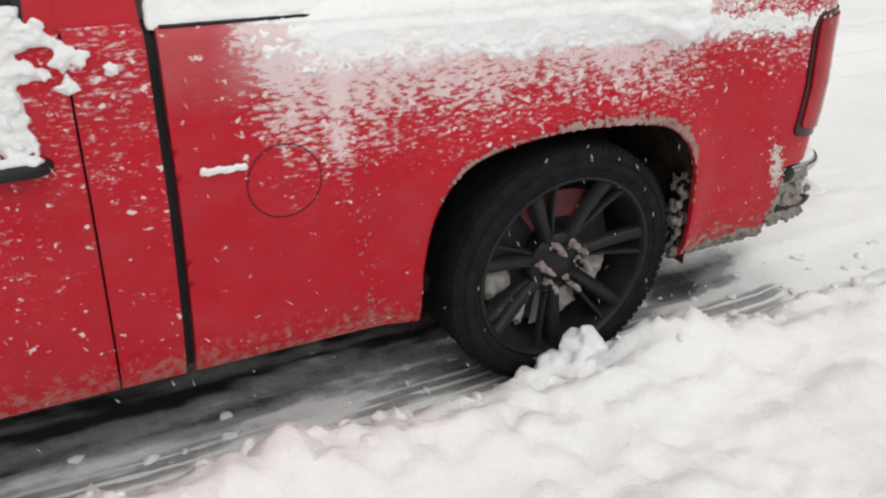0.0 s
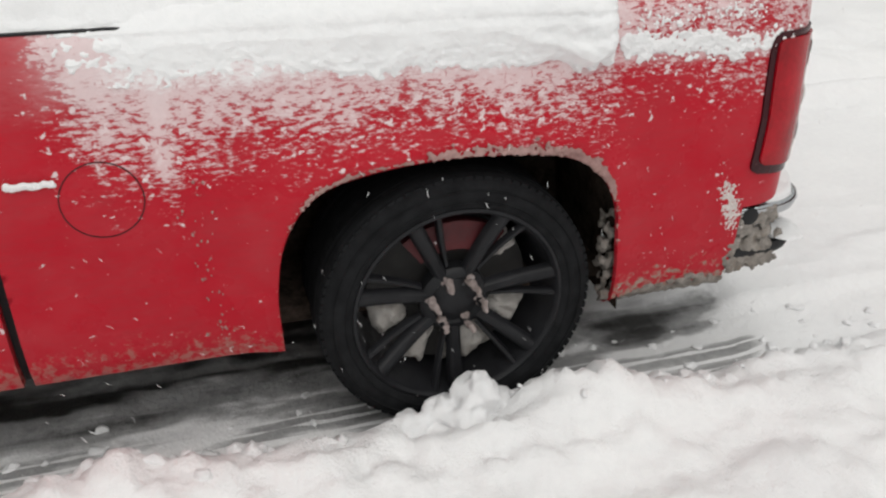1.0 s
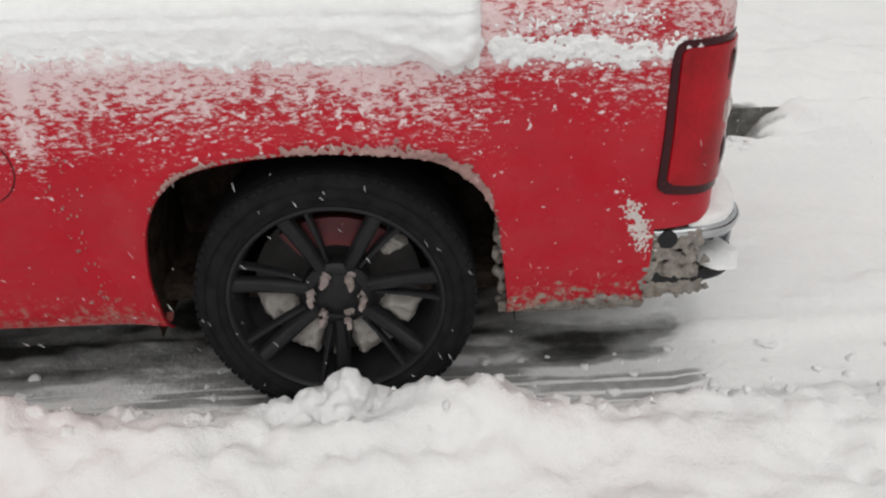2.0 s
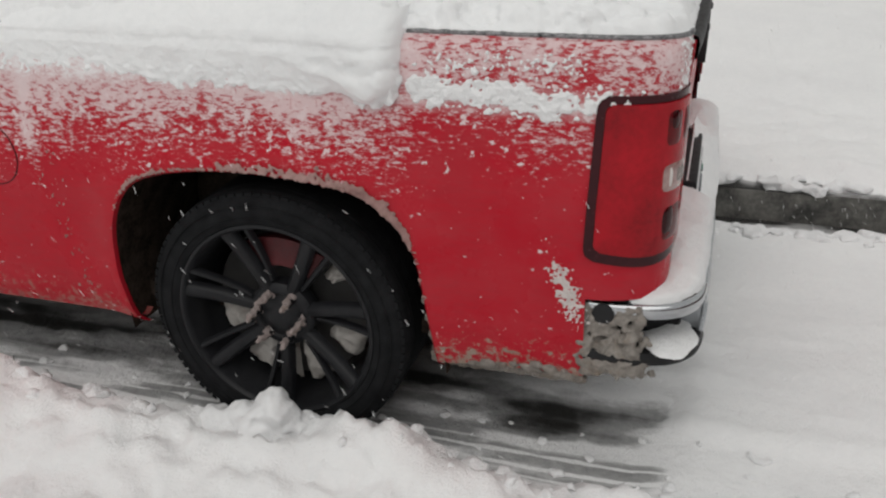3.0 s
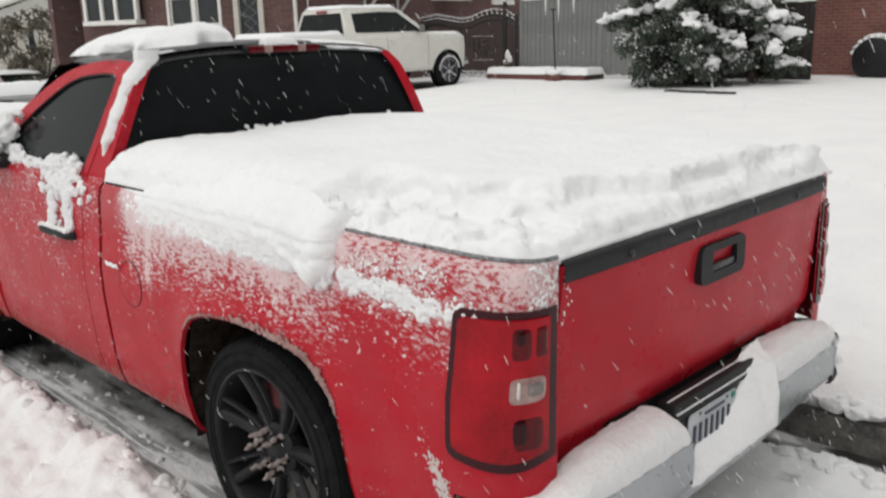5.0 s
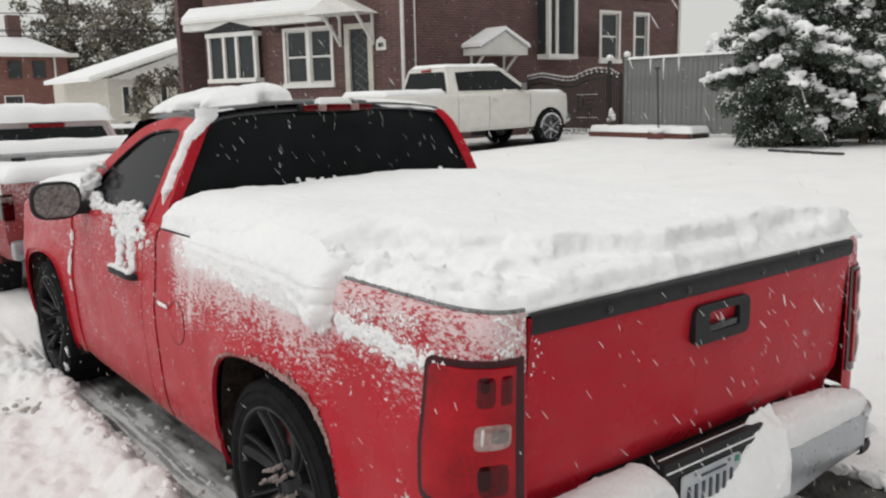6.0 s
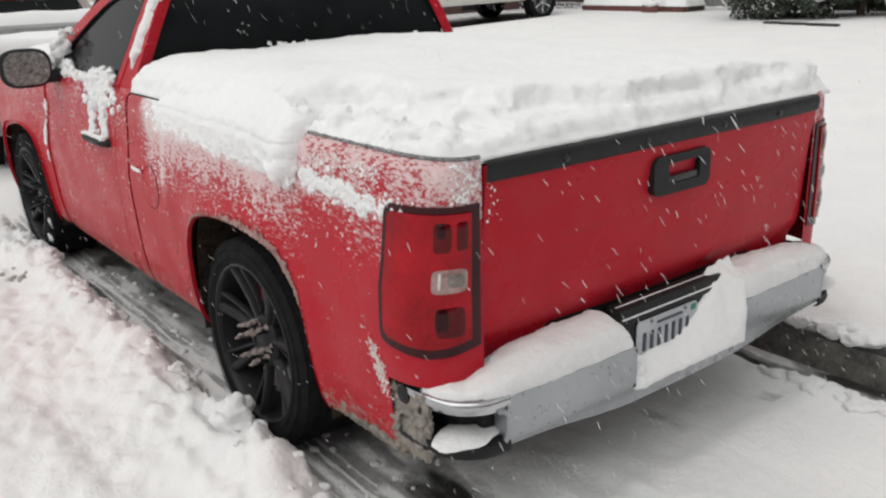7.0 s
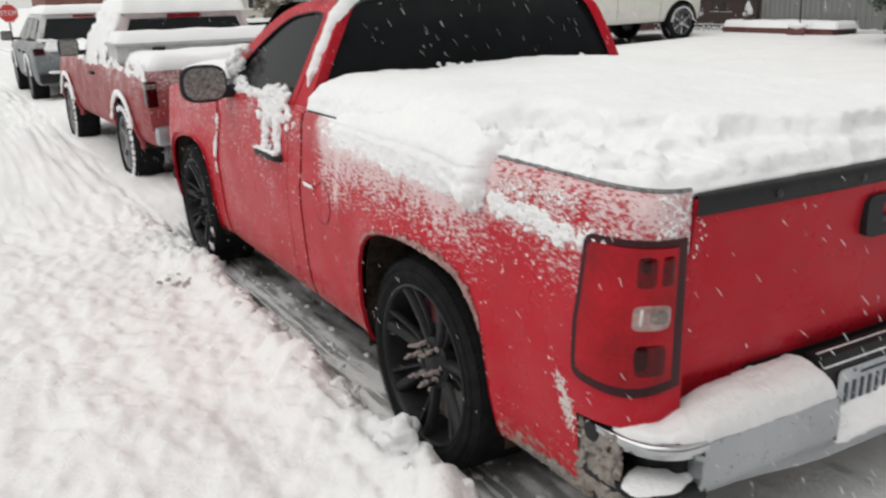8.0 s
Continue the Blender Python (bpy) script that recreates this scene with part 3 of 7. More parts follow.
def snow_clumps():
    """Chunks of broken snow along the ploughed bank."""
    rnd = random.Random(5)
    bits = []
    for i in range(260):
        y = rnd.uniform(-2.6, 3.8)
        x = -1.04 - abs(rnd.gauss(0, 0.06))
        s = rnd.choice((0.007, 0.009, 0.012, 0.016, 0.022, 0.030)) * rnd.uniform(0.8, 1.25) * (1.0 if y > -0.7 else 0.7)
        bits.append(lump((x, y, ground_at(x, y)[0] - s * 0.20), (s * 1.2, s * rnd.uniform(1, 1.4), s * 0.9), i * 0.37, 2, 0.6))
    for i in range(150):
        x, y = rnd.uniform(-1.03, -0.74), rnd.uniform(-2.4, 3.6)
        s = rnd.uniform(0.005, 0.016)
        bits.append(lump((x, y, ground_at(x, y)[0] + s * 0.2), (s * 1.3, s * rnd.uniform(1, 2.0), s * 0.8), i * 0.53, 2, 0.8))
    for i in range(170):
        y, s = rnd.uniform(-1.8, 3.0), rnd.uniform(0.010, 0.030)
        bits.append(lump((KERB_X + rnd.uniform(-0.01, 0.07), y, 0.165 + rnd.uniform(0, 0.03)), (s * 1.2, s * 1.9, s), i * 0.59, 2, 0.7))
    for i in range(90):
        x, y, s = KERB_X - 0.24 + rnd.gauss(0, 0.05), rnd.uniform(-1.9, -0.9), rnd.uniform(0.006, 0.022)
        bits.append(lump((x, y, ground_at(x, y)[0] + 0.2 * s), (s * 1.4, s * 1.8, s * 0.8), i * 0.37, 2, 0.7))
    for x, y, z, s in ((-1.095, -0.020, 0.165, 0.060), (-1.10, -0.03, 0.215, 0.032), (-1.08, 0.075, 0.125, 0.050), (-1.06, -0.10, 0.105, 0.042), (-1.13, 0.02, 0.12, 0.055), (-1.05, -0.17, 0.085, 0.030), (-1.10, 0.17, 0.11, 0.045)):
        bits.append(lump((x, y, z), (s * 1.1, s * 1.15, s), x * 31 + y * 17, 3, 0.4))
    dirty = [lump((-1.28 + rnd.gauss(0, 0.05), 2.40 + rnd.gauss(0, 0.10), 0.085 + rnd.uniform(0, 0.03)), (0.020, 0.026, 0.012), i * 0.7, 2, 0.7) for i in range(14)]
    tagged(melded(part("dirty_slush", join(*dirty), M_PACKED, angle=60), 0.007, 1), "brown-grey dirty slush crumbs on the bank", "slush", kind="stuff")
    melded(part("snow_clumps", join(*bits), M_SNOW, angle=60), 0.007, 2)
    tagged(bpy.data.objects["snow_clumps"], "broken white snow clumps along the ploughed bank", "snow", kind="stuff")


snow_clumps()

# ---- the red pickup: rear axle at y = 0, front towards +y ----
HUB_Z, TYRE_R, WHEELBASE = 0.40, 0.389, 3.023
PROFILE_Z = [0.30, 0.33, 0.38, 0.48, 0.62, 0.76, 0.86, 0.93, 1.02, 1.10, 1.16, 1.19, 1.205]
PROFILE_X = [0.905, 0.945, 0.965, 0.982, 0.992, 1.000, 1.000, 0.990, 0.980, 0.975, 0.966, 0.955, 0.930]
ARCH = smooth_line([(0.474, 0.30), (0.482, 0.42), (0.484, 0.53), (0.460, 0.67), (0.395, 0.775), (0.285, 0.825), (0.09, 0.850), (-0.11, 0.846), (-0.275, 0.822), (-0.372, 0.765), (-0.430, 0.67), (-0.452, 0.54), (-0.468, 0.40), (-0.474, 0.30)], 5)

truck = thing("pickup_truck", (0, 0, 0.012), "bright red lowered regular-cab pickup with black wheels, covered in snow", "pickup truck")


def inside_loop(y, z, loop):
    hit, n = False, len(loop)
    for i in range(n):
        (a, b), (c, d) = loop[i], loop[(i + 1) % n]
        if (b > z) != (d > z) and y < (c - a) * (z - b) / (d - b) + a:
            hit = not hit
    return hit


def nearest_on(y, z, line):
    best = None
    for (a, b), (c, d) in zip(line, line[1:]):
        ll = (c - a) ** 2 + (d - b) ** 2 or 1e-9
        t = min(max(((y - a) * (c - a) + (z - b) * (d - b)) / ll, 0), 1)
        p = (a + (c - a) * t, b + (d - b) * t)
        k = (p[0] - y) ** 2 + (p[1] - z) ** 2
        if best is None or k < best[0]:
            best = (k, p)
    return best[1], math.sqrt(best[0])


def body_x(y, z, arch=None):
    """Half width of the body, with the swell round a wheel arch."""
    x = float(np.interp(z, PROFILE_Z, PROFILE_X))
    if arch:
        d = nearest_on(y, z, arch)[1]
        x += 0.022 * math.exp(-(d / 0.07) ** 2)
    return x


def panel(ys, zs, place, arch=None):
    """A body panel over a grid of (y, z), cut out round the arch line, which the rim of the cut follows."""
    loop = arch and arch + [(arch[-1][0], -1), (arch[0][0], -1)]
    ny, pts, gone = len(ys), [], []
    for z in zs:
        for y in ys:
            inn = bool(loop) and inside_loop(y, z, loop)
            gone.append(inn)
            p = nearest_on(y, z, arch)[0] if inn else (y, z)
            pts.append(place(*p))
    F = []
    for j in range(len(zs) - 1):
        for i in range(ny - 1):
            q = (j * ny + i, j * ny + i + 1, (j + 1) * ny + i + 1, (j + 1) * ny + i)
            if not all(gone[k] for k in q):
                F.append(q)
    return pts, F


ZS = list(np.linspace(0.33, 1.205, 46))
CORNER_Y, GATE_Y, GATE_X = -0.80, -1.05, 0.80


def corner(a, z, out=0.0):
    """The rear corner of the box side: a = 0 on the side, 1 at the tailgate."""
    w = float(np.interp(z, PROFILE_Z, PROFILE_X)) - GATE_X + out
    c, s = math.cos(a * math.pi / 2), math.sin(a * math.pi / 2)
    return (-(GATE_X + w * c ** 0.72), CORNER_Y - (abs(GATE_Y - CORNER_Y) + out) * s ** 0.72, z)


def box_side():
    ys = list(np.linspace(1.092, CORNER_Y, 96))
    flat = panel(ys, ZS, lambda y, z: (-body_x(y, z, ARCH), y, z), ARCH)
    bend = grid(lambda u, v: corner(u, 0.588 + 0.617 * v), 22, 36)
    skirt = grid(lambda u, v: corner(u * 0.09, 0.33 + 0.258 * v), 6, 14)
    rail = grid(lambda u, v: (-(0.930 - 0.055 * v), 1.092 + (CORNER_Y - 1.092) * u, 1.205 + 0.006 * math.sin(math.pi * v)), 40, 5)
    cap = grid(lambda u, v: (lambda p: (p[0] * (1 - v) - 0.80 * v, p[1] * (1 - v) + CORNER_Y * v, 1.205 + 0.005 * v))(corner(u, 1.205)), 22, 4)
    front = grid(lambda u, v: (-(body_x(1.092, ZS[0] + 0.875 * v) - 0.12 * u), 1.092, ZS[0] + 0.875 * v), 3, 30)
    hem = grid(lambda u, v: (-(body_x(0, 0.33) - 0.05 * v), 1.092 - 0.615 * u, 0.33 - 0.012 * math.sin(math.pi * v)), 24, 4)
    hem_b = grid(lambda u, v: (-(body_x(0, 0.33) - 0.05 * v), -0.475 + (CORNER_Y + 0.475) * u, 0.33 - 0.012 * math.sin(math.pi * v)), 16, 4)
    return join(flat, bend, skirt, rail, cap, front, hem, hem_b)


SIDE = box_side()
for flip in (False, True):
    part("box_side", mirrored(SIDE) if flip else SIDE, M_RED_BED, truck, "red box side dusted with driven snow", weld=0.002)


def arch_parts(dy, arch, sign):
    """The rolled lip, the dark wheel well and the rime that clings to the lip."""
    f = mirrored if sign > 0 else (lambda q: q)
    line = [(y + dy, z) for y, z in arch]
    n = len(line)
    lip = grid(lambda u, v: (lambda p: (-(body_x(p[0], p[1], line) + (0.004 if v < 0.4 else -0.014 * v)), p[0], p[1] - (0.0 if v < 0.3 else 0.004)))(line[round(u * (n - 1))]), n, 5)
    part("arch_lip", f(lip), M_RED, truck)
    cy, cz = dy, 0.42
    well = grid(lambda u, v: (lambda p: (-(0.972 - 0.437 * v), cy + (p[0] - cy) * 1.045, cz + (p[1] - cz) * 1.045))(line[round(u * (n - 1))]), n, 8)
    wall = [(-0.535, cy + (p[0] - cy) * 1.045, cz + (p[1] - cz) * 1.045) for p in line]
    part("wheel_well", f(join(well, (wall, [tuple(range(n))]))), M_LINER, truck, "black mud-caked wheel well liner")


for s in (-1, 1):
    arch_parts(0.0, ARCH, s)


def rime_line(points, r, seed, material, name, label, n=7):
    radii = [r * (0.55 + 0.9 * abs(fbm(i * 0.55, seed, 0.0, 3)) + 0.35 * fbm(i * 2.3, seed, 4.0, 2)) for i in range(len(points))]
    return part(name, tube(points, [max(k, 0.002) for k in radii], n), material, truck, label, angle=70)


upper = [p for p in smooth_line(ARCH, 5) if p[1] > 0.50]
crust = []
for i, (y, z) in enumerate(upper):
    w = 0.35 + 0.65 * step(0.62, 0.80, z)
    for j in range(4):
        q = 0.0047 * w * (0.5 + 1.1 * abs(fbm(i * 0.21, j * 5.0, 1.0, 3))) * (1.25 if y < 0.1 else 0.65)
        crust.append(lump((-(body_x(y, z, ARCH) + 0.003), y + 0.006 * math.sin(i * 1.7 + j), z + 0.003 + (0.012 * w * j * abs(fbm(i * 0.33, 7.0 + j, 0.0)) + 0.004 * j * w) * (1.0 if y < 0.12 else 0.5)), (q, q * 1.5, q * 1.2), i * 0.3 + j, 1, 0.6))
tagged(melded(part("arch_rime", join(*crust), M_RIME_PINK, truck, "", angle=70), 0.0035, 0), "pinkish rime of frozen slush on the wheel arch", kind="stuff")

rnd = random.Random(11)
bits = []
for i in range(150):
    y = rnd.uniform(-0.86, -0.46)
    z = 0.322 + abs(rnd.gauss(0, 0.02)) - 0.012
    s = rnd.uniform(0.006, 0.017)
    bits.append(lump((-(body_x(y, z) + 0.002), y, z), (s * 0.7, s * 1.3, s), i * 0.61, 1, 0.6))
for i in range(90):
    y, z = rnd.uniform(-0.50, -0.44), rnd.uniform(0.33, 0.62)
    s = rnd.uniform(0.005, 0.016)
    bits.append(lump((-0.965 + rnd.uniform(0, 0.05), y, z), (s, s, s * 1.2), i * 0.83, 1, 0.6))
drips = []
for i in range(60):
    y, z = 0.650 + rnd.gauss(0, 0.018), rnd.uniform(0.36, 0.86)
    s = rnd.uniform(0.0012, 0.0048)
    drips.append(lump((-(body_x(y, z) + 0.001), y - (0.8 - z) * 0.05, z), (s * 0.5, s * 0.8, s * 1.2), i * 0.4, 1, 0.6))
tagged(part("frozen_drip", join(*drips), M_RIME_PINK, truck, "", angle=70), "pale frozen spatter down the box side", kind="stuff")
tagged(melded(part("slush_crust", join(*bits), M_RIME, truck, "", angle=70), 0.0038, 0), "brown frozen slush crusted behind the wheel", kind="stuff")


# cab
CAB_Y0, CAB_Y1, DOOR_Y0, DOOR_Y1 = 1.118, 2.50, 1.278, 2.44
CZ = list(np.linspace(0.33, 1.205, 40))


def cab_skin(y0, y1, n, inset=0.0):
    return panel(list(np.linspace(y0, y1, n)), CZ, lambda y, z: (-(body_x(y, z) - inset - 0.012 * step(2.2, 2.6, y)), y, z))


def edge_return(y, d=0.03):
    return grid(lambda u, v: (-(body_x(y, CZ[0] + 0.875 * v) - d * u), y, CZ[0] + 0.875 * v), 3, 30)


def green_x(z):
    """Half width of the cabin above the belt line."""
    return float(np.interp(z, [1.20, 1.24, 1.45, 1.60, 1.66, 1.70], [0.935, 0.915, 0.815, 0.735, 0.685, 0.58]))


WIN = smooth_line([(1.335, 1.222), (1.318, 1.40), (1.315, 1.560), (1.345, 1.603), (1.50, 1.608), (1.75, 1.575), (1.98, 1.47), (2.19, 1.335), (2.33, 1.222)], 4)
FRAME = smooth_line([(1.285, 1.195), (1.262, 1.40), (1.240, 1.585), (1.280, 1.652), (1.52, 1.662), (1.80, 1.625), (2.06, 1.515), (2.30, 1.37), (2.52, 1.195)], 4)


def green_place(out=0.0):
    return lambda y, z, d: (-(green_x(z) + out - d), y, z)


roof = grid(lambda u, v: ((2 * u - 1) * 0.69, 1.19 + 0.92 * v, 1.655 + 0.062 * (1 - (2 * u - 1) ** 2) ** 0.5 * (1 - 0.5 * max(v - 0.6, 0)) - 0.05 * max(v - 0.75, 0) / 0.25), 30, 16)
part("roof", roof, M_GLOSS_BLACK, truck, "wet black roof panel")
part("floor_pan", box(-0.86, 0.86, -0.96, 4.30, 0.345, 0.40, 0.01), M_LINER, truck)
part("bed_inside", box(-0.52, 0.52, -1.0, 1.08, 0.42, 1.17, 0.02), M_BLACK, truck)
part("cab_inside", box(-0.80, 0.80, 1.18, 2.35, 0.42, 1.15, 0.03), M_BLACK, truck)

for flip in (False, True):
    f = mirrored if flip else (lambda q: q)
    part("rear_pillar_panel", f(join(cab_skin(CAB_Y0, DOOR_Y0 - 0.006, 12), edge_return(CAB_Y0), edge_return(DOOR_Y0 - 0.006))), M_RED_DOOR, truck, weld=0.001)
    part("gap_shadow_strip", f(cab_skin(1.06, 1.32, 8, 0.035)), M_BLACK, truck)
    door = part("door", f(join(cab_skin(DOOR_Y0, DOOR_Y1, 50), edge_return(DOOR_Y0), edge_return(DOOR_Y1))), M_RED_DOOR, truck, "red door flecked with stuck snow", weld=0.001)
    part("window_frame", f(ring(FRAME, WIN, green_place(0.004), 0.03)), M_RED, door)
    part("window_seal", f(ring(WIN, [(1.80 + (y - 1.80) * 0.965, 1.40 + (z - 1.40) * 0.955) for y, z in WIN], green_place(0.002), 0.02)), M_BLACK, door)
    part("side_window", f(prism(WIN, green_place(-0.010), 0.006)), M_SIDE_GLASS, door, "dark side window glass")
    part("door_handle", f(tube(smooth_line([(-0.985, 1.345, 0.945), (-1.020, 1.37, 0.950), (-1.024, 1.50, 0.950), (-1.020, 1.62, 0.950), (-0.985, 1.645, 0.945)], 5), 0.016, 10)), M_BLACK, door, "black pull handle packed with snow")
    pillar_out = smooth_line([(1.118, 1.195), (1.128, 1.40), (1.150, 1.585), (1.19, 1.668)], 6)
    pillar_in = smooth_line([(1.290, 1.195), (1.266, 1.40), (1.244, 1.585), (1.284, 1.658)], 6)
    n = len(pillar_out)
    part("rear_pillar", f(join(
        grid(lambda u, v: (lambda a, b: (-(green_x(a[1] * (1 - v) + b[1] * v)), a[0] * (1 - v) + b[0] * v, a[1] * (1 - v) + b[1] * v))(pillar_out[round(u * (n - 1))], pillar_in[round(u * (n - 1))]), n, 6),
        grid(lambda u, v: (lambda a: (-(green_x(a[1]) - 0.055 * v), a[0] + 0.012 * v, a[1]))(pillar_out[round(u * (n - 1))]), n, 5))), M_RED, truck, weld=0.001)

# rear wall of the cab with its dark window
R_OUT = smooth_line([(-0.89, 1.10), (-0.845, 1.30), (-0.762, 1.50), (-0.675, 1.64), (-0.61, 1.675), (0.0, 1.712), (0.61, 1.675), (0.675, 1.64), (0.762, 1.50), (0.845, 1.30), (0.89, 1.10)], 4)


def back(x, z, d):
    return (x, 1.130 + 0.085 * step(1.20, 1.72, z) + d, z)


part("rear_window", prism(R_OUT, lambda a, b, d: back(a, b, d), 0.01), M_TINT, truck, "black tinted rear window")
part("cab_back_panel", box(-0.90, 0.90, 1.135, 1.165, 0.40, 1.20, 0.01), M_RED, truck)
visor = grid(lambda u, v: ((2 * u - 1) * (0.655 + 0.02 * v), 1.165 + 0.30 * v, 1.630 + 0.030 * min(1, v * 4) + (0.050 + 0.014 * min(1, v * 3)) * (1 - abs(2 * u - 1) ** 2.6) ** 0.5 + 0.012 * v), 40, 12)
part("roof_visor", visor, M_GLOSS_BLACK, truck, "gloss black band along the roof's rear edge")
lamp3 = part("third_brake_lamp", box(-0.205, 0.195, 1.135, 1.20, 1.672, 1.712, 0.014), M_BLACK, truck, "high brake lamp, red and clear, capped with snow")
for a, b, m in ((-0.20, -0.125, M_LAMP_MID), (-0.123, -0.075, M_LAMP_CLEAR), (-0.073, 0.063, M_LAMP_MID), (0.065, 0.112, M_LAMP_CLEAR), (0.114, 0.19, M_LAMP_MID)):
    part("lens", box(a, b, 1.125, 1.15, 1.675, 1.709, 0.008), m, lamp3)

# front wing, bonnet and nose
F_ARCH = [(y * 1.02 + WHEELBASE, z + 0.01) for y, z in ARCH]
NOSE = 4.02


def wing_top(y):
    return 1.205 - 0.10 * step(2.5, 4.1, y)


def wing(y, z):
    k = step(3.55, NOSE, y)
    zz = 0.33 + (z - 0.33) * (wing_top(y) - 0.33) / 0.875
    return (-(body_x(y, z, F_ARCH) - 0.012 - 0.16 * k * k), y, zz)


WING = panel(list(np.linspace(2.45, NOSE, 84)), CZ, wing, F_ARCH)
for flip in (False, True):
    part("front_wing", mirrored(WING) if flip else WING, M_RED_DOOR, truck, "red front wing", weld=0.002)
for s in (-1, 1):
    arch_parts(WHEELBASE, [(y * 1.02, z + 0.01) for y, z in ARCH], s)
part("bonnet", grid(lambda u, v: ((2 * u - 1) * (0.90 - 0.14 * step(3.5, NOSE, 2.45 + 1.57 * v) ** 2), 2.45 + 1.57 * v, wing_top(2.45 + 1.57 * v) + 0.045 * (1 - (2 * u - 1) ** 4)), 30, 26), M_RED, truck)
part("nose", grid(lambda u, v: ((2 * u - 1) * 0.78, NOSE + 0.12 * (1 - (2 * u - 1) ** 2) + 0.02 * math.sin(math.pi * v), 0.40 + 0.70 * v), 20, 10), M_RED, truck)
part("windscreen", grid(lambda u, v: ((2 * u - 1) * (0.88 - 0.20 * v), 2.56 - 0.50 * v + 0.05 * (1 - (2 * u - 1) ** 2), 1.20 + 0.44 * v), 16, 8), M_TINT, truck)

# door mirrors
for flip in (False, True):
    f = mirrored if flip else (lambda q: q)
    shell = [(lambda p: (p[0], p[1], p[2]))((x, y, z)) for x, y, z in lump((0, 0, 0), 1, 0, 3, 0.0)[0]]
    se = lambda v, e: math.copysign(abs(v) ** e, v)
    housing = [(-1.118 + 0.126 * se(x, 0.66), 2.120 + (0.025 if y < 0 else 0.10) * y, 1.248 + 0.099 * se(z, 0.66)) for x, y, z in shell], ball(3)[1]
    mir = part("door_mirror", f(housing), M_BLACK, truck, "black door mirror with a frosted glass")
    part("mirror_glass", f(prism(rounded(-1.226, -1.010, 1.166, 1.330, 0.066, 6), lambda a, b, d: (a, 2.092 + d, b), 0.008)), M_FROST, mir, "mirror glass clouded with frost")
    part("mirror_arm", f(box(-1.04, -0.92, 2.11, 2.20, 1.165, 1.23, 0.02)), M_BLACK, mir)


# wheels
def wheel_solids():
    t = [(-1.0, 0.300), (-1.006, 0.315), (-1.008, 0.340), (-1.000, 0.366), (-0.985, 0.382), (-0.965, TYRE_R), (-0.86, TYRE_R + 0.002), (-0.755, TYRE_R), (-0.735, 0.378), (-0.72, 0.34), (-0.725, 0.30)]
    tyre = lathe(smooth_line(t, 3), 72)
    grooves = [lathe([(x - 0.008, TYRE_R + 0.0025), (x - 0.006, TYRE_R - 0.004), (x + 0.006, TYRE_R - 0.004), (x + 0.008, TYRE_R + 0.0025)], 72) for x in (-0.94, -0.89, -0.83, -0.78)]
    blocks = []
    for i in range(90):
        c = 2 * math.pi * i / 90
        for x0, x1 in ((-0.992, -0.948), (-0.932, -0.898), (-0.822, -0.788), (-0.772, -0.728)):
            k = box(x0, x1, -0.0095, 0.0095, TYRE_R - 0.012, TYRE_R + (0.0022 if x0 > -0.99 else -0.0035))
            blocks.append(moved(k, Matrix.Rotation(c + (0.02 if x0 < -0.9 else 0.0), 4, "X")))
    side = [lathe([(-1.0075, r), (-1.0105, r + 0.002), (-1.0075, r + 0.004)], 72) for r in (0.318, 0.352)]
    return tyre, join(*grooves, *blocks), join(*side)


TYRE, TREAD, BEADS = wheel_solids()
barrel = lathe([(-0.995, 0.300), (-1.002, 0.298), (-1.004, 0.290), (-0.998, 0.284), (-0.985, 0.280), (-0.93, 0.272), (-0.80, 0.262), (-0.745, 0.262)], 72)
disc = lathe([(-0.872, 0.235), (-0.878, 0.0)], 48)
hub_face = lathe([(-0.905, 0.10), (-0.945, 0.098), (-0.955, 0.088), (-0.958, 0.072), (-0.950, 0.066), (-0.962, 0.040), (-0.966, 0.030), (-0.966, 0.0)], 40)


def spoke(angle, r0, r1, w0, w1, x0, x1, depth):
    """One spoke from hub to rim, its face rounded off."""
    prof = [(-1.0, 0.0), (-0.80, 0.75), (-0.45, 1.0), (0.45, 1.0), (0.80, 0.75), (1.0, 0.0)]

    def at(u, v):
        s, h = prof[round(v * 5)]
        w, r = w0 + (w1 - w0) * u, r0 + (r1 - r0) * u
        x = x0 + (x1 - x0) * u ** 1.6
        return (x - depth * (h - 1) * 0.9, s * w, r)
    return moved(grid(at, 9, 6), Matrix.Rotation(angle, 4, "X"))


SPOKES = []
for i in range(7):
    c = radians(i * 360 / 7)
    SPOKES.append((spoke(c, 0.075, 0.287, 0.021, 0.024, -0.955, -0.996, 0.030), "spoke"))
    SPOKES.append((spoke(c + 0.238, 0.105, 0.287, 0.0085, 0.0105, -0.945, -0.994, 0.022), "thin_spoke"))


def pack(a0, a1, r0, r1, y, seed):
    """A wedge of packed snow against the brake disc, its rim uneven."""
    def at(u, v):
        e = max(0.0, 1 - max(abs(2 * u - 1), abs(2 * v - 1)) ** 4)
        a = radians((a0 + a1) / 2 + (a1 - a0) * (u - 0.5) * (1 + 0.25 * fbm(v * 2.5, seed, 1.0)))
        r = (r0 + r1) / 2 + (r1 - r0) * (v - 0.5) * (1 + 0.22 * fbm(u * 2.5, seed, 5.0))
        return (-0.874 - 0.030 * e * (1 + 0.5 * fbm(u * 4, v * 4, seed)), y - r * math.cos(a), HUB_Z + r * math.sin(a))
    return grid(at, 15, 15)


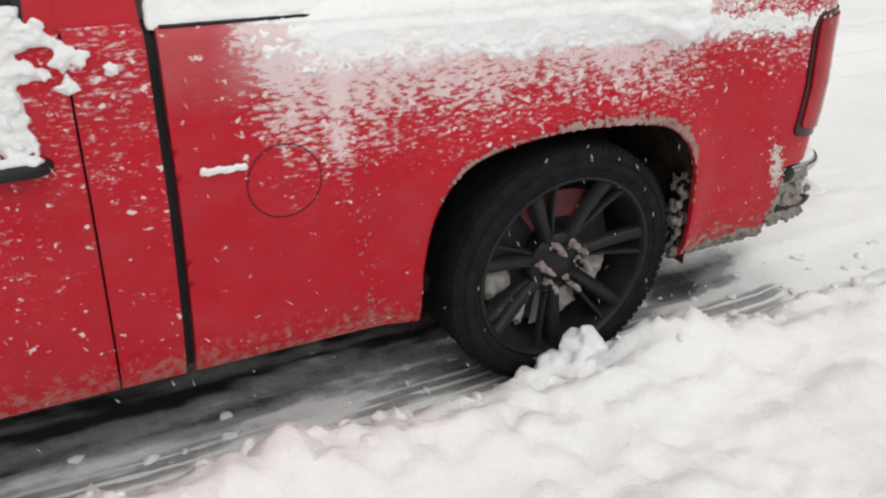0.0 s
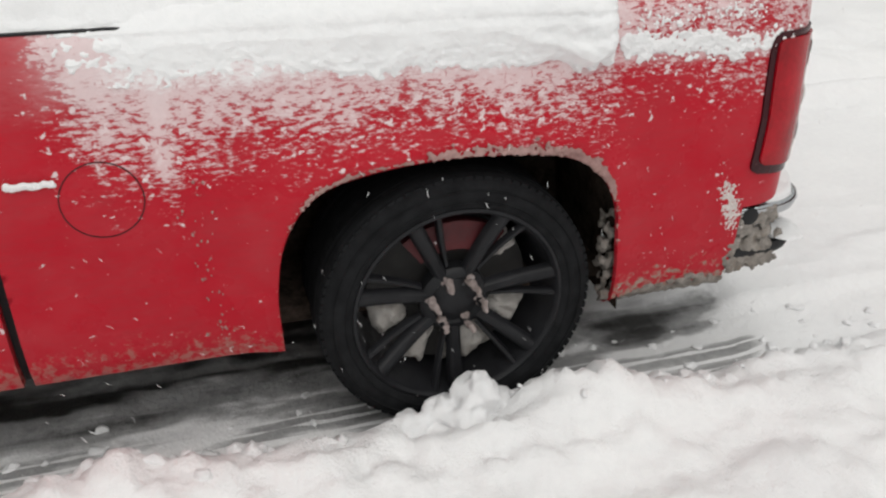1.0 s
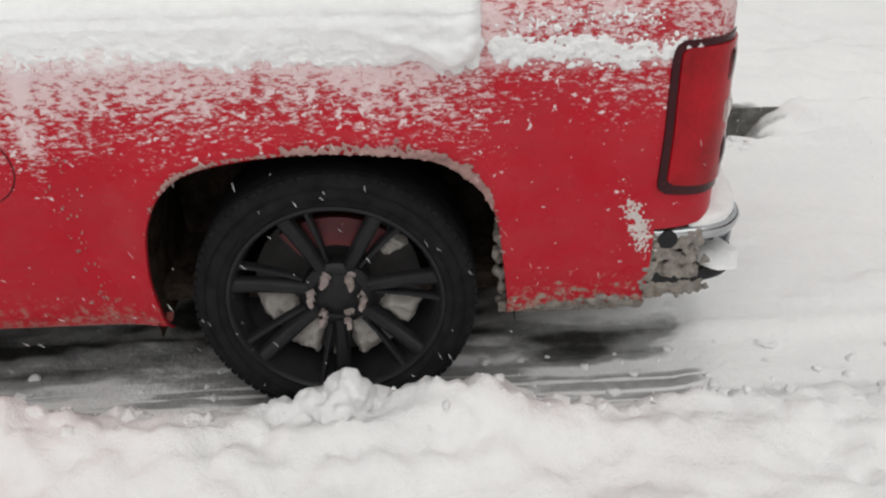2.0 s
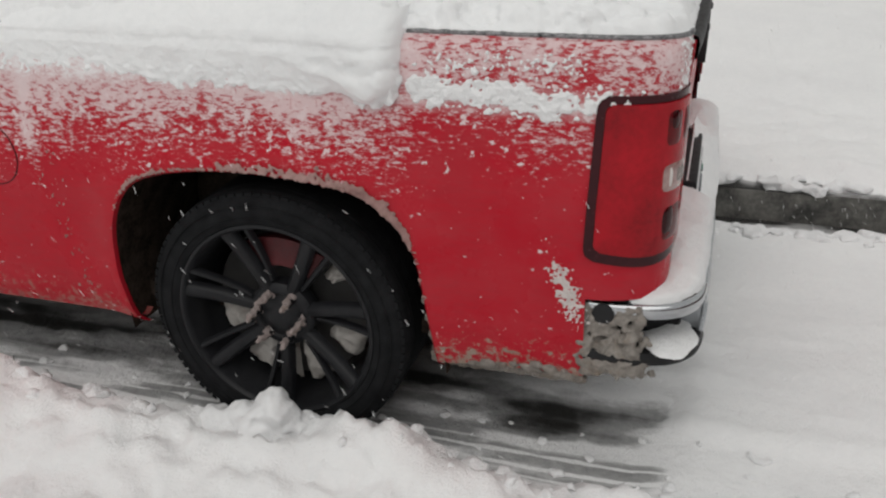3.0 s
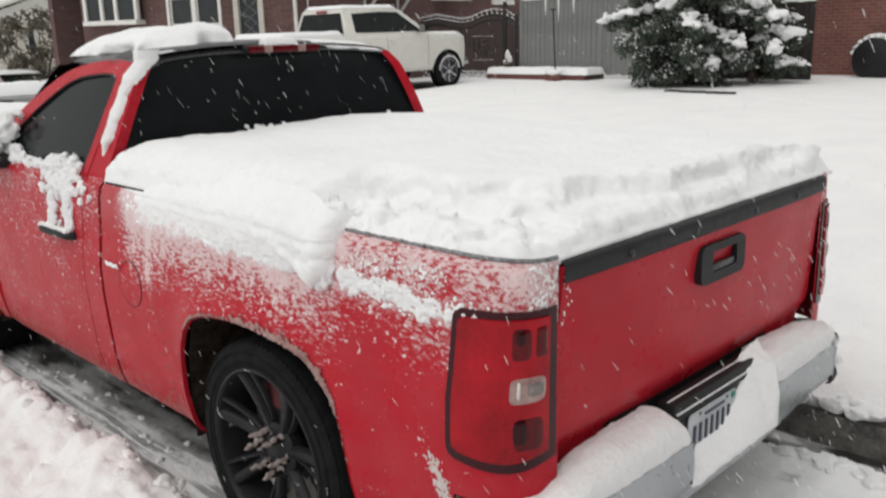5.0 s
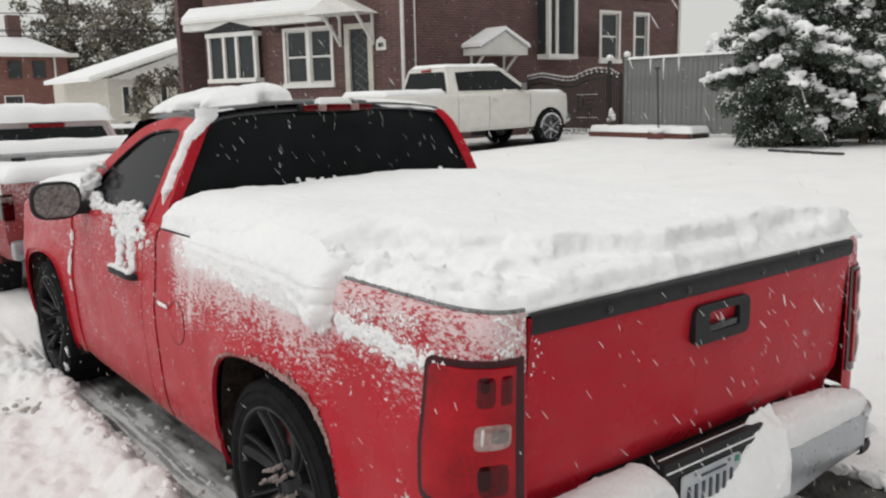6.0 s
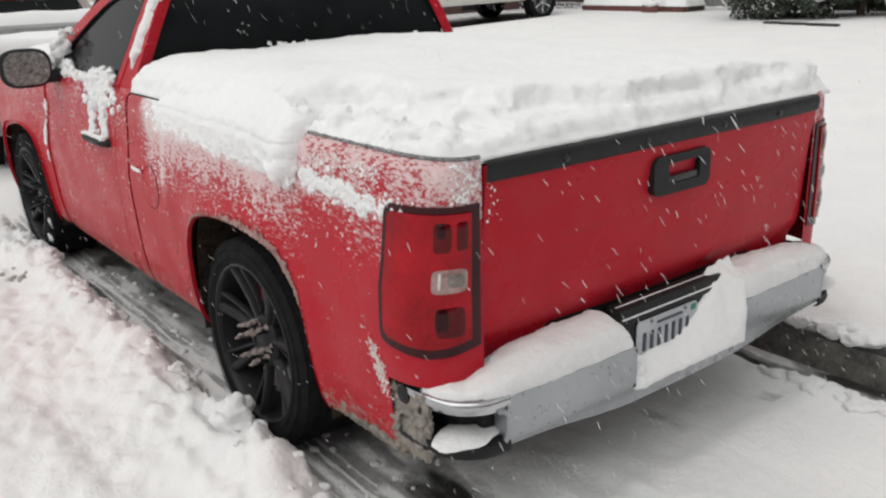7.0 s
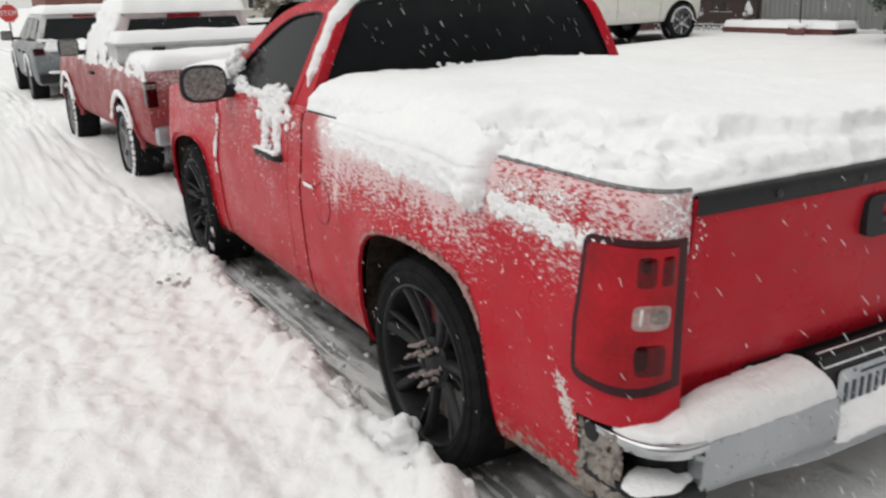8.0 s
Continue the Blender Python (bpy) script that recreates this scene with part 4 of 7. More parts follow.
def wheel(y, turned, snowy):
    m = Matrix.Translation((0, y, HUB_Z)) @ Matrix.Rotation(turned, 4, "X")
    w = part("wheel", moved(TYRE, m), M_RUBBER, truck, "black alloy wheel with seven split spokes and low tyre")
    part("tread", moved(TREAD, m), M_RUBBER, w, angle=20)
    part("sidewall_ribs", moved(BEADS, m), M_RUBBER, w)
    part("rim", moved(barrel, m), M_RIM, w)
    part("hub", moved(hub_face, m), M_RIM, w)
    for vf, nm in SPOKES:
        part(nm, moved(vf, m), M_RIM, w)
    part("brake_disc", moved(disc, m), M_DISC_SHADED, w)
    cal = [(-0.905 - 0.03 * d, r * math.cos(a), r * math.sin(a)) for d in (0, 1) for a in np.linspace(radians(52), radians(128), 9) for r in (0.15, 0.235)]
    k = 18
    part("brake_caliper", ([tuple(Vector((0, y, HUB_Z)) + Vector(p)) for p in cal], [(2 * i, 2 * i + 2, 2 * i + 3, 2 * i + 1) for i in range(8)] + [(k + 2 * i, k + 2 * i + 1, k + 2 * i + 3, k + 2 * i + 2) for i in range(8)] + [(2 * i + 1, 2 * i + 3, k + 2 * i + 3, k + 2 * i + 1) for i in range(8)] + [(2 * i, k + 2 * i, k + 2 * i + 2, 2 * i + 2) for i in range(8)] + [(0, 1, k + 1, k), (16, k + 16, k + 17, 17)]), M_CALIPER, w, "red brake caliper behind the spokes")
    for i in range(6):
        a = radians(i * 60 + 6)
        c = (0, y + 0.070 * math.cos(a), HUB_Z + 0.070 * math.sin(a))
        nut = lathe([(-0.945, 0.0125), (-0.992, 0.0105), (-1.004, 0.006), (-1.006, 0.0)], 10)
        part("lug_nut", moved(nut, Matrix.Translation(c)), M_RIM, w)
        if snowy:
            q = [lump((-0.955 - 0.013 * j, c[1] + 0.003 * math.sin(i * 3 + j), c[2] + 0.004 + 0.003 * math.sin(i * 5 + 2 * j)), (0.012, 0.0125 - 0.0008 * j, 0.0130 - 0.0010 * j), i + j * 0.3, 2, 0.9) for j in range(6)]
            melded(part("nut_ice", join(*q), M_NUT, w, "pinkish grey ice caked on the lug nut", angle=70), 0.003, 1)
    if snowy:
        for a0, a1, r0, r1, seed in ((186, 212, 0.135, 0.238, 1.0), (228, 252, 0.125, 0.252, 2.0), (262, 272, 0.13, 0.25, 3.0), (279, 305, 0.12, 0.252, 4.0), (322, 346, 0.135, 0.245, 5.0), (30, 46, 0.155, 0.235, 6.0)):
            part("packed_snow", pack(a0, a1, r0, r1, y, seed), M_PACKED, w, "grey snow packed behind the spokes", angle=70)
    return w


wheel(0.0, radians(25.5), True)
wheel(WHEELBASE, radians(20), False)
for y in (0.0, WHEELBASE):
    part("far_wheel", moved(mirrored(join(TYRE, barrel, disc)), Matrix.Translation((0, y, HUB_Z))), M_RUBBER, truck)
part("axle", tube([(-0.85, 0, HUB_Z), (0.85, 0, HUB_Z)], 0.05, 10), M_LINER, truck)

# tailgate
def gate_place(x, z, d=0.0):
    """The tailgate's outer skin: a shallow crown, tucked in at the foot."""
    return (x, GATE_Y - 0.010 * (1 - (x / 0.8) ** 2) + 0.035 * step(0.74, 0.64, z) + 0.055 * (1.14 - z) - 0.006 * step(1.02, 1.14, z) + d, z)


gate = part("tailgate", join(grid(lambda u, v: gate_place((2 * u - 1) * 0.792, 0.590 + 0.595 * v), 40, 30),
                            grid(lambda u, v: (lambda p: (p[0], p[1] + 0.05 * u, p[2]))(gate_place(-0.792, 0.590 + 0.595 * v)), 3, 20),
                            grid(lambda u, v: (lambda p: (p[0], p[1] + 0.05 * u, p[2]))(gate_place(0.792, 0.590 + 0.595 * v)), 3, 20),
                            grid(lambda u, v: (lambda p: (p[0], p[1] + 0.05 * v, p[2]))(gate_place((2 * u - 1) * 0.792, 0.590)), 20, 3)), M_RED, truck, "bright red wet tailgate", weld=0.001)
sp = smooth_line([(GATE_Y - 0.014, 1.140), (GATE_Y - 0.024, 1.144), (GATE_Y - 0.028, 1.165), (GATE_Y - 0.026, 1.188), (GATE_Y - 0.008, 1.198), (GATE_Y + 0.07, 1.200)], 4)
part("tailgate_cap", grid(lambda u, v: (lambda p: ((2 * u - 1) * 0.795, p[0] + 0.012 * (2 * u - 1) ** 4, p[1]))(sp[round(v * (len(sp) - 1))]), 40, len(sp)), M_BLACK, gate, "black plastic cap along the tailgate's top edge")
for x in (-0.52, -0.18, 0.20, 0.52):
    part("cap_screw", moved(lathe([(0, 0.011), (-0.004, 0.010), (-0.006, 0.005), (-0.006, 0.0)], 10), Matrix.Translation((x, GATE_Y - 0.027, 1.166)) @ Matrix.Rotation(radians(90), 4, "Z")), M_GLOSS_BLACK, gate)
hx = 0.002
bez = part("handle_bezel", ring(rounded(hx - 0.140, hx + 0.140, 0.984, 1.106, 0.028), rounded(hx - 0.070, hx + 0.084, 1.016, 1.080, 0.010), lambda a, b, d: (a, GATE_Y - 0.026 + d, b), 0.024), M_BLACK, gate, "black tailgate handle surround")
part("handle_lever", box(hx - 0.068, hx + 0.082, GATE_Y - 0.022, GATE_Y - 0.010, 1.014, 1.040, 0.004), M_GLOSS_BLACK, bez)


# tail lamps, wrapped round the rear corners
def lamp_block(a0, a1, z0, z1, out, lean=0.0, round_by=0.0, bow=0.0):
    """A patch of the lamp with closed sides back to the body; its outer corners rounded, its foot bowed down."""
    def at(u, v):
        fu, fv = (min(max((q - 0.05) / 0.9, 0), 1) for q in (u, v))
        z = z0 + (z1 - z0) * fv
        d = min(z - z0, z1 - z)
        off = round_by - math.sqrt(max(round_by ** 2 - (round_by - d) ** 2, 0.0)) if d < round_by else 0.0
        lo = a0 + lean * fv + 1.5 * off
        edge = min(u, 1 - u, v, 1 - v) < 0.02
        return corner(lo + (a1 - lo) * fu, z + bow * math.sin(math.pi * min(1.0, fu * 0.85 + 0.1)) * (1 - fv) ** 2, -0.004 if edge else out)
    return grid(at, 41, 41)


def lamp_disc(ac, zc, ra, rz, out, square=2.4):
    """A rounded patch on the lamp's curved lens, domed towards its middle."""
    def at(u, v):
        t = 2 * math.pi * u
        c, s = math.cos(t), math.sin(t)
        k = v * (abs(c) ** square + abs(s) ** square) ** (-1 / square)
        return corner(ac + ra * k * c, zc + rz * k * s, out - 0.006 * v ** 3)
    return grid(at, 33, 7)


for flip in (False, True):
    f = mirrored if flip else (lambda q: q)
    lamp = part("tail_lamp", f(lamp_block(0.066, 0.985, 0.704, 1.092, 0.006, 0.030, 0.035, -0.024)), M_LAMP_BEZEL, truck, "tall deep red tail lamp with a clear reverse light")
    lens = part("lens", f(lamp_block(0.112, 0.918, 0.730, 1.074, 0.012, 0.024, 0.024, -0.021)), M_LAMP_RED, lamp, "bright red lens", angle=60)
    part("upper_chamber", f(lamp_disc(0.655, 1.014, 0.110, 0.050, 0.0150, 5.0)), M_LAMP_MID, lens)
    part("upper_bulb", f(lamp_disc(0.645, 1.030, 0.060, 0.027, 0.0165)), M_LAMP_DARK, lens)
    part("side_chamber", f(lamp_disc(0.838, 1.016, 0.066, 0.048, 0.0150, 8.0)), M_LAMP_MID, lens)
    part("lower_chamber", f(lamp_disc(0.735, 0.784, 0.165, 0.054, 0.0150, 6.0)), M_LAMP_MID, lens)
    part("lower_bulb", f(lamp_disc(0.670, 0.790, 0.080, 0.040, 0.0165, 3.0)), M_LAMP_DARK, lens)
    rl = part("reverse_light", f(lamp_disc(0.725, 0.898, 0.178, 0.036, 0.0165, 6.0)), M_LAMP_CLEAR, lamp, "clear reverse light")
    part("reverse_bulb", f(lamp_disc(0.775, 0.900, 0.100, 0.024, 0.0180, 4.0)), M_LAMP_BULB, rl)
    # highlight on the reverse light, made as a pale patch
    part("reverse_glint", f(lamp_disc(0.640, 0.900, 0.020, 0.026, 0.0185, 3.0)), M_LAMP_GLINT, rl)

# tonneau cover under the snow
def rail_x(y):
    """Half width of the box's top edge, which rounds in towards the tailgate."""
    t = min(max((CORNER_Y - y) / (CORNER_Y - GATE_Y), 0.0), 1.0) ** (1 / 0.72)
    return 0.80 + 0.130 * max(0.0, 1 - t * t) ** 0.36


RAIL = [(-(rail_x(y) - 0.004), y, 1.2095) for y in list(np.linspace(1.10, -0.78, 20)) + list(np.linspace(-0.80, -1.046, 24))] + [(-0.806, -1.049, 1.2095)]
part("bed_cover", join(box(-0.905, 0.905, -0.80, 1.10, 1.196, 1.213, 0.006), box(-0.80, 0.80, -1.03, -0.80, 1.196, 1.213, 0.006), tube(RAIL, 0.0062, 8)), M_FROSTED, truck, "black bed cover with its edge rail showing")

part("cover_seal", box(-0.950, -0.928, 0.60, 1.085, 1.193, 1.200, 0.003), M_BLACK, truck, "black edge of the bed cover")

# filler flap
ringpts = [(-(body_x(0.85 + 0.090 * math.cos(a), 0.830 + 0.090 * math.sin(a)) + 0.0005), 0.85 + 0.090 * math.cos(a), 0.830 + 0.090 * math.sin(a)) for a in np.linspace(0, 2 * math.pi, 60)[:-1]]
part("filler_flap_gap", tube(ringpts, 0.0013, 6, True), M_BLACK, truck)
part("filler_flap", join(([(-(body_x(p[1], p[2]) + 0.002), 0.85 + (p[1] - 0.85) * k, 0.83 + (p[2] - 0.83) * k) for k in (0.965, 0.5, 0.01) for p in ringpts], [(j * 59 + i, j * 59 + (i + 1) % 59, (j + 1) * 59 + (i + 1) % 59, (j + 1) * 59 + i) for j in range(2) for i in range(59)])), M_RED_BED, truck)

# rear bumper
BY = -1.155


def bumper_at(x, z):
    """The bumper's outer face, wrapped round at its ends."""
    k = step(0.78, 1.0, abs(x))
    return BY + 0.012 * (x / 0.8) ** 2 + 0.20 * k * k + 0.030 * step(0.45, 0.38, z) - 0.006 * math.sin((z - 0.4) * 18)


bumper = part("rear_bumper", box(-0.84, 0.84, -1.09, -0.98, 0.41, 0.55, 0.02), M_BLACK, truck, "silver step bumper heaped with snow, its ends muddy")


def bumper_foot(x):
    """The lower edge, deeper towards the middle."""
    return 0.352 + 0.056 * step(0.22, 0.82, abs(x))


def bumper_section(x0, x1, z1):
    def spot(u, v):
        x = x0 + (x1 - x0) * u
        z0 = bumper_foot(x)
        return x, bumper_at(x, z0 + (z1 - z0) * v), z0 + (z1 - z0) * v
    return join(grid(spot, 24, 10),
                grid(lambda u, v: (lambda x: (x, bumper_at(x, z1) * (1 - v) - 1.03 * v, z1 + 0.012 * math.sin(v * 1.5)))(x0 + (x1 - x0) * u), 24, 5),
                grid(lambda u, v: (lambda p: (p[0], p[1] * (1 - v) - 1.05 * v, p[2] - 0.01 * v))(spot(u, 0.0)), 24, 4),
                grid(lambda u, v: (x0, spot(0.0, v)[1] + 0.10 * u, spot(0.0, v)[2]), 4, 10),
                grid(lambda u, v: (x1, spot(1.0, v)[1] + 0.10 * u, spot(1.0, v)[2]), 4, 10))


part("outer_face", bumper_section(-0.800, -0.285, 0.564), M_SILVER, bumper, weld=0.001)
part("outer_face", bumper_section(0.285, 0.800, 0.564), M_SILVER, bumper, weld=0.001)
part("centre_face", bumper_section(-0.2845, 0.2845, 0.424), M_SILVER, bumper, weld=0.001)
for s in (-1, 1):
    rim = smooth_line([(s * 0.842, BY + 0.030, 0.398), (s * 0.806, BY + 0.018, 0.430), (s * 0.797, BY + 0.012, 0.480), (s * 0.800, BY + 0.012, 0.522), (s * 0.830, BY + 0.018, 0.536)], 5)
    part("pocket_rim", tube(rim, 0.0085, 8), M_SILVER, bumper, "silver lip round the step pocket")
    part("notch_edge", box(min(s * 0.281, s * 0.2895), max(s * 0.281, s * 0.2895), BY - 0.0015, BY + 0.06, 0.430, 0.560, 0.003), M_BLACK, bumper)
for flip in (False, True):
    f = mirrored if flip else (lambda q: q)
    end = smooth_line([(-0.79, BY + 0.010), (-0.87, BY + 0.022), (-0.935, BY + 0.075), (-0.965, BY + 0.16), (-0.970, BY + 0.25), (-0.965, BY + 0.31)], 5)
    ne = len(end)
    strip = [(0.004, 0.535), (0.0, 0.545), (-0.004, 0.560), (0.000, 0.570), (0.006, 0.574), (0.014, 0.574)]

    def end_at(u, v, rows, shrink=0.0):
        p, (d, z) = end[round(u * (ne - 1))], rows[round(v * (len(rows) - 1))]
        cx, cy = -0.78, -0.95
        q = Vector((p[0] - cx, p[1] - cy))
        q = q * (1 - (d + shrink) / max(q.length, 0.05))
        return (cx + q.x, cy + q.y, z)
    part("end_strip", f(grid(lambda u, v: end_at(u, v, strip), ne, 6)), M_CHROME, bumper, "bright chrome strip round the bumper's end")
    part("end_pad", f(grid(lambda u, v: end_at(u, v, [(0.014, 0.573), (0.020, 0.580), (0.05, 0.582), (0.11, 0.580)]), ne, 4)), M_BLACK, bumper, "black tread pad on the bumper end")
    low = [(0.02, 0.398), (0.0, 0.404), (-0.006, 0.420), (0.0, 0.440), (0.03, 0.446), (0.10, 0.446)]
    part("end_step", f(grid(lambda u, v: end_at(u, v, low), ne, 6)), M_BLACK, bumper, "black step pad at the bumper's corner")
    part("end_pocket", f(grid(lambda u, v: end_at(u, v, [(0.02, 0.53), (0.075, 0.52), (0.085, 0.45), (0.04, 0.44)]), ne, 4)), M_BLACK, bumper)
    part("end_plug", f(moved(lathe([(0.0, 0.028), (-0.006, 0.028), (-0.009, 0.020), (-0.009, 0.0)], 16), Matrix.Translation((-0.968, -0.905, 0.545)))), M_BLACK, bumper)
for i in range(3):
    y, z = -1.098 + 0.016 * i, 0.622 + 0.016 * i
    part("step_rib", box(-0.285, 0.285, y, y + 0.014, z - 0.012, z + 0.004, 0.003), M_BLACK, bumper)
    part("rib_snow", box(-0.28, 0.25, y + 0.001, y + 0.007, z + 0.004, z + 0.008, 0.0015), M_SNOW, bumper)
part("plate_recess", box(-0.29, 0.29, -1.092, -1.03, 0.42, 0.66, 0.01), M_BLACK, bumper)
plate = part("number_plate", prism(rounded(-0.218, 0.087, 0.452, 0.604, 0.016), lambda a, b, d: (a, -1.100 + d, b), 0.003), M_PLATE, truck, "white number plate half buried in snow")
for i, (a, w) in enumerate([(-0.188 + 0.036 * k, 0.013) for k in range(7)]):
    part("character_bar", box(a, a + w, -1.1045, -1.100, 0.500, 0.562, 0.001), M_INK, plate)
part("heading_bar", box(-0.120, 0.005, -1.1045, -1.100, 0.579, 0.586, 0.001), M_INK, plate)
part("sticker", box(0.052, 0.074, -1.1045, -1.100, 0.578, 0.596, 0.001), M_STICKER, plate)
for x in (-0.15, 0.02):
    part("plate_screw", moved(lathe([(0, 0.006), (-0.004, 0.005), (-0.005, 0.0)], 8), Matrix.Translation((x, -1.101, 0.594)) @ Matrix.Rotation(radians(90), 4, "Z")), M_STEEL, plate)

# slush frozen onto the bumper's end
bits = []
rnd = random.Random(21)
for i in range(330):
    z = rnd.uniform(0.370, 0.572)
    y = -0.835 - rnd.random() ** 1.3 * 0.16 - 0.25 * (0.575 - z) * rnd.random()
    if math.hypot(y + 0.905, z - 0.545) < 0.026:
        continue
    s = rnd.uniform(0.006, 0.018)
    bits.append(lump((-0.962 + rnd.uniform(-0.012, 0.016), y, z), (s * 0.5, s * 0.8, s * 0.8), i * 0.47, 2, 1.1))
melded(part("bumper_slush", join(*bits), M_RIME, bumper, "grey-brown slush frozen to the bumper end", angle=70), 0.0035, 0)

# ---- snow lying on the pickup ----
def closed_field(nx, ny, at, bottom):
    """A solid with an uneven top: at(u, v) gives the top, bottom(x, y) the underside."""
    V, F = grid(at, nx, ny)
    k = len(V)
    V = V + [(x, y, min(bottom(x, y), z - 0.0005)) for x, y, z in V]
    F = F + [tuple(i + k for i in q)[::-1] for q in F]
    rim = [i for i in range(nx)] + [j * nx + nx - 1 for j in range(1, ny)] + [(ny - 1) * nx + i for i in range(nx - 2, -1, -1)] + [j * nx for j in range(ny - 2, 0, -1)]
    for a, b in zip(rim, rim[1:] + rim[:1]):
        F.append((a, b, b + k, a + k))
    return V, F


def snow_cap(x0, x1, y0, y1, base, thick, seed=0.0, soft=0.10, rag=0.03, d=0.05, wave=0.15):
    """A soft-edged layer of lying snow over a rectangle; base is a height or a function of (x, y)."""
    nx, ny = max(6, int((x1 - x0) / d)), max(6, int((y1 - y0) / d))
    low = base if callable(base) else (lambda x, y: base)

    def at(u, v):
        x, y = x0 + (x1 - x0) * u, y0 + (y1 - y0) * v
        e = min(x - x0, x1 - x, y - y0, y1 - y) / soft
        f = math.sqrt(max(0.0, 1 - (1 - min(e, 1.0)) ** 2))
        k = 1 - f
        return (x + k * rag * fbm(y * 4, seed, x), y + k * rag * fbm(x * 4, seed + 3, y), low(x, y) + thick * f * (1 + wave * fbm(x * 2.5, y * 2.5, seed)) + 0.001)
    return closed_field(nx, ny, at, lambda x, y: low(x, y) - 0.004)


def lay_snow(name, vf, label, material=None, angle=65):
    return tagged(part(name, vf, material or M_SNOW, None, angle=angle), label, "snow")


def lay_soft(name, vf, voxel, rounds, label, material=None):
    return melded(lay_snow(name, vf, label, material), voxel, rounds)


def bed_snow():
    """The slab, whose near and rear edges have broken away in layers."""
    def bite(dist, wide):
        t = min(max(dist / wide, 0.0), 1.0)
        return math.sqrt(1 - (1 - t) ** 2)

    def at(u, v):
        y = -1.052 + 2.162 * v
        x0 = -(rail_x(y) + 0.014) + 0.017 * step(-0.20, -0.30, y)
        x = x0 + (0.928 - x0 - 0.03 * step(0.3, 0.0, v)) * u
        top = 1.350 + 0.022 * step(-0.6, 0.4, x) * step(-0.2, 1.0, y) - 0.03 * step(0.4, 0.9, x) + 0.013 * fbm(x * 2.2, y * 2.0, 1.0) + 0.003 * fbm(x * 12, y * 12, 2.0)
        low = 1.218
        back = step(-0.20, -0.30, y + 0.02 * fbm(x * 5, 1.0, 1.0))
        # near side: a round shoulder in front, a stepped break behind it
        n1, n2, n3 = fbm(y * 5, x * 2, 2.0), fbm(y * 9, x * 3, 5.0), fbm(y * 3.2, 0.0, 7.0)
        whole = bite(x + 0.942, 0.24)
        torn = 0.22 * bite(x + 0.835 - 0.06 * n2, 0.022) + 0.36 * bite(x + 0.755 - 0.11 * step(-0.5, -0.9, y) - 0.09 * n1, 0.030) + 0.42 * bite(x + 0.720 - 0.19 * step(-0.45, -0.9, y) - 0.12 * n3, 0.10)
        fl = whole * (1 - back) + torn * back
        # rear: the upper layers stop short of the gate
        m1, m2, m3 = fbm(x * 9, y * 3, 4.0), fbm(x * 3.4, y * 2, 9.0), fbm(x * 2.0, y, 14.0)
        d = y + 1.052
        fr = 0.34 * bite(d - 0.004 - 0.014 * m1, 0.06) + 0.08 * bite(d - 0.060 - 0.07 * m2 - 0.02 * m1, 0.022) + 0.50 * bite(d - 0.115 - 0.05 * m2 - 0.09 * m3 + 0.05 * x - 0.005 * m1, 0.034) + 0.08 * bite(d - 0.19 - 0.09 * m3, 0.14)
        fe = bite(0.930 - x + 0.01 * m1, 0.07) * (0.35 + 0.65 * bite(1.112 - y, 0.05))
        h = (top - low) * min(fl, fr) * fe
        h += (0.003 * fbm(x * 16, y * 16, 3.0) + 0.004 * fbm(x * 34, y * 34, 8.0)) * step(0.995, 0.75, min(fl, fr)) * step(0.0, 0.02, h)
        # powder left on the cover's bare edge
        hole = step(1.2, 0.6, math.hypot((x + 0.865) / 0.030, (y + 0.44) / 0.075)) + step(1.2, 0.6, math.hypot((x + 0.80) / 0.03, (y + 0.93) / 0.06))
        crumb = max(0.008, 0.022 + 0.040 * fbm(x * 13, y * 11, 6.0, 4) + 0.010 * fbm(x * 40, y * 40, 2.0) - 0.09 * hole) * step(x0, x0 + 0.014, x + 0.008 * n2) * back
        edge = step(0.0, 0.012, u) * step(1.0, 0.985, u) * step(0.0, 0.02, v)
        h *= 1 - min(1.0, hole) * back
        lie = max(h, crumb)
        z = low - 0.030 + lie + 0.024 * step(0.0, 0.012, lie)
        face = step(0.995, 0.80, min(fl, fr)) * step(0.0, 0.02, h) * edge
        x += face * (0.022 * fbm(x * 9, y * 9, z * 22, 4) + 0.006 * fbm(x * 30, y * 30, z * 40, 2))
        y += face * (0.026 * fbm(x * 9 + 5, y * 9, z * 22 + 3, 4) + 0.006 * fbm(x * 30, y * 30 + 7, z * 40, 2))
        return (x, y, low - 0.014 + (z - low + 0.014) * edge)
    return closed_field(190, 220, at, lambda x, y: 1.190)


BED_CRUMBS = []
rnd = random.Random(77)
for i in range(46):
    y = rnd.uniform(-0.98, -0.27)
    s = rnd.uniform(0.007, 0.022)
    BED_CRUMBS.append(lump((rnd.uniform(-0.90, -0.72), y, 1.226), (s * 1.3, s * 1.5, s * 0.9), i * 0.7, 2, 0.8))
for i in range(22):
    y, s = -0.33 - 0.028 * i + rnd.gauss(0, 0.012), rnd.uniform(0.016, 0.036)
    BED_CRUMBS.append(lump((-0.835 + rnd.uniform(-0.03, 0.07), y, 1.222 + s * 0.4), (s * 1.3, s * 1.4, s), i * 1.7, 3, 0.8))
for i in range(14):
    s = rnd.uniform(0.006, 0.016)
    BED_CRUMBS.append(lump((rnd.uniform(-0.6, 0.6), 1.10, 1.36 - 0.02 * rnd.random()), s, i * 0.9, 2, 0.5))
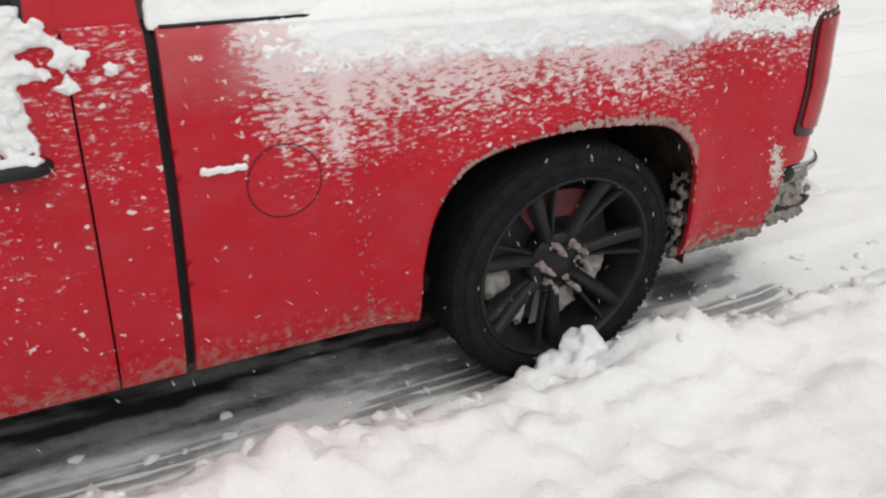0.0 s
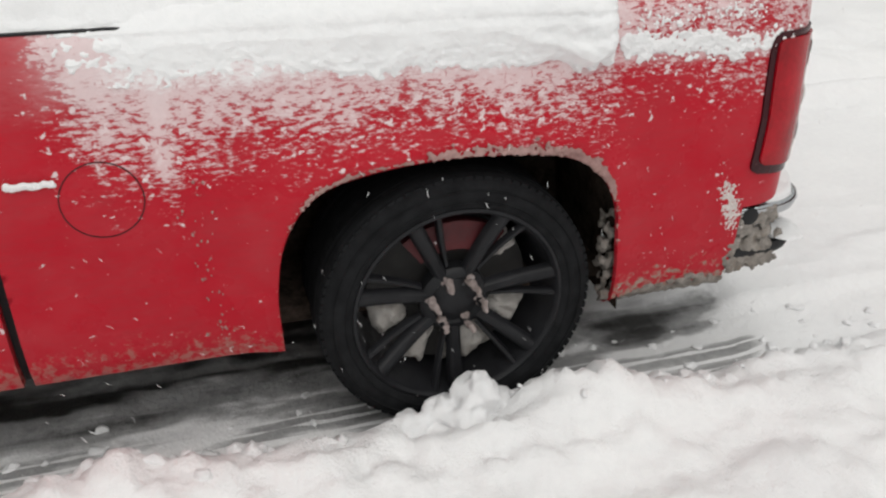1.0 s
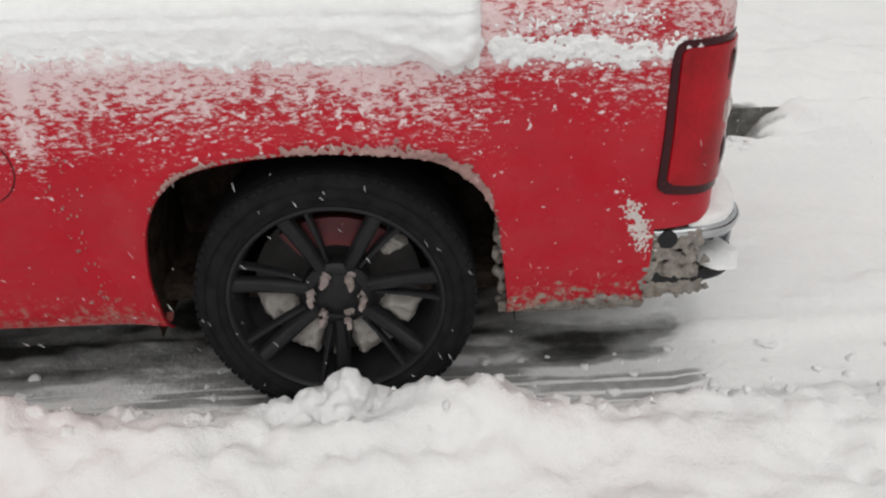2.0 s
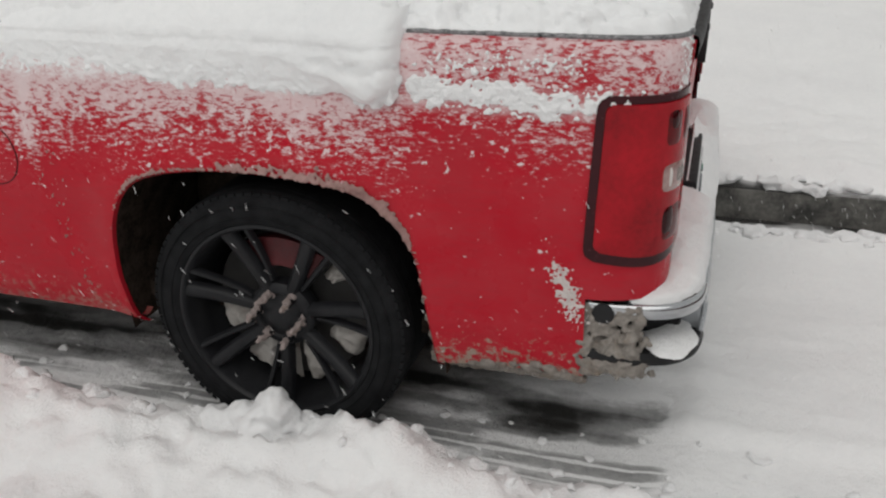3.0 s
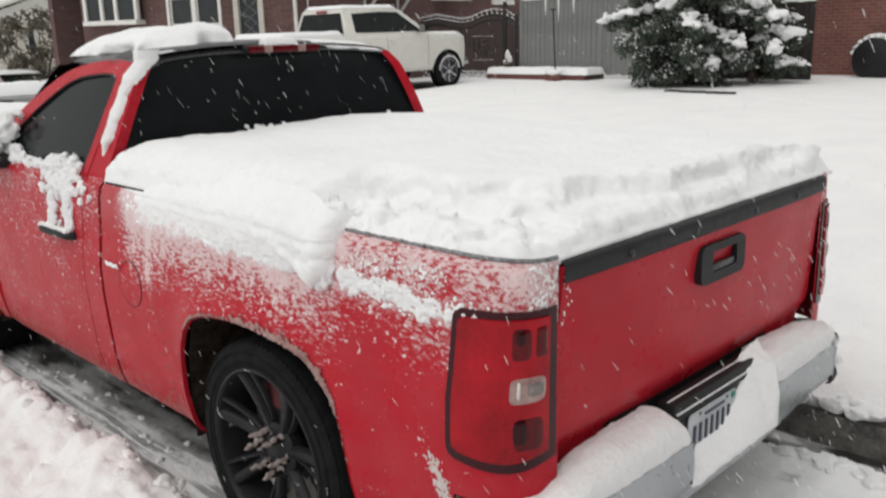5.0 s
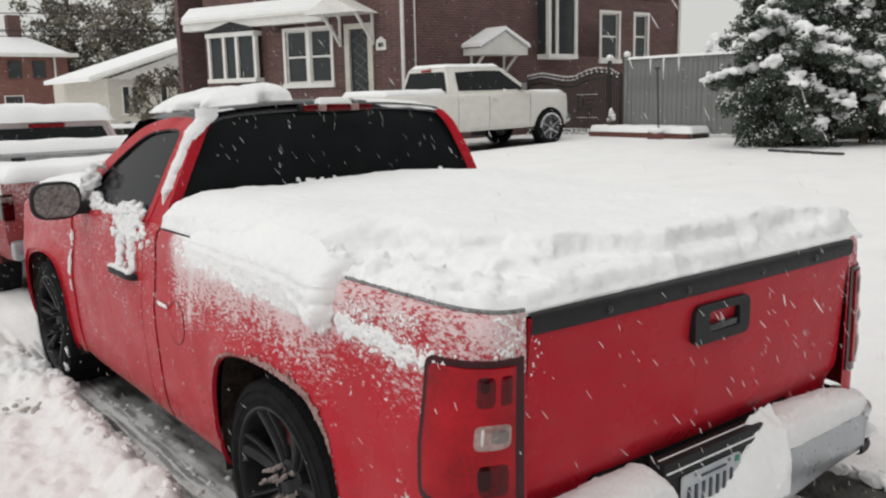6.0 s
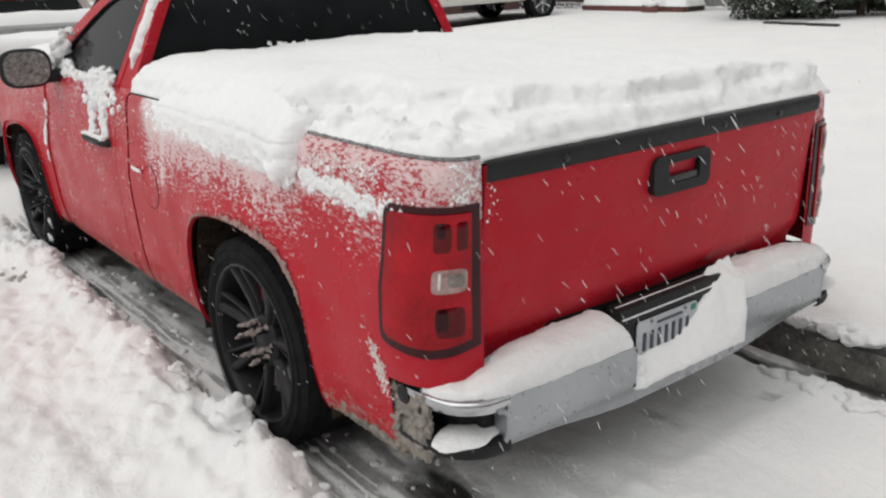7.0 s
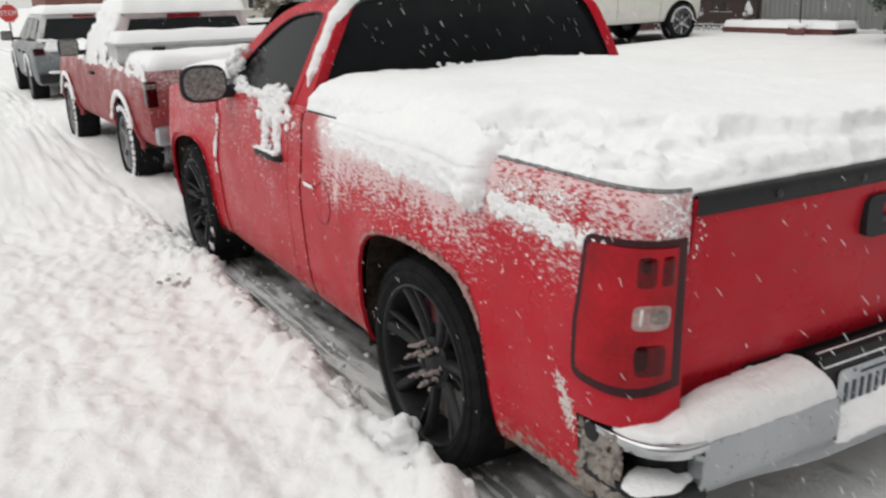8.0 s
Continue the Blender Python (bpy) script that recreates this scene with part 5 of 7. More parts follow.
for i in range(240):
    s = rnd.uniform(0.0015, 0.0045)
    BED_CRUMBS.append(lump((rnd.uniform(-0.932, -0.905), rnd.uniform(-0.82, -0.30), 1.217), (s, s * 1.4, s), i * 0.7, 1, 0.8))
for x, y, z, q in ((-0.930, -0.330, 1.236, 0.040), (-0.928, -0.368, 1.222, 0.030), (-0.900, -0.345, 1.246, 0.036)):
    BED_CRUMBS.append(lump((x, y, z), (q * 0.8, q * 1.1, q * 0.9), x * 40 + y * 9, 3, 0.6))
BED_CRUMBS.append(lump((-0.885, -0.305, 1.262), (0.022, 0.016, 0.040), 4.0, 3, 0.6))
lay_soft("bed_snow", join(bed_snow(), *BED_CRUMBS), 0.0085, 1, "deep white snow slab lying on the bed cover, its edge broken", M_SNOW_SOFT)


def spill_snow():
    """Snow that slid off the bed and clings to the box side, ending in a thick lip."""
    def at(u, v):
        y = 0.90 - 1.30 * u
        y_end = -0.398 + 0.006 * fbm(v * 3, 1.0, 2.0) + 0.095 * step(0.62, 1.0, v) ** 1.3
        y = max(y, y_end)
        tip = math.sqrt(max(0.0, 1 - (1 - min(1.0, (y - y_end) / 0.045)) ** 2))
        low = 1.085 - 0.030 * step(0.9, 0.2, y) + 0.022 * fbm(y * 5, 1.0, 3.0) + 0.010 * fbm(y * 17, 4.0, 3.0) - 0.042 * step(-0.20, -0.35, y)
        s = v
        if s < 0.25:
            k = s / 0.25
            full = step(0.80, 0.45, y) * step(-0.40, -0.20, y)
            x, z = -(0.88 - 0.02 * full + (0.075 + 0.025 * full) * k), 1.262 + 0.042 * full - (0.055 + 0.020 * full) * k - (0.02 + 0.012 * full) * k * k
        else:
            k = (s - 0.25) / 0.75
            z = 1.19 + (low - 1.19) * k
            x = -body_x(y, min(z, 1.18))
        t = (0.006 + 0.022 * step(0.7, -0.1, y) + 0.034 * step(-0.05, -0.33, y)) * (1 + 0.5 * fbm(y * 3.5, z * 6, 5.0)) + 0.003 * fbm(y * 22, z * 22, 1.0)
        fade = min(1.0, (1 - s) / (0.55 - 0.35 * step(-0.05, -0.30, y))) ** 0.7 * tip * min(1.0, u / 0.16)
        t = t * fade - 0.005 * (1 - fade) + (0.010 * fbm(y * 26, z * 34, 9.0, 5) + 0.006 * fbm(y * 70, z * 70, 2.0)) * (1 - fade)
        return (x - t, y, z)
    return grid(at, 260, 60)


lay_snow("side_snow", spill_snow(), "smooth snow slid off the bed clinging to the box side", M_SNOW_SOFT)


def clinging():
    rnd = random.Random(3)
    bits = []
    for i in range(900):
        u = rnd.random()
        y = -0.42 - 0.54 * u
        z = 1.086 - 0.026 * u + rnd.gauss(0, 0.017) + 0.012 * fbm(y * 9, 2.0, 1.0)
        s = rnd.uniform(0.0018, 0.0055) * rnd.choice((1.0, 1.0, 1.0, 1.5, 2.4))
        p = (-(body_x(y, z) + 0.001), y, z) if y > CORNER_Y else corner((CORNER_Y - y) / 0.42, z, 0.0)
        bits.append(lump(p, (s * 0.6, s * 1.3, s), i * 0.31, 1, 0.8))
    for i in range(260):
        y = rnd.uniform(-0.84, -0.46)
        z = 1.150 + rnd.gauss(0, 0.016) + 0.015 * fbm(y * 8, 5.0, 1.0)
        s = rnd.uniform(0.0015, 0.0050)
        bits.append(lump((-(body_x(y, z) + 0.0005), y, z), (s * 0.6, s * 1.2, s), i * 0.77, 1, 0.8))
    for i in range(170):
        a, z = rnd.uniform(0.70, 1.0), rnd.uniform(1.06, 1.205)
        s = rnd.uniform(0.0015, 0.0055)
        bits.append(lump(corner(a, z, 0.0), (s, s * 0.8, s), i * 0.9, 1, 0.8))
    for i in range(46):
        s = rnd.uniform(0.0015, 0.0045)
        bits.append(lump(gate_place(-0.785 + abs(rnd.gauss(0, 0.022)), rnd.uniform(1.03, 1.16), 0.0), (s, s * 0.6, s * 1.1), i * 0.53, 1, 0.8))
    for y, z, s in ((-0.372, 1.075, 0.030), (-0.365, 1.100, 0.036), (-0.358, 1.140, 0.040), (-0.350, 1.180, 0.040), (-0.335, 1.060, 0.026), (-0.30, 1.050, 0.020)):
        bits.append(lump((-(body_x(y, min(z, 1.18)) + 0.004), y, z), (s * 0.75, s * 0.8, s), y * 40 + z * 9, 3, 0.7))
    return join(*bits)


lay_soft("clinging_snow", clinging(), 0.0026, 0, "crumbly snow stuck along the rear quarter above the lamp")
bits = []
rnd = random.Random(31)
for i in range(640):
    z = rnd.choice((0.600, 0.560, 0.640)) + rnd.gauss(0, 0.030)
    y = -0.815 + rnd.gauss(0, 0.016) + 0.32 * (z - 0.6) + 0.012 * fbm(z * 30, 1.0, 2.0)
    s = rnd.uniform(0.0012, 0.0044)
    bits.append(lump((-(body_x(y, z) - 0.0005), y, z), (s * 0.6, s, s), i * 0.53, 1, 0.9))
for i in range(90):
    z = rnd.uniform(0.62, 0.76)
    y = -0.785 + 0.30 * (z - 0.65) + rnd.gauss(0, 0.010)
    s = rnd.uniform(0.0010, 0.0030)
    bits.append(lump((-(body_x(y, z) - 0.0005), y, z), (s * 0.6, s, s), i * 0.53, 1, 0.9))
lay_soft("stuck_snow", join(*bits), 0.0022, 0, "patch of dirty snow stuck ahead of the bumper end", M_RIME_PALE)
lay_soft("filler_snow", join(*[lump((-1.004, 0.945 + 0.013 * i, 0.884 + 0.002 * math.sin(i * 2)), (0.005, 0.012, 0.010), i * 0.3, 2, 0.6) for i in range(8)]), 0.003, 2, "small bar of snow stuck beside the filler flap")


HEAP_FRONT = smooth_line([(0.292, BY + 0.004), (0.50, BY + 0.006), (0.72, BY + 0.012), (0.83, BY + 0.022), (0.905, BY + 0.060), (0.945, BY + 0.115), (0.958, BY + 0.185)], 8)
HEAP_BACK = smooth_line([(0.292, -1.012), (0.50, -1.012), (0.70, -1.012), (0.80, -1.012), (0.86, -1.010), (0.905, -0.975), (0.925, -0.940)], 8)
HEAP_HIGH = smooth_line([(0.0, 0.102), (0.2, 0.104), (0.42, 0.090), (0.6, 0.066), (0.74, 0.038), (0.86, 0.020), (1.0, 0.010)], 8)


def bumper_heap(sign, seed):
    """Snow lying along the bumper's top: full and round-ended by the plate, thin round the corner."""
    n = len(HEAP_FRONT)

    def at(u, v):
        i = round(u * (n - 1))
        (ax, ay), (bx, by), (_, h) = HEAP_FRONT[i], HEAP_BACK[i], HEAP_HIGH[i]
        h *= 1 + 0.10 * fbm(ax * 5, v * 1.5, seed)
        if sign < 0:
            h *= math.sqrt(max(0.0, 1 - (1 - min(1.0, (u + 0.004) / 0.07)) ** 2))
        k = min(1.0, v / 0.62)
        rise = math.sqrt(max(0.0, 1 - (1 - k) ** 2.2))
        lip = -0.010 * math.sin(math.pi * min(1.0, v / 0.30)) * step(0.9, 0.5, u)
        x, y = ax + (bx - ax) * v, ay + (by - ay) * v + lip + 0.006 * fbm(ax * 22, v, seed) * (1 - v)
        z = 0.562 + 0.018 * step(0.62, 0.80, u) + h * rise * (1 - 0.10 * step(0.7, 1.0, v)) + 0.0030 * fbm(x * 32, y * 32, seed + sign)
        return (sign * x, y, z - 0.010 * step(0.12, 0.0, v) * (0.4 + abs(fbm(ax * 14, 2.0, seed))))
    return closed_field(n, 22, at, lambda x, y: 0.548 + 0.022 * step(0.78, 0.90, abs(x)) + 0.006 * fbm(x * 26, 1.0, seed))


for sign in (-1, 1):
    tagged(lay_soft("bumper_snow", bumper_heap(sign, 2.5 + 1.5 * sign), 0.0055, 1, "rounded white snow heaped along the bumper's top", M_SNOW), group="snow heaps on the bumper")


def notch_snow():
    """Snow in the plate's recess: low beside the plate, piled up to the heap at the far end."""
    def at(u, v):
        x = -0.279 + (0.566 + 0.02 * v) * u
        pile = step(0.42, 0.92, u)
        y = BY - 0.006 + 0.104 * v + 0.005 * fbm(x * 10, v, 2.0)
        rise = 0.012 + (0.098 + 0.020 * u) * v ** 0.85 + 0.155 * pile * min(1.0, v * 1.9 + 0.55 * step(0.84, 1.0, u)) ** 0.8 + 0.018 * step(0.16, 0.05, u) * math.sin(math.pi * v)
        return (x, y, 0.420 + rise * (1 + 0.15 * fbm(x * 8, y * 8, 3.0)) + 0.003 * fbm(x * 30, y * 30, 4.0))
    return closed_field(60, 20, at, lambda x, y: 0.414 + 0.006 * fbm(x * 14, 2.0, 1.0))


lay_soft("plate_snow", join(notch_snow(), lump((-0.243, -1.135, 0.468), (0.024, 0.022, 0.020), 3.0, 3, 0.3)), 0.0055, 1, "snow filling the number plate recess", M_SNOW_SOFT)
for s in (-1, 1):
    lay_soft("step_snow", lump((s * 0.880, -1.066, 0.454), (0.106, 0.074, 0.013), s * 2.0 + 5, 3, 0.20), 0.004, 3, "flat cap of snow on the bumper's corner step")

# roof, pillar, sill and mirror
lay_soft("roof_snow", snow_cap(-0.61, -0.11, 1.36, 1.94, lambda x, y: 1.668 + 0.055 * (1 - (x / 0.72) ** 2), 0.085, 2.0, 0.11, 0.09, 0.018, 0.30), 0.010, 2, "thick broken slab of snow on the cab roof", M_SNOW_SOFT)
lay_snow("roof_snow", snow_cap(0.20, 0.62, 1.19, 1.42, lambda x, y: 1.676 + 0.038 * (1 - (x / 0.72) ** 2) - 0.02 * step(1.3, 1.19, y), 0.022, 5.0, 0.06, 0.05, 0.02), "thin ragged snow at the roof's edge")
lay_snow("lamp_snow", snow_cap(-0.115, 0.075, 1.135, 1.20, 1.709, 0.034, 7.0, 0.04, 0.01, 0.008), "small cap of snow on the high brake lamp")


def pillar_snow():
    def at(u, v):
        z = 1.705 - 0.43 * u
        w = (0.118 * (1 - 0.50 * u) + 0.035 * fbm(z * 22, 5.0, 2.0) + 0.02 * fbm(z * 14, 1.0, 2.0)) * min(1, (1.02 - u) / 0.2)
        c = 1.190 + 0.010 * u + 0.010 * fbm(z * 7, 3.0, 1.0)
        y = c + (v - 0.5) * w
        t = 0.030 * math.sqrt(max(0, 1 - (2 * v - 1) ** 2)) * (1 + 0.4 * fbm(z * 9, v * 2, 5.0)) * min(1, (1 - u) / 0.15)
        rear = float(np.interp(z, [1.195, 1.40, 1.585, 1.668], [1.118, 1.128, 1.150, 1.19]))
        over = max(0.0, rear - y)
        return (-(green_x(min(z, 1.66)) + t * (1 - 0.4 * min(1, over * 20)) - 0.004 - over * 1.1), max(y, rear - 0.012 - t * 0.5 * min(1, over * 30)), z)
    return grid(at, 60, 12)


lay_snow("pillar_snow", join(pillar_snow(), snow_cap(-0.66, -0.50, 1.215, 1.260, lambda x, y: 1.652 + 0.05 * (1 - (x / 0.72) ** 2), 0.024, 3.0, 0.022, 0.012, 0.010)), "streak of snow plastered down the cab's rear pillar")


def sill_snow():
    rnd = random.Random(8)
    bits = []
    for i in range(110):
        y = 1.34 + rnd.random() * 0.88
        k = math.exp(-((y - 1.52) / 0.18) ** 2) + 0.8 * math.exp(-((y - 2.08) / 0.16) ** 2) + 0.25
        s = rnd.uniform(0.010, 0.024) * (0.7 + 0.4 * k)
        z = 1.200 + rnd.random() * 0.060 * k
        bits.append(lump((-(green_x(z) + 0.008), y, z), (s * 0.75, s * 1.2, s * 1.1), i * 0.43, 2, 0.9))
    for i in range(190):
        leg = rnd.choice((1.405, 1.560))
        z = rnd.uniform(0.965, 1.19)
        s = rnd.uniform(0.007, 0.018)
        bits.append(lump((-(body_x(1.4, z) + 0.006), leg + rnd.gauss(0, 0.022), z), (s * 0.9, s, s * 1.2), i * 0.71, 2, 0.9))
    for i in range(130):
        y = 1.475 + rnd.gauss(0, 0.095)
        z = 1.12 + rnd.random() * 0.12 - 0.10 * abs(y - 1.47)
        s = rnd.uniform(0.008, 0.021)
        bits.append(lump((-(body_x(1.4, min(z, 1.18)) + 0.003), y, z), (s * 0.8, s * 1.2, s * 1.1), i * 0.37, 2, 0.9))
    for i in range(34):
        y = 1.36 + 0.0085 * i
        bits.append(lump((-1.016, y, 0.968), (0.012, 0.012, 0.008 + 0.004 * abs(math.sin(i * 2.3))), i * 0.2, 2, 0.8))
    for i in range(26):
        z = 1.20 + rnd.random() * 0.22
        bits.append(lump((-(green_x(z) + 0.02 + rnd.random() * 0.05), 2.24 + rnd.gauss(0, 0.035) - (z - 1.2) * 0.3, z), rnd.uniform(0.02, 0.038), i * 0.9, 2, 0.6))
    return join(*bits)


bits = []
for i in range(60):
    z = 0.70 + 0.36 * rnd.random()
    s = rnd.uniform(0.003, 0.012) * (1.4 if z > 1.0 or 0.80 < z < 0.90 else 0.7)
    bits.append(lump((-(body_x(2.2, z) + 0.002), 2.415 + 0.05 * step(1.0, 0.78, z) + rnd.gauss(0, 0.008), z), (s * 0.6, s, s * 1.5), i * 0.37, 2, 0.8))
lay_soft("seam_snow", join(*bits), 0.0035, 0, "thin line of snow stuck along the front wing seam")
lay_soft("sill_snow", sill_snow(), 0.0042, 0, "lumpy snow packed on the window sill, handle and mirror foot")
lay_snow("bonnet_snow", snow_cap(-0.84, 0.84, 2.62, 3.98, lambda x, y: wing_top(y) + 0.040 * (1 - (x / 0.9) ** 4), 0.11, 3.0, 0.16, 0.04, 0.05), "smooth snow lying on the bonnet", M_SNOW_SOFT)
lay_snow("wheel_snow", join(*[lump((-0.985 + 0.012 * math.sin(i), WHEELBASE + 0.345 * math.cos(a), HUB_Z + 0.345 * math.sin(a)), (0.018, 0.022, 0.026), i * 0.37, 2, 0.6) for i, a in enumerate(np.linspace(radians(182), radians(250), 22))]), "rim of snow caught on the front tyre")

# ---- the other parked vehicles ----
def simple_wheel(T, y, x, r, w, parent, rim_material, spokes=6):
    """A road wheel on the side of sign x, with tyre, rim, spokes and hub."""
    s = 1 if x > 0 else -1
    m = T @ Matrix.Translation((x, y, r)) @ Matrix.Diagonal((s, 1, 1, 1))
    rim = r * 0.66
    tyre = lathe(smooth_line([(0.0, rim), (0.012, rim * 1.12), (0.008, r * 0.93), (-0.02, r * 0.99), (-0.05, r), (-w + 0.04, r), (-w, r * 0.93), (-w, rim)], 3), 40)
    wh = part("wheel", moved(tyre, m), M_RUBBER, parent, "road wheel with snow on it")
    part("rim", moved(lathe([(0.002, rim), (0.0, rim * 0.95), (-0.05, rim * 0.9), (-w + 0.03, rim * 0.86)], 36), m), rim_material, wh)
    part("brake_disc", moved(lathe([(-0.10, rim * 0.85), (-0.10, 0.0)], 24), m), M_STEEL, wh)
    for i in range(spokes):
        a = 2 * math.pi * i / spokes
        k = box(-0.055, -0.008, -0.024, 0.024, 0.03, rim * 0.95, 0.010)
        part("spoke", moved(k, m @ Matrix.Rotation(a, 4, "X")), rim_material, wh)
    part("hub", moved(lathe([(-0.06, 0.075), (-0.004, 0.07), (0.002, 0.04), (0.002, 0.0)], 18), m), rim_material, wh)
    return wh


def round_arch(r, top):
    return [(r * math.cos(a) * 1.0, top * math.sin(a)) for a in np.linspace(0, math.pi, 25)]


def vehicle(name, T, label, category, P):
    """A parked vehicle: front towards +y, standing at z = 0, from the sizes in P."""
    car = thing(name, tuple(T.translation), label, category)
    hw, belt, sill, r, wb = P["half"], P["belt"], P["sill"], P["tyre"], P["wheelbase"]
    y0, y1 = -P["rear"], wb + P["front"]
    mat = P["paint"]
    px = lambda z: hw * float(np.interp(z, [sill, sill + 0.06, 0.6 * belt, 0.82 * belt, belt - 0.04, belt], [0.93, 0.965, 0.995, 1.0, 0.975, 0.94]))
    zs = list(np.linspace(sill, belt, 22))
    mid = wb / 2

    def place(y, z):
        tip = 0.10 * step(y1 - 0.45, y1, y) ** 2 + 0.03 * step(y0 + 0.25, y0, y) ** 2
        zz = z if y < P["bonnet_from"] else sill + (z - sill) * (1 - P["bonnet_drop"] * step(P["bonnet_from"], y1, y))
        return (-(px(z) - tip), y, zz)
    for flip in (False, True):
        f = mirrored if flip else (lambda q: q)
        for a, b, c in ((y0, mid, 0.0), (mid, y1, wb)):
            arch = [(c + p, r + q) for p, q in round_arch(r + 0.075, r + 0.085)]
            arch = [(arch[0][0], sill - 0.02)] + arch + [(arch[-1][0], sill - 0.02)]
            part("body_side", moved(f(panel(list(np.linspace(a, b, 46)), zs, place, arch)), T), mat, car, weld=0.002)
            n = len(arch)
            part("wheel_well", moved(f(join(grid(lambda u, v: (-(hw * 0.97 - 0.36 * v), arch[round(u * (n - 1))][0], arch[round(u * (n - 1))][1]), n, 4), ([(-(hw * 0.97 - 0.36), p, q) for p, q in arch], [tuple(range(n))]))), T), M_LINER, car)
            if P.get("flare"):
                part("arch_flare", moved(f(tube([(-(px(max(q, sill)) + 0.012), p, q) for p, q in arch[1:-1]], 0.026, 8)), T), P["flare"], car)
        for s in ((-1,) if not flip else (1,)):
            for y in (0.0, wb):
                simple_wheel(T, y, s * (hw + 0.005), r, 0.26, car, P["rim"])
    part("underbody", moved(box(-hw * 0.9, hw * 0.9, y0 + 0.1, y1 - 0.1, sill + 0.01, sill + 0.08, 0.02), T), M_LINER, car)
    part("rear_panel", moved(grid(lambda u, v: ((2 * u - 1) * (px(sill + (belt - sill) * v) - 0.03), y0 - 0.03 * (1 - (2 * u - 1) ** 4) - 0.01 * math.sin(math.pi * v), sill + (belt - sill) * v), 20, 14), T), mat, car)
    part("front_panel", moved(grid(lambda u, v: ((2 * u - 1) * (px(sill + (belt - sill) * v) - 0.10), y1 + 0.06 * (1 - (2 * u - 1) ** 4), sill + (belt - sill) * (1 - P["bonnet_drop"]) * v), 20, 10), T), mat, car)
    part("bonnet", moved(grid(lambda u, v: (lambda y: ((2 * u - 1) * (hw * 0.94 - 0.10 * step(y1 - 0.45, y1, y) ** 2), y, sill + (belt - sill) * (1 - P["bonnet_drop"] * step(P["bonnet_from"], y1, y)) + 0.04 * (1 - (2 * u - 1) ** 4)))(P["screen"][0] - 0.1 + (y1 - P["screen"][0] + 0.1) * v), 16, 14), T), mat, car)
    top = P["roof"]
    gx = lambda z: hw * float(np.interp(z, [belt, belt + (top - belt) * 0.85, top], [0.93, 0.74, 0.66]))
    cr, ct = P["cab_back"], P["cab_top_back"]
    s0, s1 = P["screen"]
    FR = [(cr, belt - 0.01), (ct - 0.02, top - 0.05), (ct + 0.06, top - 0.005), (s1 - 0.05, top - 0.005), (s1 + 0.08, top - 0.05), (s0, belt - 0.01)]
    for flip in (False, True):
        f = mirrored if flip else (lambda q: q)
        pl = lambda y, z, d: (-(gx(z) - d), y, z)
        part("cabin_frame", moved(f(prism(FR, pl, 0.04)), T), mat, car)
        for poly in P["windows"]:
            part("side_window", moved(f(prism(poly, lambda y, z, d: (-(gx(z) + 0.004 - d), y, z), 0.02)), T), P["glass"], car)
        for y in P["gaps"]:
            part("door_gap", moved(f(grid(lambda u, v: (-(px(sill + 0.05 + (belt - sill - 0.06) * v) + 0.0015), y + 0.010 * (u - 0.5) * 2 * 0.5, sill + 0.05 + (belt - sill - 0.06) * v), 2, 12)), T), M_BLACK, car)
        for y in P["handles"]:
            part("door_handle", moved(f(box(-(px(belt - 0.14) + 0.035), -(px(belt - 0.14) - 0.01), y - 0.09, y + 0.09, belt - 0.155, belt - 0.12, 0.012)), T), P["handle"], car)
        mi = part("door_mirror", moved(f(box(-(hw + 0.24), -(hw + 0.03), s0 - 0.42, s0 - 0.30, belt + 0.02, belt + 0.20, 0.04)), T), P["mirror"], car)
        part("mirror_glass", moved(f(box(-(hw + 0.225), -(hw + 0.05), s0 - 0.428, s0 - 0.42, belt + 0.035, belt + 0.185, 0.003)), T), M_FROST, mi)
        part("mirror_arm", moved(f(box(-(hw + 0.05), -(hw * 0.9), s0 - 0.40, s0 - 0.34, belt + 0.03, belt + 0.08, 0.01)), T), M_BLACK, mi)
        lx, z0, z1 = P["lamp"]
        la = part("tail_lamp", moved(f(box(-(hw * 0.985), -(hw - lx), y0 - 0.035, y0 + 0.10, z0, z1, 0.02)), T), P.get("lens", M_LAMP_RED), car, "red tail lamp")
        part("reverse_light", moved(f(box(-(hw * 0.99), -(hw - lx * 0.98), y0 - 0.04, y0 + 0.09, z1 - (z1 - z0) * 0.30, z1 - 0.02, 0.012)), T), P.get("reverse", M_LAMP_CLEAR), la)
    part("roof", moved(grid(lambda u, v: ((2 * u - 1) * gx(top - 0.02), ct + (s1 - ct) * v, top - 0.02 + 0.045 * (1 - (2 * u - 1) ** 4) * (1 - (2 * v - 1) ** 6)), 18, 12), T), mat, car)
    quad = lambda y_b, y_t, z_b, z_t, k: grid(lambda u, v: ((2 * u - 1) * (gx(z_b + (z_t - z_b) * v) - k), y_b + (y_t - y_b) * v, z_b + (z_t - z_b) * v), 10, 6)
    part("windscreen", moved(quad(s0, s1, belt, top - 0.02, 0.02), T), P["glass"], car)
    part("cabin_back", moved(quad(cr, ct, belt - 0.02, top - 0.01, 0.0), T), mat, car)
    wz0, wz1 = belt + (top - belt) * 0.10, top - (top - belt) * 0.16
    part("rear_window", moved(grid(lambda u, v: ((2 * u - 1) * (gx(wz0 + (wz1 - wz0) * v) - 0.10), cr + (ct - cr) * ((wz0 + (wz1 - wz0) * v - belt) / (top - belt)) - 0.012, wz0 + (wz1 - wz0) * v), 10, 6), T), P["glass"], car)
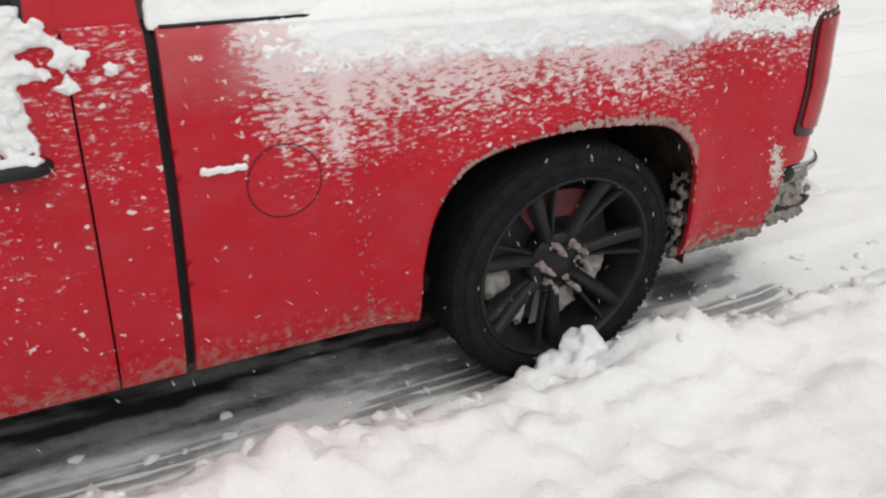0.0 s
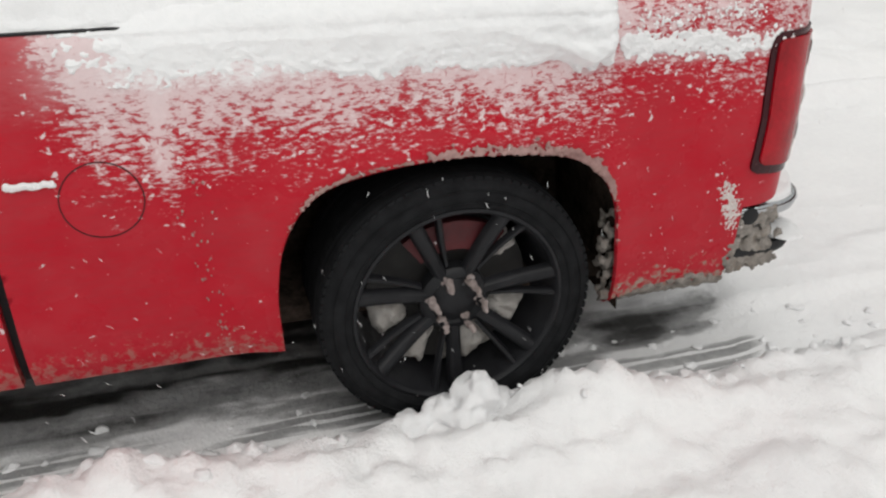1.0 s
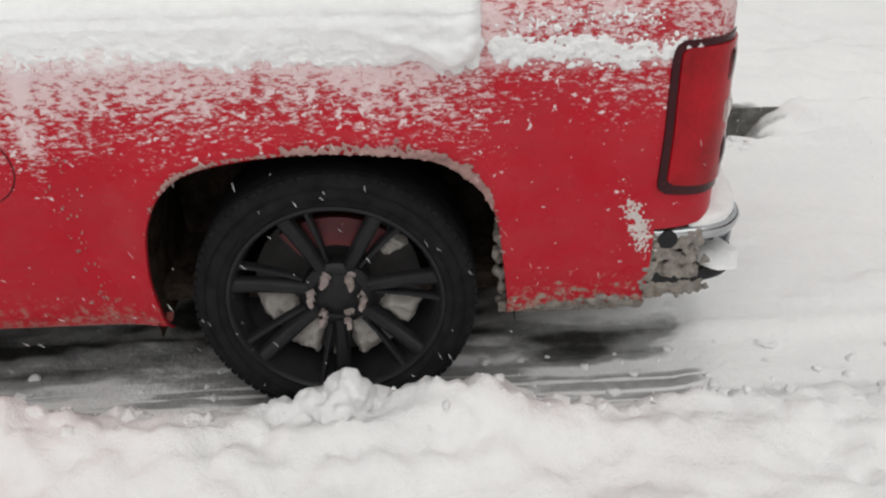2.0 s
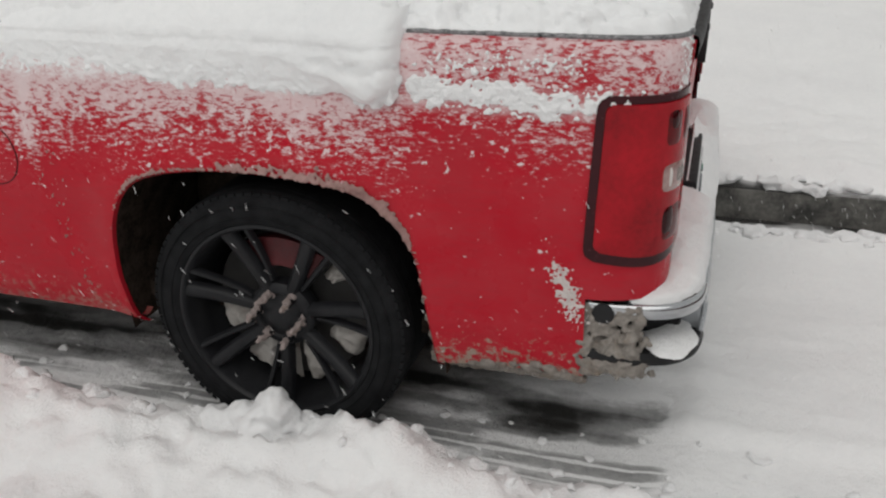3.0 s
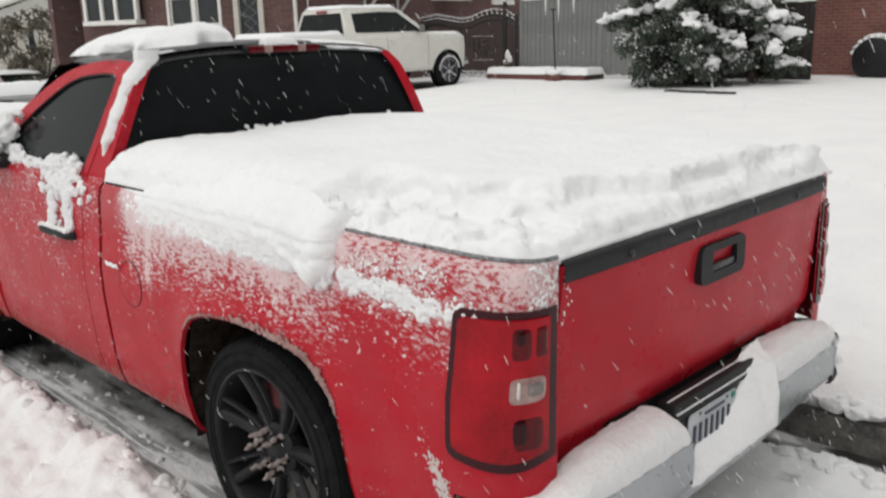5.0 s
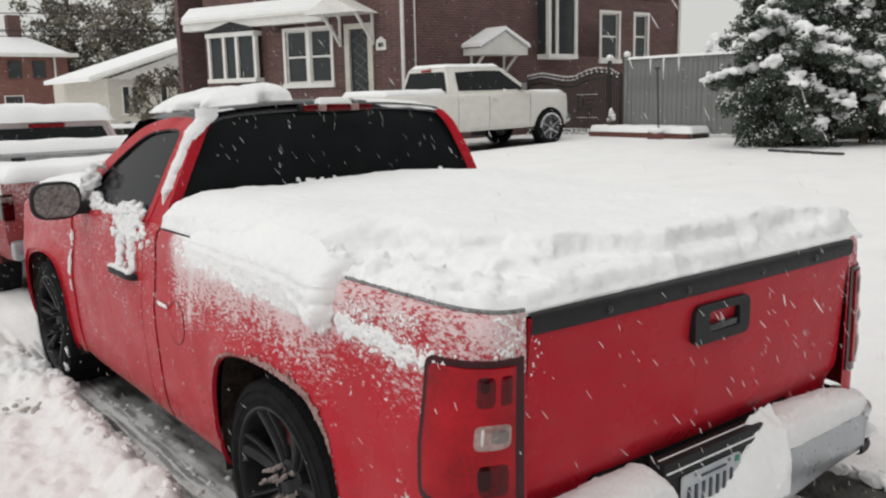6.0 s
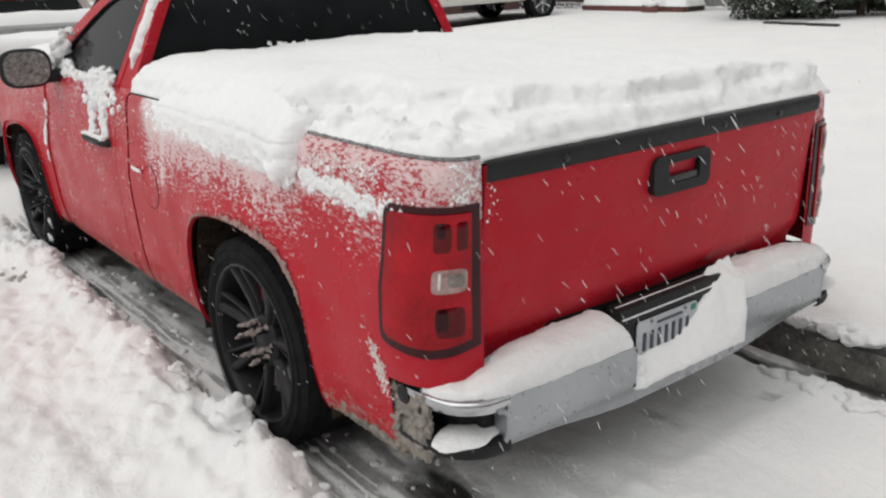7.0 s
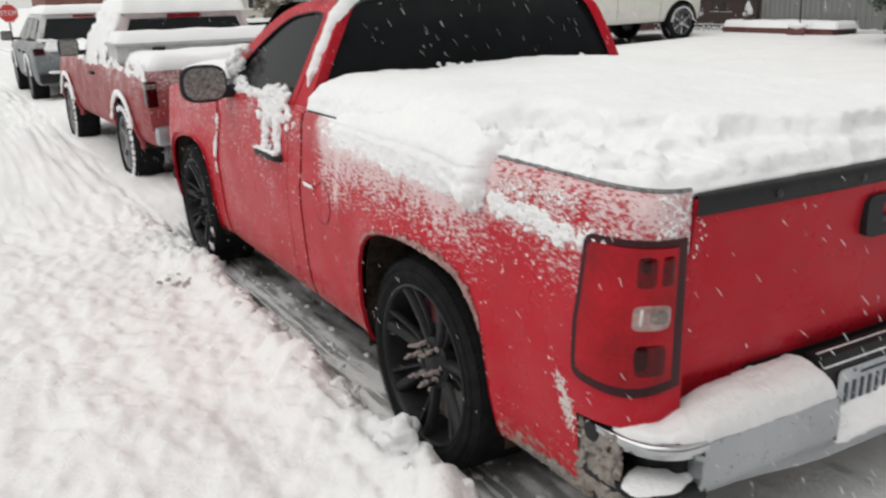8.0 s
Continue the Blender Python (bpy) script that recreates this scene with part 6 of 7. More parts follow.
    hl = part("high_brake_lamp", moved(box(-0.17, 0.17, ct - 0.05, ct + 0.02, top - 0.075, top - 0.035, 0.01), T), M_LAMP_RED, car)
    bz = P["bumper_z"]
    bu = part("rear_bumper", moved(box(-hw * 0.95, hw * 0.95, y0 - 0.16, y0 - 0.02, bz, bz + 0.16, 0.04), T), P["bumper"], car)
    part("front_bumper", moved(box(-hw * 0.90, hw * 0.90, y1 - 0.02, y1 + 0.14, bz, bz + 0.20, 0.05), T), P["bumper"], car)
    if P["bed"]:
        part("bed_cover", moved(box(-hw * 0.90, hw * 0.90, y0 + 0.02, cr - 0.03, belt - 0.07, belt - 0.005, 0.01), T), M_BLACK, car)
        part("tailgate_handle", moved(box(-0.12, 0.12, y0 - 0.055, y0 - 0.03, belt - 0.22, belt - 0.14, 0.015), T), M_BLACK, car)
    return car, gx


# older red pickup ahead, with a raised stance
T2 = pose(0.0, 6.08, 0.0, 0, 0, 1.6)
P2 = dict(half=0.87, belt=1.10, sill=0.46, tyre=0.385, wheelbase=3.02, rear=0.92, front=0.85, paint=M_RED_DULL, bonnet_from=2.2, bonnet_drop=0.10,
          roof=1.58, cab_back=0.66, cab_top_back=0.76, screen=(2.12, 1.62), windows=[[(0.80, 1.14), (0.86, 1.47), (1.10, 1.505), (1.12, 1.14)], [(1.18, 1.14), (1.16, 1.505), (1.58, 1.50), (1.98, 1.14)]],
          gaps=(0.74, 1.15, 2.20), handles=(1.32,), handle=M_BLACK, mirror=M_BLACK, lamp=(0.11, 0.80, 1.02), reverse=M_LAMP_BULB, glass=M_TINT, rim=M_STEEL, bumper=M_SILVER, bumper_z=0.48, bed=True, flare=M_RED_DULL, lens=M_LAMP_DARK)
vehicle("pickup_truck", T2, "older dull red pickup with flared arches under deep snow", "pickup truck", P2)
for nm, a, lb in (("cab_snow", (-0.66, 0.66, 0.66, 1.72, 1.565, 0.17), "thick snow cap on the red pickup's cab"), ("cover_snow", (-0.80, 0.80, -0.84, 0.66, 1.10, 0.13), "deep snow lying on the red pickup's bed"), ("hood_snow", (-0.78, 0.78, 2.0, 3.80, 1.08, 0.14), "smooth snow on the red pickup's bonnet")):
    lay_snow(nm, moved(snow_cap(*a, 1.5, 0.16, 0.05, 0.06), T2), lb, M_SNOW_SOFT)
lay_snow("toolbox_snow", moved(snow_cap(-0.84, 0.84, 0.05, 0.56, 1.30, 0.10, 2.5, 0.10, 0.02, 0.05), T2), "long bolster of snow on the bed toolbox", M_SNOW_SOFT)
tb = thing("truck_toolbox", (0.12, 6.5, 1.105), "aluminium toolbox across the red pickup's bed under snow", "toolbox")
part("chest", moved(box(-0.84, 0.84, 0.10, 0.52, 1.10, 1.27, 0.02), T2), M_ALUMINIUM, tb)
part("lid", moved(box(-0.86, 0.86, 0.07, 0.54, 1.265, 1.30, 0.012), T2), M_ALUMINIUM, tb)
for x in (-0.45, 0.45):
    part("latch", moved(box(x - 0.06, x + 0.06, 0.085, 0.10, 1.16, 1.25, 0.006), T2), M_BLACK, tb)
rnd = random.Random(2)
side = []
for i in range(150):
    y = rnd.uniform(-0.9, 2.3)
    z = 1.05 + rnd.gauss(0, 0.05)
    s = rnd.uniform(0.02, 0.045)
    side.append(lump((-0.835, y, z), (s * 0.5, s * 2.2, s), i * 0.3, 2, 0.4))
for i in range(90):
    y, z = rnd.uniform(0.78, 1.85), rnd.uniform(1.10, 1.58)
    if y < 2.0 - (z - 1.1) * 0.8:
        side.append(lump((-0.87 * float(np.interp(z, [1.10, 1.51, 1.58], [0.93, 0.74, 0.66])) - 0.01, y, z), (0.035, 0.11, 0.09), i * 0.7, 2, 0.4))
for y, w in ((0.0, 0.45), (3.02, 0.42)):
    for a in np.linspace(0.45, 2.7, 22):
        side.append(lump((-0.895, y + (0.47) * math.cos(a), 0.385 + 0.475 * math.sin(a)), (0.028, 0.055, 0.05), a * 3, 1, 0.4))
lay_soft("flank_snow", moved(join(*side), T2), 0.022, 7, "snow stuck along the red pickup's flank and arches")
lay_snow("tyre_snow", moved(join(*[lump((-0.885, y + 0.33 * math.cos(a), 0.385 + 0.33 * math.sin(a)), (0.022, 0.034, 0.032), a, 1, 0.4) for y in (0.0, 3.02) for a in np.linspace(1.2, 4.4, 18)]), T2), "snow caught on the red pickup's tyres")

# dark sport utility further along
T3 = pose(0.02, 14.55, -0.02)
P3 = dict(half=0.93, belt=1.00, sill=0.36, tyre=0.37, wheelbase=2.80, rear=0.95, front=0.92, paint=M_GREY_PAINT, bonnet_from=2.3, bonnet_drop=0.08,
          roof=1.53, cab_back=-0.90, cab_top_back=-0.55, screen=(2.45, 1.65), windows=[[(-0.62, 1.09), (-0.40, 1.42), (0.25, 1.45), (0.25, 1.06)], [(0.32, 1.06), (0.32, 1.45), (1.10, 1.45), (1.10, 1.05)], [(1.17, 1.05), (1.17, 1.45), (1.60, 1.44), (2.20, 1.05)]],
          gaps=(0.28, 1.13, 2.25), handles=(0.50, 1.35), handle=M_BLACK, mirror=M_BLACK, lamp=(0.20, 0.86, 0.97), reverse=M_LAMP_DARK, glass=M_TINT, rim=M_STEEL, bumper=M_BLACK, bumper_z=0.40, bed=False, lens=M_LAMP_DARK)
vehicle("sport_utility_car", T3, "dark grey sport utility car parked under snow", "car", P3)
lay_snow("car_roof_snow", moved(snow_cap(-0.66, 0.66, -0.66, 1.75, 1.525, 0.13, 4.5, 0.16, 0.04, 0.08), T3), "thick snow on the grey car's roof", M_SNOW_SOFT)
lay_snow("car_hood_snow", moved(snow_cap(-0.82, 0.82, 2.2, 3.68, 0.97, 0.14, 5.5, 0.16, 0.04, 0.08), T3), "smooth snow on the grey car's bonnet", M_SNOW_SOFT)
lay_soft("car_tail_snow", moved(join(*[lump((random.Random(i + 9).uniform(-0.75, 0.75), -0.82 + 0.04 * math.sin(i), 1.03 + 0.06 * random.Random(i).random()), (0.11, 0.04, 0.045), i * 0.6, 2, 0.4) for i in range(40)], *[lump((random.Random(i).uniform(-0.85, 0.85), -0.985 + 0.02 * math.sin(i), 0.99 + 0.05 * math.sin(i * 1.7)), (0.10, 0.035, 0.035), i * 0.5, 2, 0.4) for i in range(30)], *[lump((random.Random(i).uniform(-0.8, 0.8), -1.06, 0.58), (0.12, 0.06, 0.035), i * 0.5, 2, 0.4) for i in range(16)], *[lump((-0.95, y + 0.45 * math.cos(a), 0.37 + 0.46 * math.sin(a)), (0.03, 0.06, 0.05), a, 1, 0.4) for y in (0.0, 2.80) for a in np.linspace(0.4, 2.8, 16)]), T3), 0.025, 3, "snow plastered on the grey car's tail")

# white crew-cab pickup on the drive
T4 = Matrix.Translation((8.90, 13.22, 0.455)) @ Matrix.Rotation(radians(-90), 4, "Z") @ Matrix.Rotation(radians(0.9), 4, "X")
P4 = dict(half=1.0, belt=1.30, sill=0.46, tyre=0.42, wheelbase=3.60, rear=1.10, front=0.66, paint=M_WHITE_PAINT, bonnet_from=2.9, bonnet_drop=0.10,
          roof=1.87, cab_back=0.62, cab_top_back=0.72, screen=(3.05, 2.28), windows=[[(0.88, 1.36), (0.92, 1.76), (1.68, 1.79), (1.70, 1.35)], [(1.705, 1.35), (1.685, 1.79), (2.22, 1.78), (2.82, 1.35)]],
          gaps=(0.80, 1.70, 2.95), handles=(0.98, 1.86), handle=M_WHITE_PAINT, mirror=M_BLACK, lamp=(0.16, 0.85, 1.25), glass=M_TINT, rim=M_CHROME, bumper=M_CHROME, bumper_z=0.52, bed=True)
vehicle("pickup_truck", T4, "white crew-cab pickup with chrome wheels parked on a drive", "pickup truck", P4)
lay_snow("white_cab_snow", moved(snow_cap(-0.62, 0.62, 0.72, 2.30, 1.875, 0.07, 6.5, 0.12, 0.04, 0.08), T4), "thin snow on the white pickup's roof", M_SNOW_SOFT)
lay_snow("white_bed_snow", moved(snow_cap(-0.88, 0.88, -1.05, 0.58, 1.295, 0.12, 7.5, 0.12, 0.04, 0.08), T4), "snow on the white pickup's bed cover", M_SNOW_SOFT)
lay_snow("white_hood_snow", moved(snow_cap(-0.84, 0.84, 2.95, 4.20, 1.25, 0.06, 8.5, 0.12, 0.04, 0.08), T4), "snow on the white pickup's bonnet", M_SNOW_SOFT)
lay_snow("white_wheel_snow", moved(join(*[lump((1.02, y + 0.33 * math.cos(a), 0.42 + 0.33 * math.sin(a)), (0.02, 0.030, 0.026), a * 2, 1, 0.4) for y in (0.0, 3.60) for a in np.linspace(0.2, 3.0, 16)], *[lump((1.0 - 0.2 * abs(math.sin(i)), 2.15 + 0.06 * i, 1.33 + 0.05 * abs(math.sin(i * 2))), (0.03, 0.05, 0.04), i * 0.4, 1, 0.4) for i in range(3)]), T4), "snow on the white pickup's wheels and mirror")

# ---- houses, fence and plants across the yard ----
WALL_O, WALL_A = Vector((11.0, 16.1)), radians(20)
WALL_D = Vector((-math.sin(WALL_A), math.cos(WALL_A)))
WALL_N = Vector((-math.cos(WALL_A), -math.sin(WALL_A)))


def front(s, z, out=0.0):
    """A place on the brown house's front wall: s metres from its corner, out towards the street."""
    p = WALL_O + WALL_D * s + WALL_N * out
    return (p.x, p.y, z)


def flank(s, z, out=0.0):
    """A place on the brown house's wall along the drive."""
    return (11.0 + s, 16.1 - out, z)


def slab(at, s0, s1, z0, z1, o0, o1):
    """A block on a wall, between s0 and s1 along it, z0 and z1 up it, o0 and o1 out of it."""
    V = [at(s, z, o) for o in (o0, o1) for z in (z0, z1) for s in (s0, s1)]
    return V, [(0, 2, 3, 1), (4, 5, 7, 6), (0, 1, 5, 4), (2, 6, 7, 3), (0, 4, 6, 2), (1, 3, 7, 5)]


def wall_with_holes(at, s0, s1, z0, z1, holes, thick=0.30):
    """A thick wall with openings that go through it."""
    ss = sorted({s0, s1, *[h[0] for h in holes], *[h[1] for h in holes]})
    zs = sorted({z0, z1, *[h[2] for h in holes], *[h[3] for h in holes]})
    bits = []
    for a, b in zip(ss, ss[1:]):
        for c, d in zip(zs, zs[1:]):
            if not any(h[0] - 1e-6 <= a and b <= h[1] + 1e-6 and h[2] - 1e-6 <= c and d <= h[3] + 1e-6 for h in holes):
                bits.append(slab(at, a, b, c, d, -thick, 0.0))
    return join(*bits)


def sash_window(at, s0, s1, z0, z1, parent, lights=1, trim=0.09, blind=True):
    """A white window in its opening: casing, sill, sashes, panes and a half-drawn blind."""
    w = part("window", join(slab(at, s0 - trim, s0, z0, z1 + trim, -0.12, 0.03), slab(at, s1, s1 + trim, z0, z1 + trim, -0.12, 0.03), slab(at, s0, s1, z1, z1 + trim, -0.12, 0.03)), M_TRIM, parent, "white-framed sash window")
    part("sill", slab(at, s0 - trim - 0.03, s1 + trim + 0.03, z0 - 0.13, z0, -0.12, 0.07), M_TRIM, w)
    n = lights
    for i in range(n):
        a, b = s0 + (s1 - s0) * i / n, s0 + (s1 - s0) * (i + 1) / n
        if i:
            part("mullion", slab(at, a - 0.07, a + 0.07, z0, z1, -0.10, 0.02), M_TRIM, w)
            a += 0.07
        if i < n - 1:
            b -= 0.07
        m = (z0 + z1) / 2
        part("sash", join(slab(at, a, b, m - 0.025, m + 0.025, -0.09, -0.03), slab(at, a, a + 0.04, z0, z1, -0.09, -0.03), slab(at, b - 0.04, b, z0, z1, -0.09, -0.03), slab(at, a + 0.04, b - 0.04, z0, z0 + 0.05, -0.09, -0.03), slab(at, a + 0.04, b - 0.04, z1 - 0.04, z1, -0.09, -0.03)), M_TRIM, w)
        part("pane", slab(at, a + 0.03, b - 0.03, z0 + 0.03, m, -0.075, -0.065), M_WINDOW, w)
        part("pane", slab(at, a + 0.03, b - 0.03, m, z1 - 0.03, -0.075, -0.065), M_WINDOW, w)
    return w


house = thing("house", front(3.5, 0.5), "dark brown brick house with white trim and snow on its eaves", "house")
BASE, TOP = -0.3, 6.4
F_HOLES = [(1.10, 1.80, 1.5, 3.58), (2.42, 4.06, 2.16, 3.60), (5.0, 6.85, 2.36, 3.55)]
S_HOLES = [(4.85, 5.95, 2.85, 4.6), (7.55, 8.35, 2.75, 4.15), (9.15, 9.75, 2.80, 4.15), (2.25, 3.1, 0.6, 2.62)]
part("front_wall", wall_with_holes(front, 0.0, 7.3, BASE, TOP, F_HOLES), M_BRICK, house, weld=0.002)
part("side_wall", wall_with_holes(flank, 0.0, 11.4, BASE, TOP, S_HOLES), M_BRICK, house, weld=0.002)
part("end_wall", join(slab(lambda s, z, o: (22.4 - o, 16.1 + s, z), 0.3, 9.0, BASE, TOP, 0.0, 0.3)), M_BRICK, house)
part("back_wall", slab(lambda s, z, o: (WALL_O.x + WALL_D.x * 7.3 + s, 16.1 + WALL_D.y * 7.3 + 2.0 + o, z), 0.0, 13.0, BASE, TOP, 0.0, 0.3), M_BRICK, house)
# solid black block put in for the darkness of the rooms
part("unlit_room_block", box(12.2, 22.0, 16.8, 24.5, BASE, TOP - 0.2, 0.05), M_BLACK, house)
part("roof", ([(8.0, 24.8, 6.35), (10.6, 15.6, 6.35), (23.0, 15.6, 6.35), (23.0, 26.0, 6.35), (13.5, 20.5, 8.9), (19.5, 20.5, 8.9)], [(0, 1, 4), (1, 2, 5, 4), (2, 3, 5), (3, 0, 4, 5), (0, 3, 2, 1)]), M_SNOW_SOFT, house, "snow-covered hipped roof")
sash_window(front, 2.42, 4.06, 2.16, 3.60, house, 2)
door = part("door", slab(front, 1.14, 1.76, 1.5, 3.54, -0.10, -0.05), M_WINDOW, house, "glazed front door with leaded diamond panes")
part("door_frame", join(slab(front, 0.98, 1.14, 1.4, 3.68, -0.12, 0.04), slab(front, 1.76, 1.92, 1.4, 3.68, -0.12, 0.04), slab(front, 1.14, 1.76, 3.54, 3.68, -0.12, 0.04)), M_SIDING, house)
for i in range(7):
    z = 1.62 + 0.27 * i
    part("lattice", join(tube([front(1.25, z, -0.04), front(1.45, z + 0.14, -0.04), front(1.65, z, -0.04)], 0.010, 5), tube([front(1.25, z + 0.27, -0.04), front(1.45, z + 0.14, -0.04), front(1.65, z + 0.27, -0.04)], 0.010, 5)), M_STEEL, door)
part("porch_floor", slab(front, 0.5, 2.4, -0.3, 1.42, 0.0, 1.2), M_CONCRETE, house)
hood = part("door_hood", join(([front(0.75, 3.90, 0.9), front(2.60, 3.90, 0.9), front(1.68, 4.35, 0.9), front(0.75, 3.90, 0.0), front(2.60, 3.90, 0.0), front(1.68, 4.35, 0.0)], [(0, 1, 2), (3, 5, 4), (0, 3, 4, 1), (0, 2, 5, 3), (1, 4, 5, 2)])), M_TRIM, house, "white gabled door hood")
for s in (0.95, 2.05):
    part("hood_bracket", join(tube([front(s, 3.15, 0.03), front(s, 3.88, 0.75)], 0.045, 6), tube([front(s, 3.10, 0.04), front(s, 3.90, 0.04)], 0.045, 6)), M_TRIM, hood)
plaque = part("wall_plaque", prism([(0.55, 2.95), (0.86, 2.95), (0.86, 3.20), (0.705, 3.30), (0.55, 3.20)], lambda a, b, d: front(a, b, 0.03 - d), 0.03), M_TRIM, house, "white wall plaque")
part("plaque_bar", slab(front, 0.62, 0.79, 3.03, 3.14, 0.03, 0.036), M_IRON, plaque)
part("downspout", tube([front(-0.02, TOP, 0.06), front(-0.02, BASE, 0.06)], 0.05, 8), M_TRIM, house)
part("downspout", tube([flank(11.35, TOP, 0.06), flank(11.35, BASE, 0.06)], 0.05, 8), M_TRIM, house)
part("wall_pipe", tube([flank(0.35, TOP, 0.04), flank(0.35, 2.0, 0.04)], 0.022, 6), M_TRIM, house)
eave = part("eave", join(slab(front, 2.45, 7.9, 3.80, 4.02, 0.0, 0.30), slab(front, 2.45, 7.9, 4.02, 4.10, 0.0, 0.38)), M_TRIM, house, "white boxed eave")
part("eave_snow", join(slab(front, 2.5, 7.9, 4.10, 4.20, 0.0, 0.34), ([front(2.5, 4.20, 0.34), front(7.9, 4.20, 0.34), front(7.9, 4.50, 0.0), front(2.5, 4.50, 0.0)], [(0, 1, 2, 3)])), M_SNOW_SOFT, eave)
# bay window
bay = part("bay_window", slab(front, 4.95, 6.92, 2.24, 2.36, 0.0, 0.36), M_TRIM, house, "white three-light bay window")
part("head", slab(front, 4.95, 6.92, 3.55, 3.68, 0.0, 0.36), M_TRIM, bay)
for s in (4.98, 5.70, 6.22, 6.84):
    part("bay_post", slab(front, s - 0.05, s + 0.05, 2.36, 3.55, 0.20, 0.32), M_TRIM, bay)
for a, b in ((5.03, 5.65), (5.75, 6.17), (6.27, 6.79)):
    part("pane", slab(front, a, b, 2.36, 3.55, 0.24, 0.25), M_WINDOW, bay)
part("bay_roof", ([front(4.90, 3.70, 0.40), front(6.98, 3.70, 0.40), front(6.6, 4.02, 0.0), front(5.3, 4.02, 0.0), front(5.9, 3.98, 0.30)], [(0, 1, 4), (1, 2, 4), (2, 3, 4), (3, 0, 4)]), M_BLACK, house, "dark hooded roof over the bay")
# side door canopy, box window and windows along the drive
can = part("side_canopy", ([flank(2.0, 2.98, 0.75), flank(3.7, 2.98, 0.75), flank(2.85, 3.42, 0.75), flank(2.0, 2.98, 0.0), flank(3.7, 2.98, 0.0), flank(2.85, 3.42, 0.0), flank(2.0, 2.80, 0.75), flank(3.7, 2.80, 0.75), flank(2.0, 2.80, 0.0), flank(3.7, 2.80, 0.0)], [(0, 1, 2), (0, 2, 5, 3), (1, 4, 5, 2), (0, 6, 7, 1), (0, 3, 8, 6), (1, 7, 9, 4), (6, 8, 9, 7)]), M_TRIM, house, "small white gabled canopy over a side door")
part("canopy_snow", ([flank(1.94, 3.0, 0.82), flank(2.85, 3.46, 0.82), flank(3.76, 3.0, 0.82), flank(1.94, 3.0, 0.0), flank(2.85, 3.46, 0.0), flank(3.76, 3.0, 0.0), flank(1.94, 3.10, 0.80), flank(2.85, 3.56, 0.80), flank(3.76, 3.10, 0.80), flank(1.94, 3.10, 0.0), flank(2.85, 3.56, 0.0), flank(3.76, 3.10, 0.0)], [(6, 7, 10, 9), (7, 8, 11, 10), (0, 1, 7, 6), (1, 2, 8, 7), (0, 6, 9, 3), (2, 5, 11, 8), (0, 3, 4, 1), (1, 4, 5, 2)]), M_SNOW_SOFT, can)
for s in (2.25, 3.45):
    part("canopy_bracket", join(tube([flank(s, 2.30, 0.03), flank(s, 2.82, 0.60)], 0.04, 6), tube([flank(s, 2.25, 0.04), flank(s, 2.82, 0.04)], 0.04, 6)), M_TRIM, can)
part("side_door", slab(flank, 2.27, 3.08, 0.6, 2.60, -0.12, -0.06), M_BLACK, house, "dark side door")
bx = part("box_window", join(slab(flank, 4.80, 6.00, 2.72, 2.86, 0.0, 0.50), slab(flank, 4.80, 6.00, 4.50, 4.62, 0.0, 0.50), slab(flank, 4.80, 4.90, 2.86, 4.50, 0.36, 0.48), slab(flank, 5.9, 6.0, 2.86, 4.50, 0.36, 0.48), slab(flank, 5.12, 5.20, 2.86, 4.50, 0.36, 0.48)), M_TRIM, house, "white projecting box window")
part("pane", slab(flank, 4.90, 5.9, 2.86, 4.5, 0.41, 0.42), M_WINDOW, bx)
part("pane", slab(lambda s, z, o: (15.81 + o, 16.1 - s, z), 0.0, 0.38, 2.86, 4.5, 0.0, 0.01), M_WINDOW, bx)
sash_window(flank, 7.55, 8.35, 2.75, 4.15, house, 1)
sash_window(flank, 9.15, 9.75, 2.80, 4.15, house, 1)

# red brick house on the other side of the evergreen
house2 = thing("house", (17.5, 3.0, 0.6), "red brick house front with a stone window sill", "house")
fr2 = lambda s, z, o=0.0: (17.5 - o, 5.86 - s, z)
part("front_wall", wall_with_holes(fr2, 0.0, 10.0, 0.0, 6.2, [(0.95, 2.6, 2.62, 4.1)]), M_BRICK_RED, house2, weld=0.002)
part("side_wall", slab(lambda s, z, o: (17.8 + s, 5.86 - o, z), 0.0, 9.0, 0.0, 6.2, 0.0, 0.3), M_BRICK_RED, house2)
part("end_wall", slab(lambda s, z, o: (17.8 + s, -4.14 + o, z), 0.0, 9.0, 0.0, 6.2, 0.0, 0.3), M_BRICK_RED, house2)
# another black block, its colour standing for unlit rooms
part("unlit_room_block", box(18.4, 26.5, -3.7, 5.3, 0.0, 6.1, 0.05), M_BLACK, house2)
part("roof", ([(17.0, 6.3, 6.2), (27.2, 6.3, 6.2), (27.2, -4.6, 6.2), (17.0, -4.6, 6.2), (22.0, 3.0, 8.8), (22.0, -1.0, 8.8)], [(0, 1, 4), (1, 2, 5, 4), (2, 3, 5), (3, 0, 4, 5), (0, 3, 2, 1)]), M_SNOW_SOFT, house2, "snow-covered hipped roof")
sash_window(fr2, 0.95, 2.6, 2.62, 4.1, house2, 2)
part("stone_sill", slab(fr2, 0.72, 2.8, 2.40, 2.49, -0.1, 0.10), M_CONCRETE, house2)

# round dark planter under a cap of snow by the red house
pl = thing("garden_drum", (17.1, 4.15, 0.62), "dark round garden drum under a cap of snow", "garden drum")
part("drum", moved(lathe([(-0.30, 0.0), (-0.30, 0.40), (-0.27, 0.44), (0.27, 0.44), (0.30, 0.40), (0.30, 0.0)], 28), Matrix.Translation((17.05, 4.15, 1.02))), M_BLACK, pl)
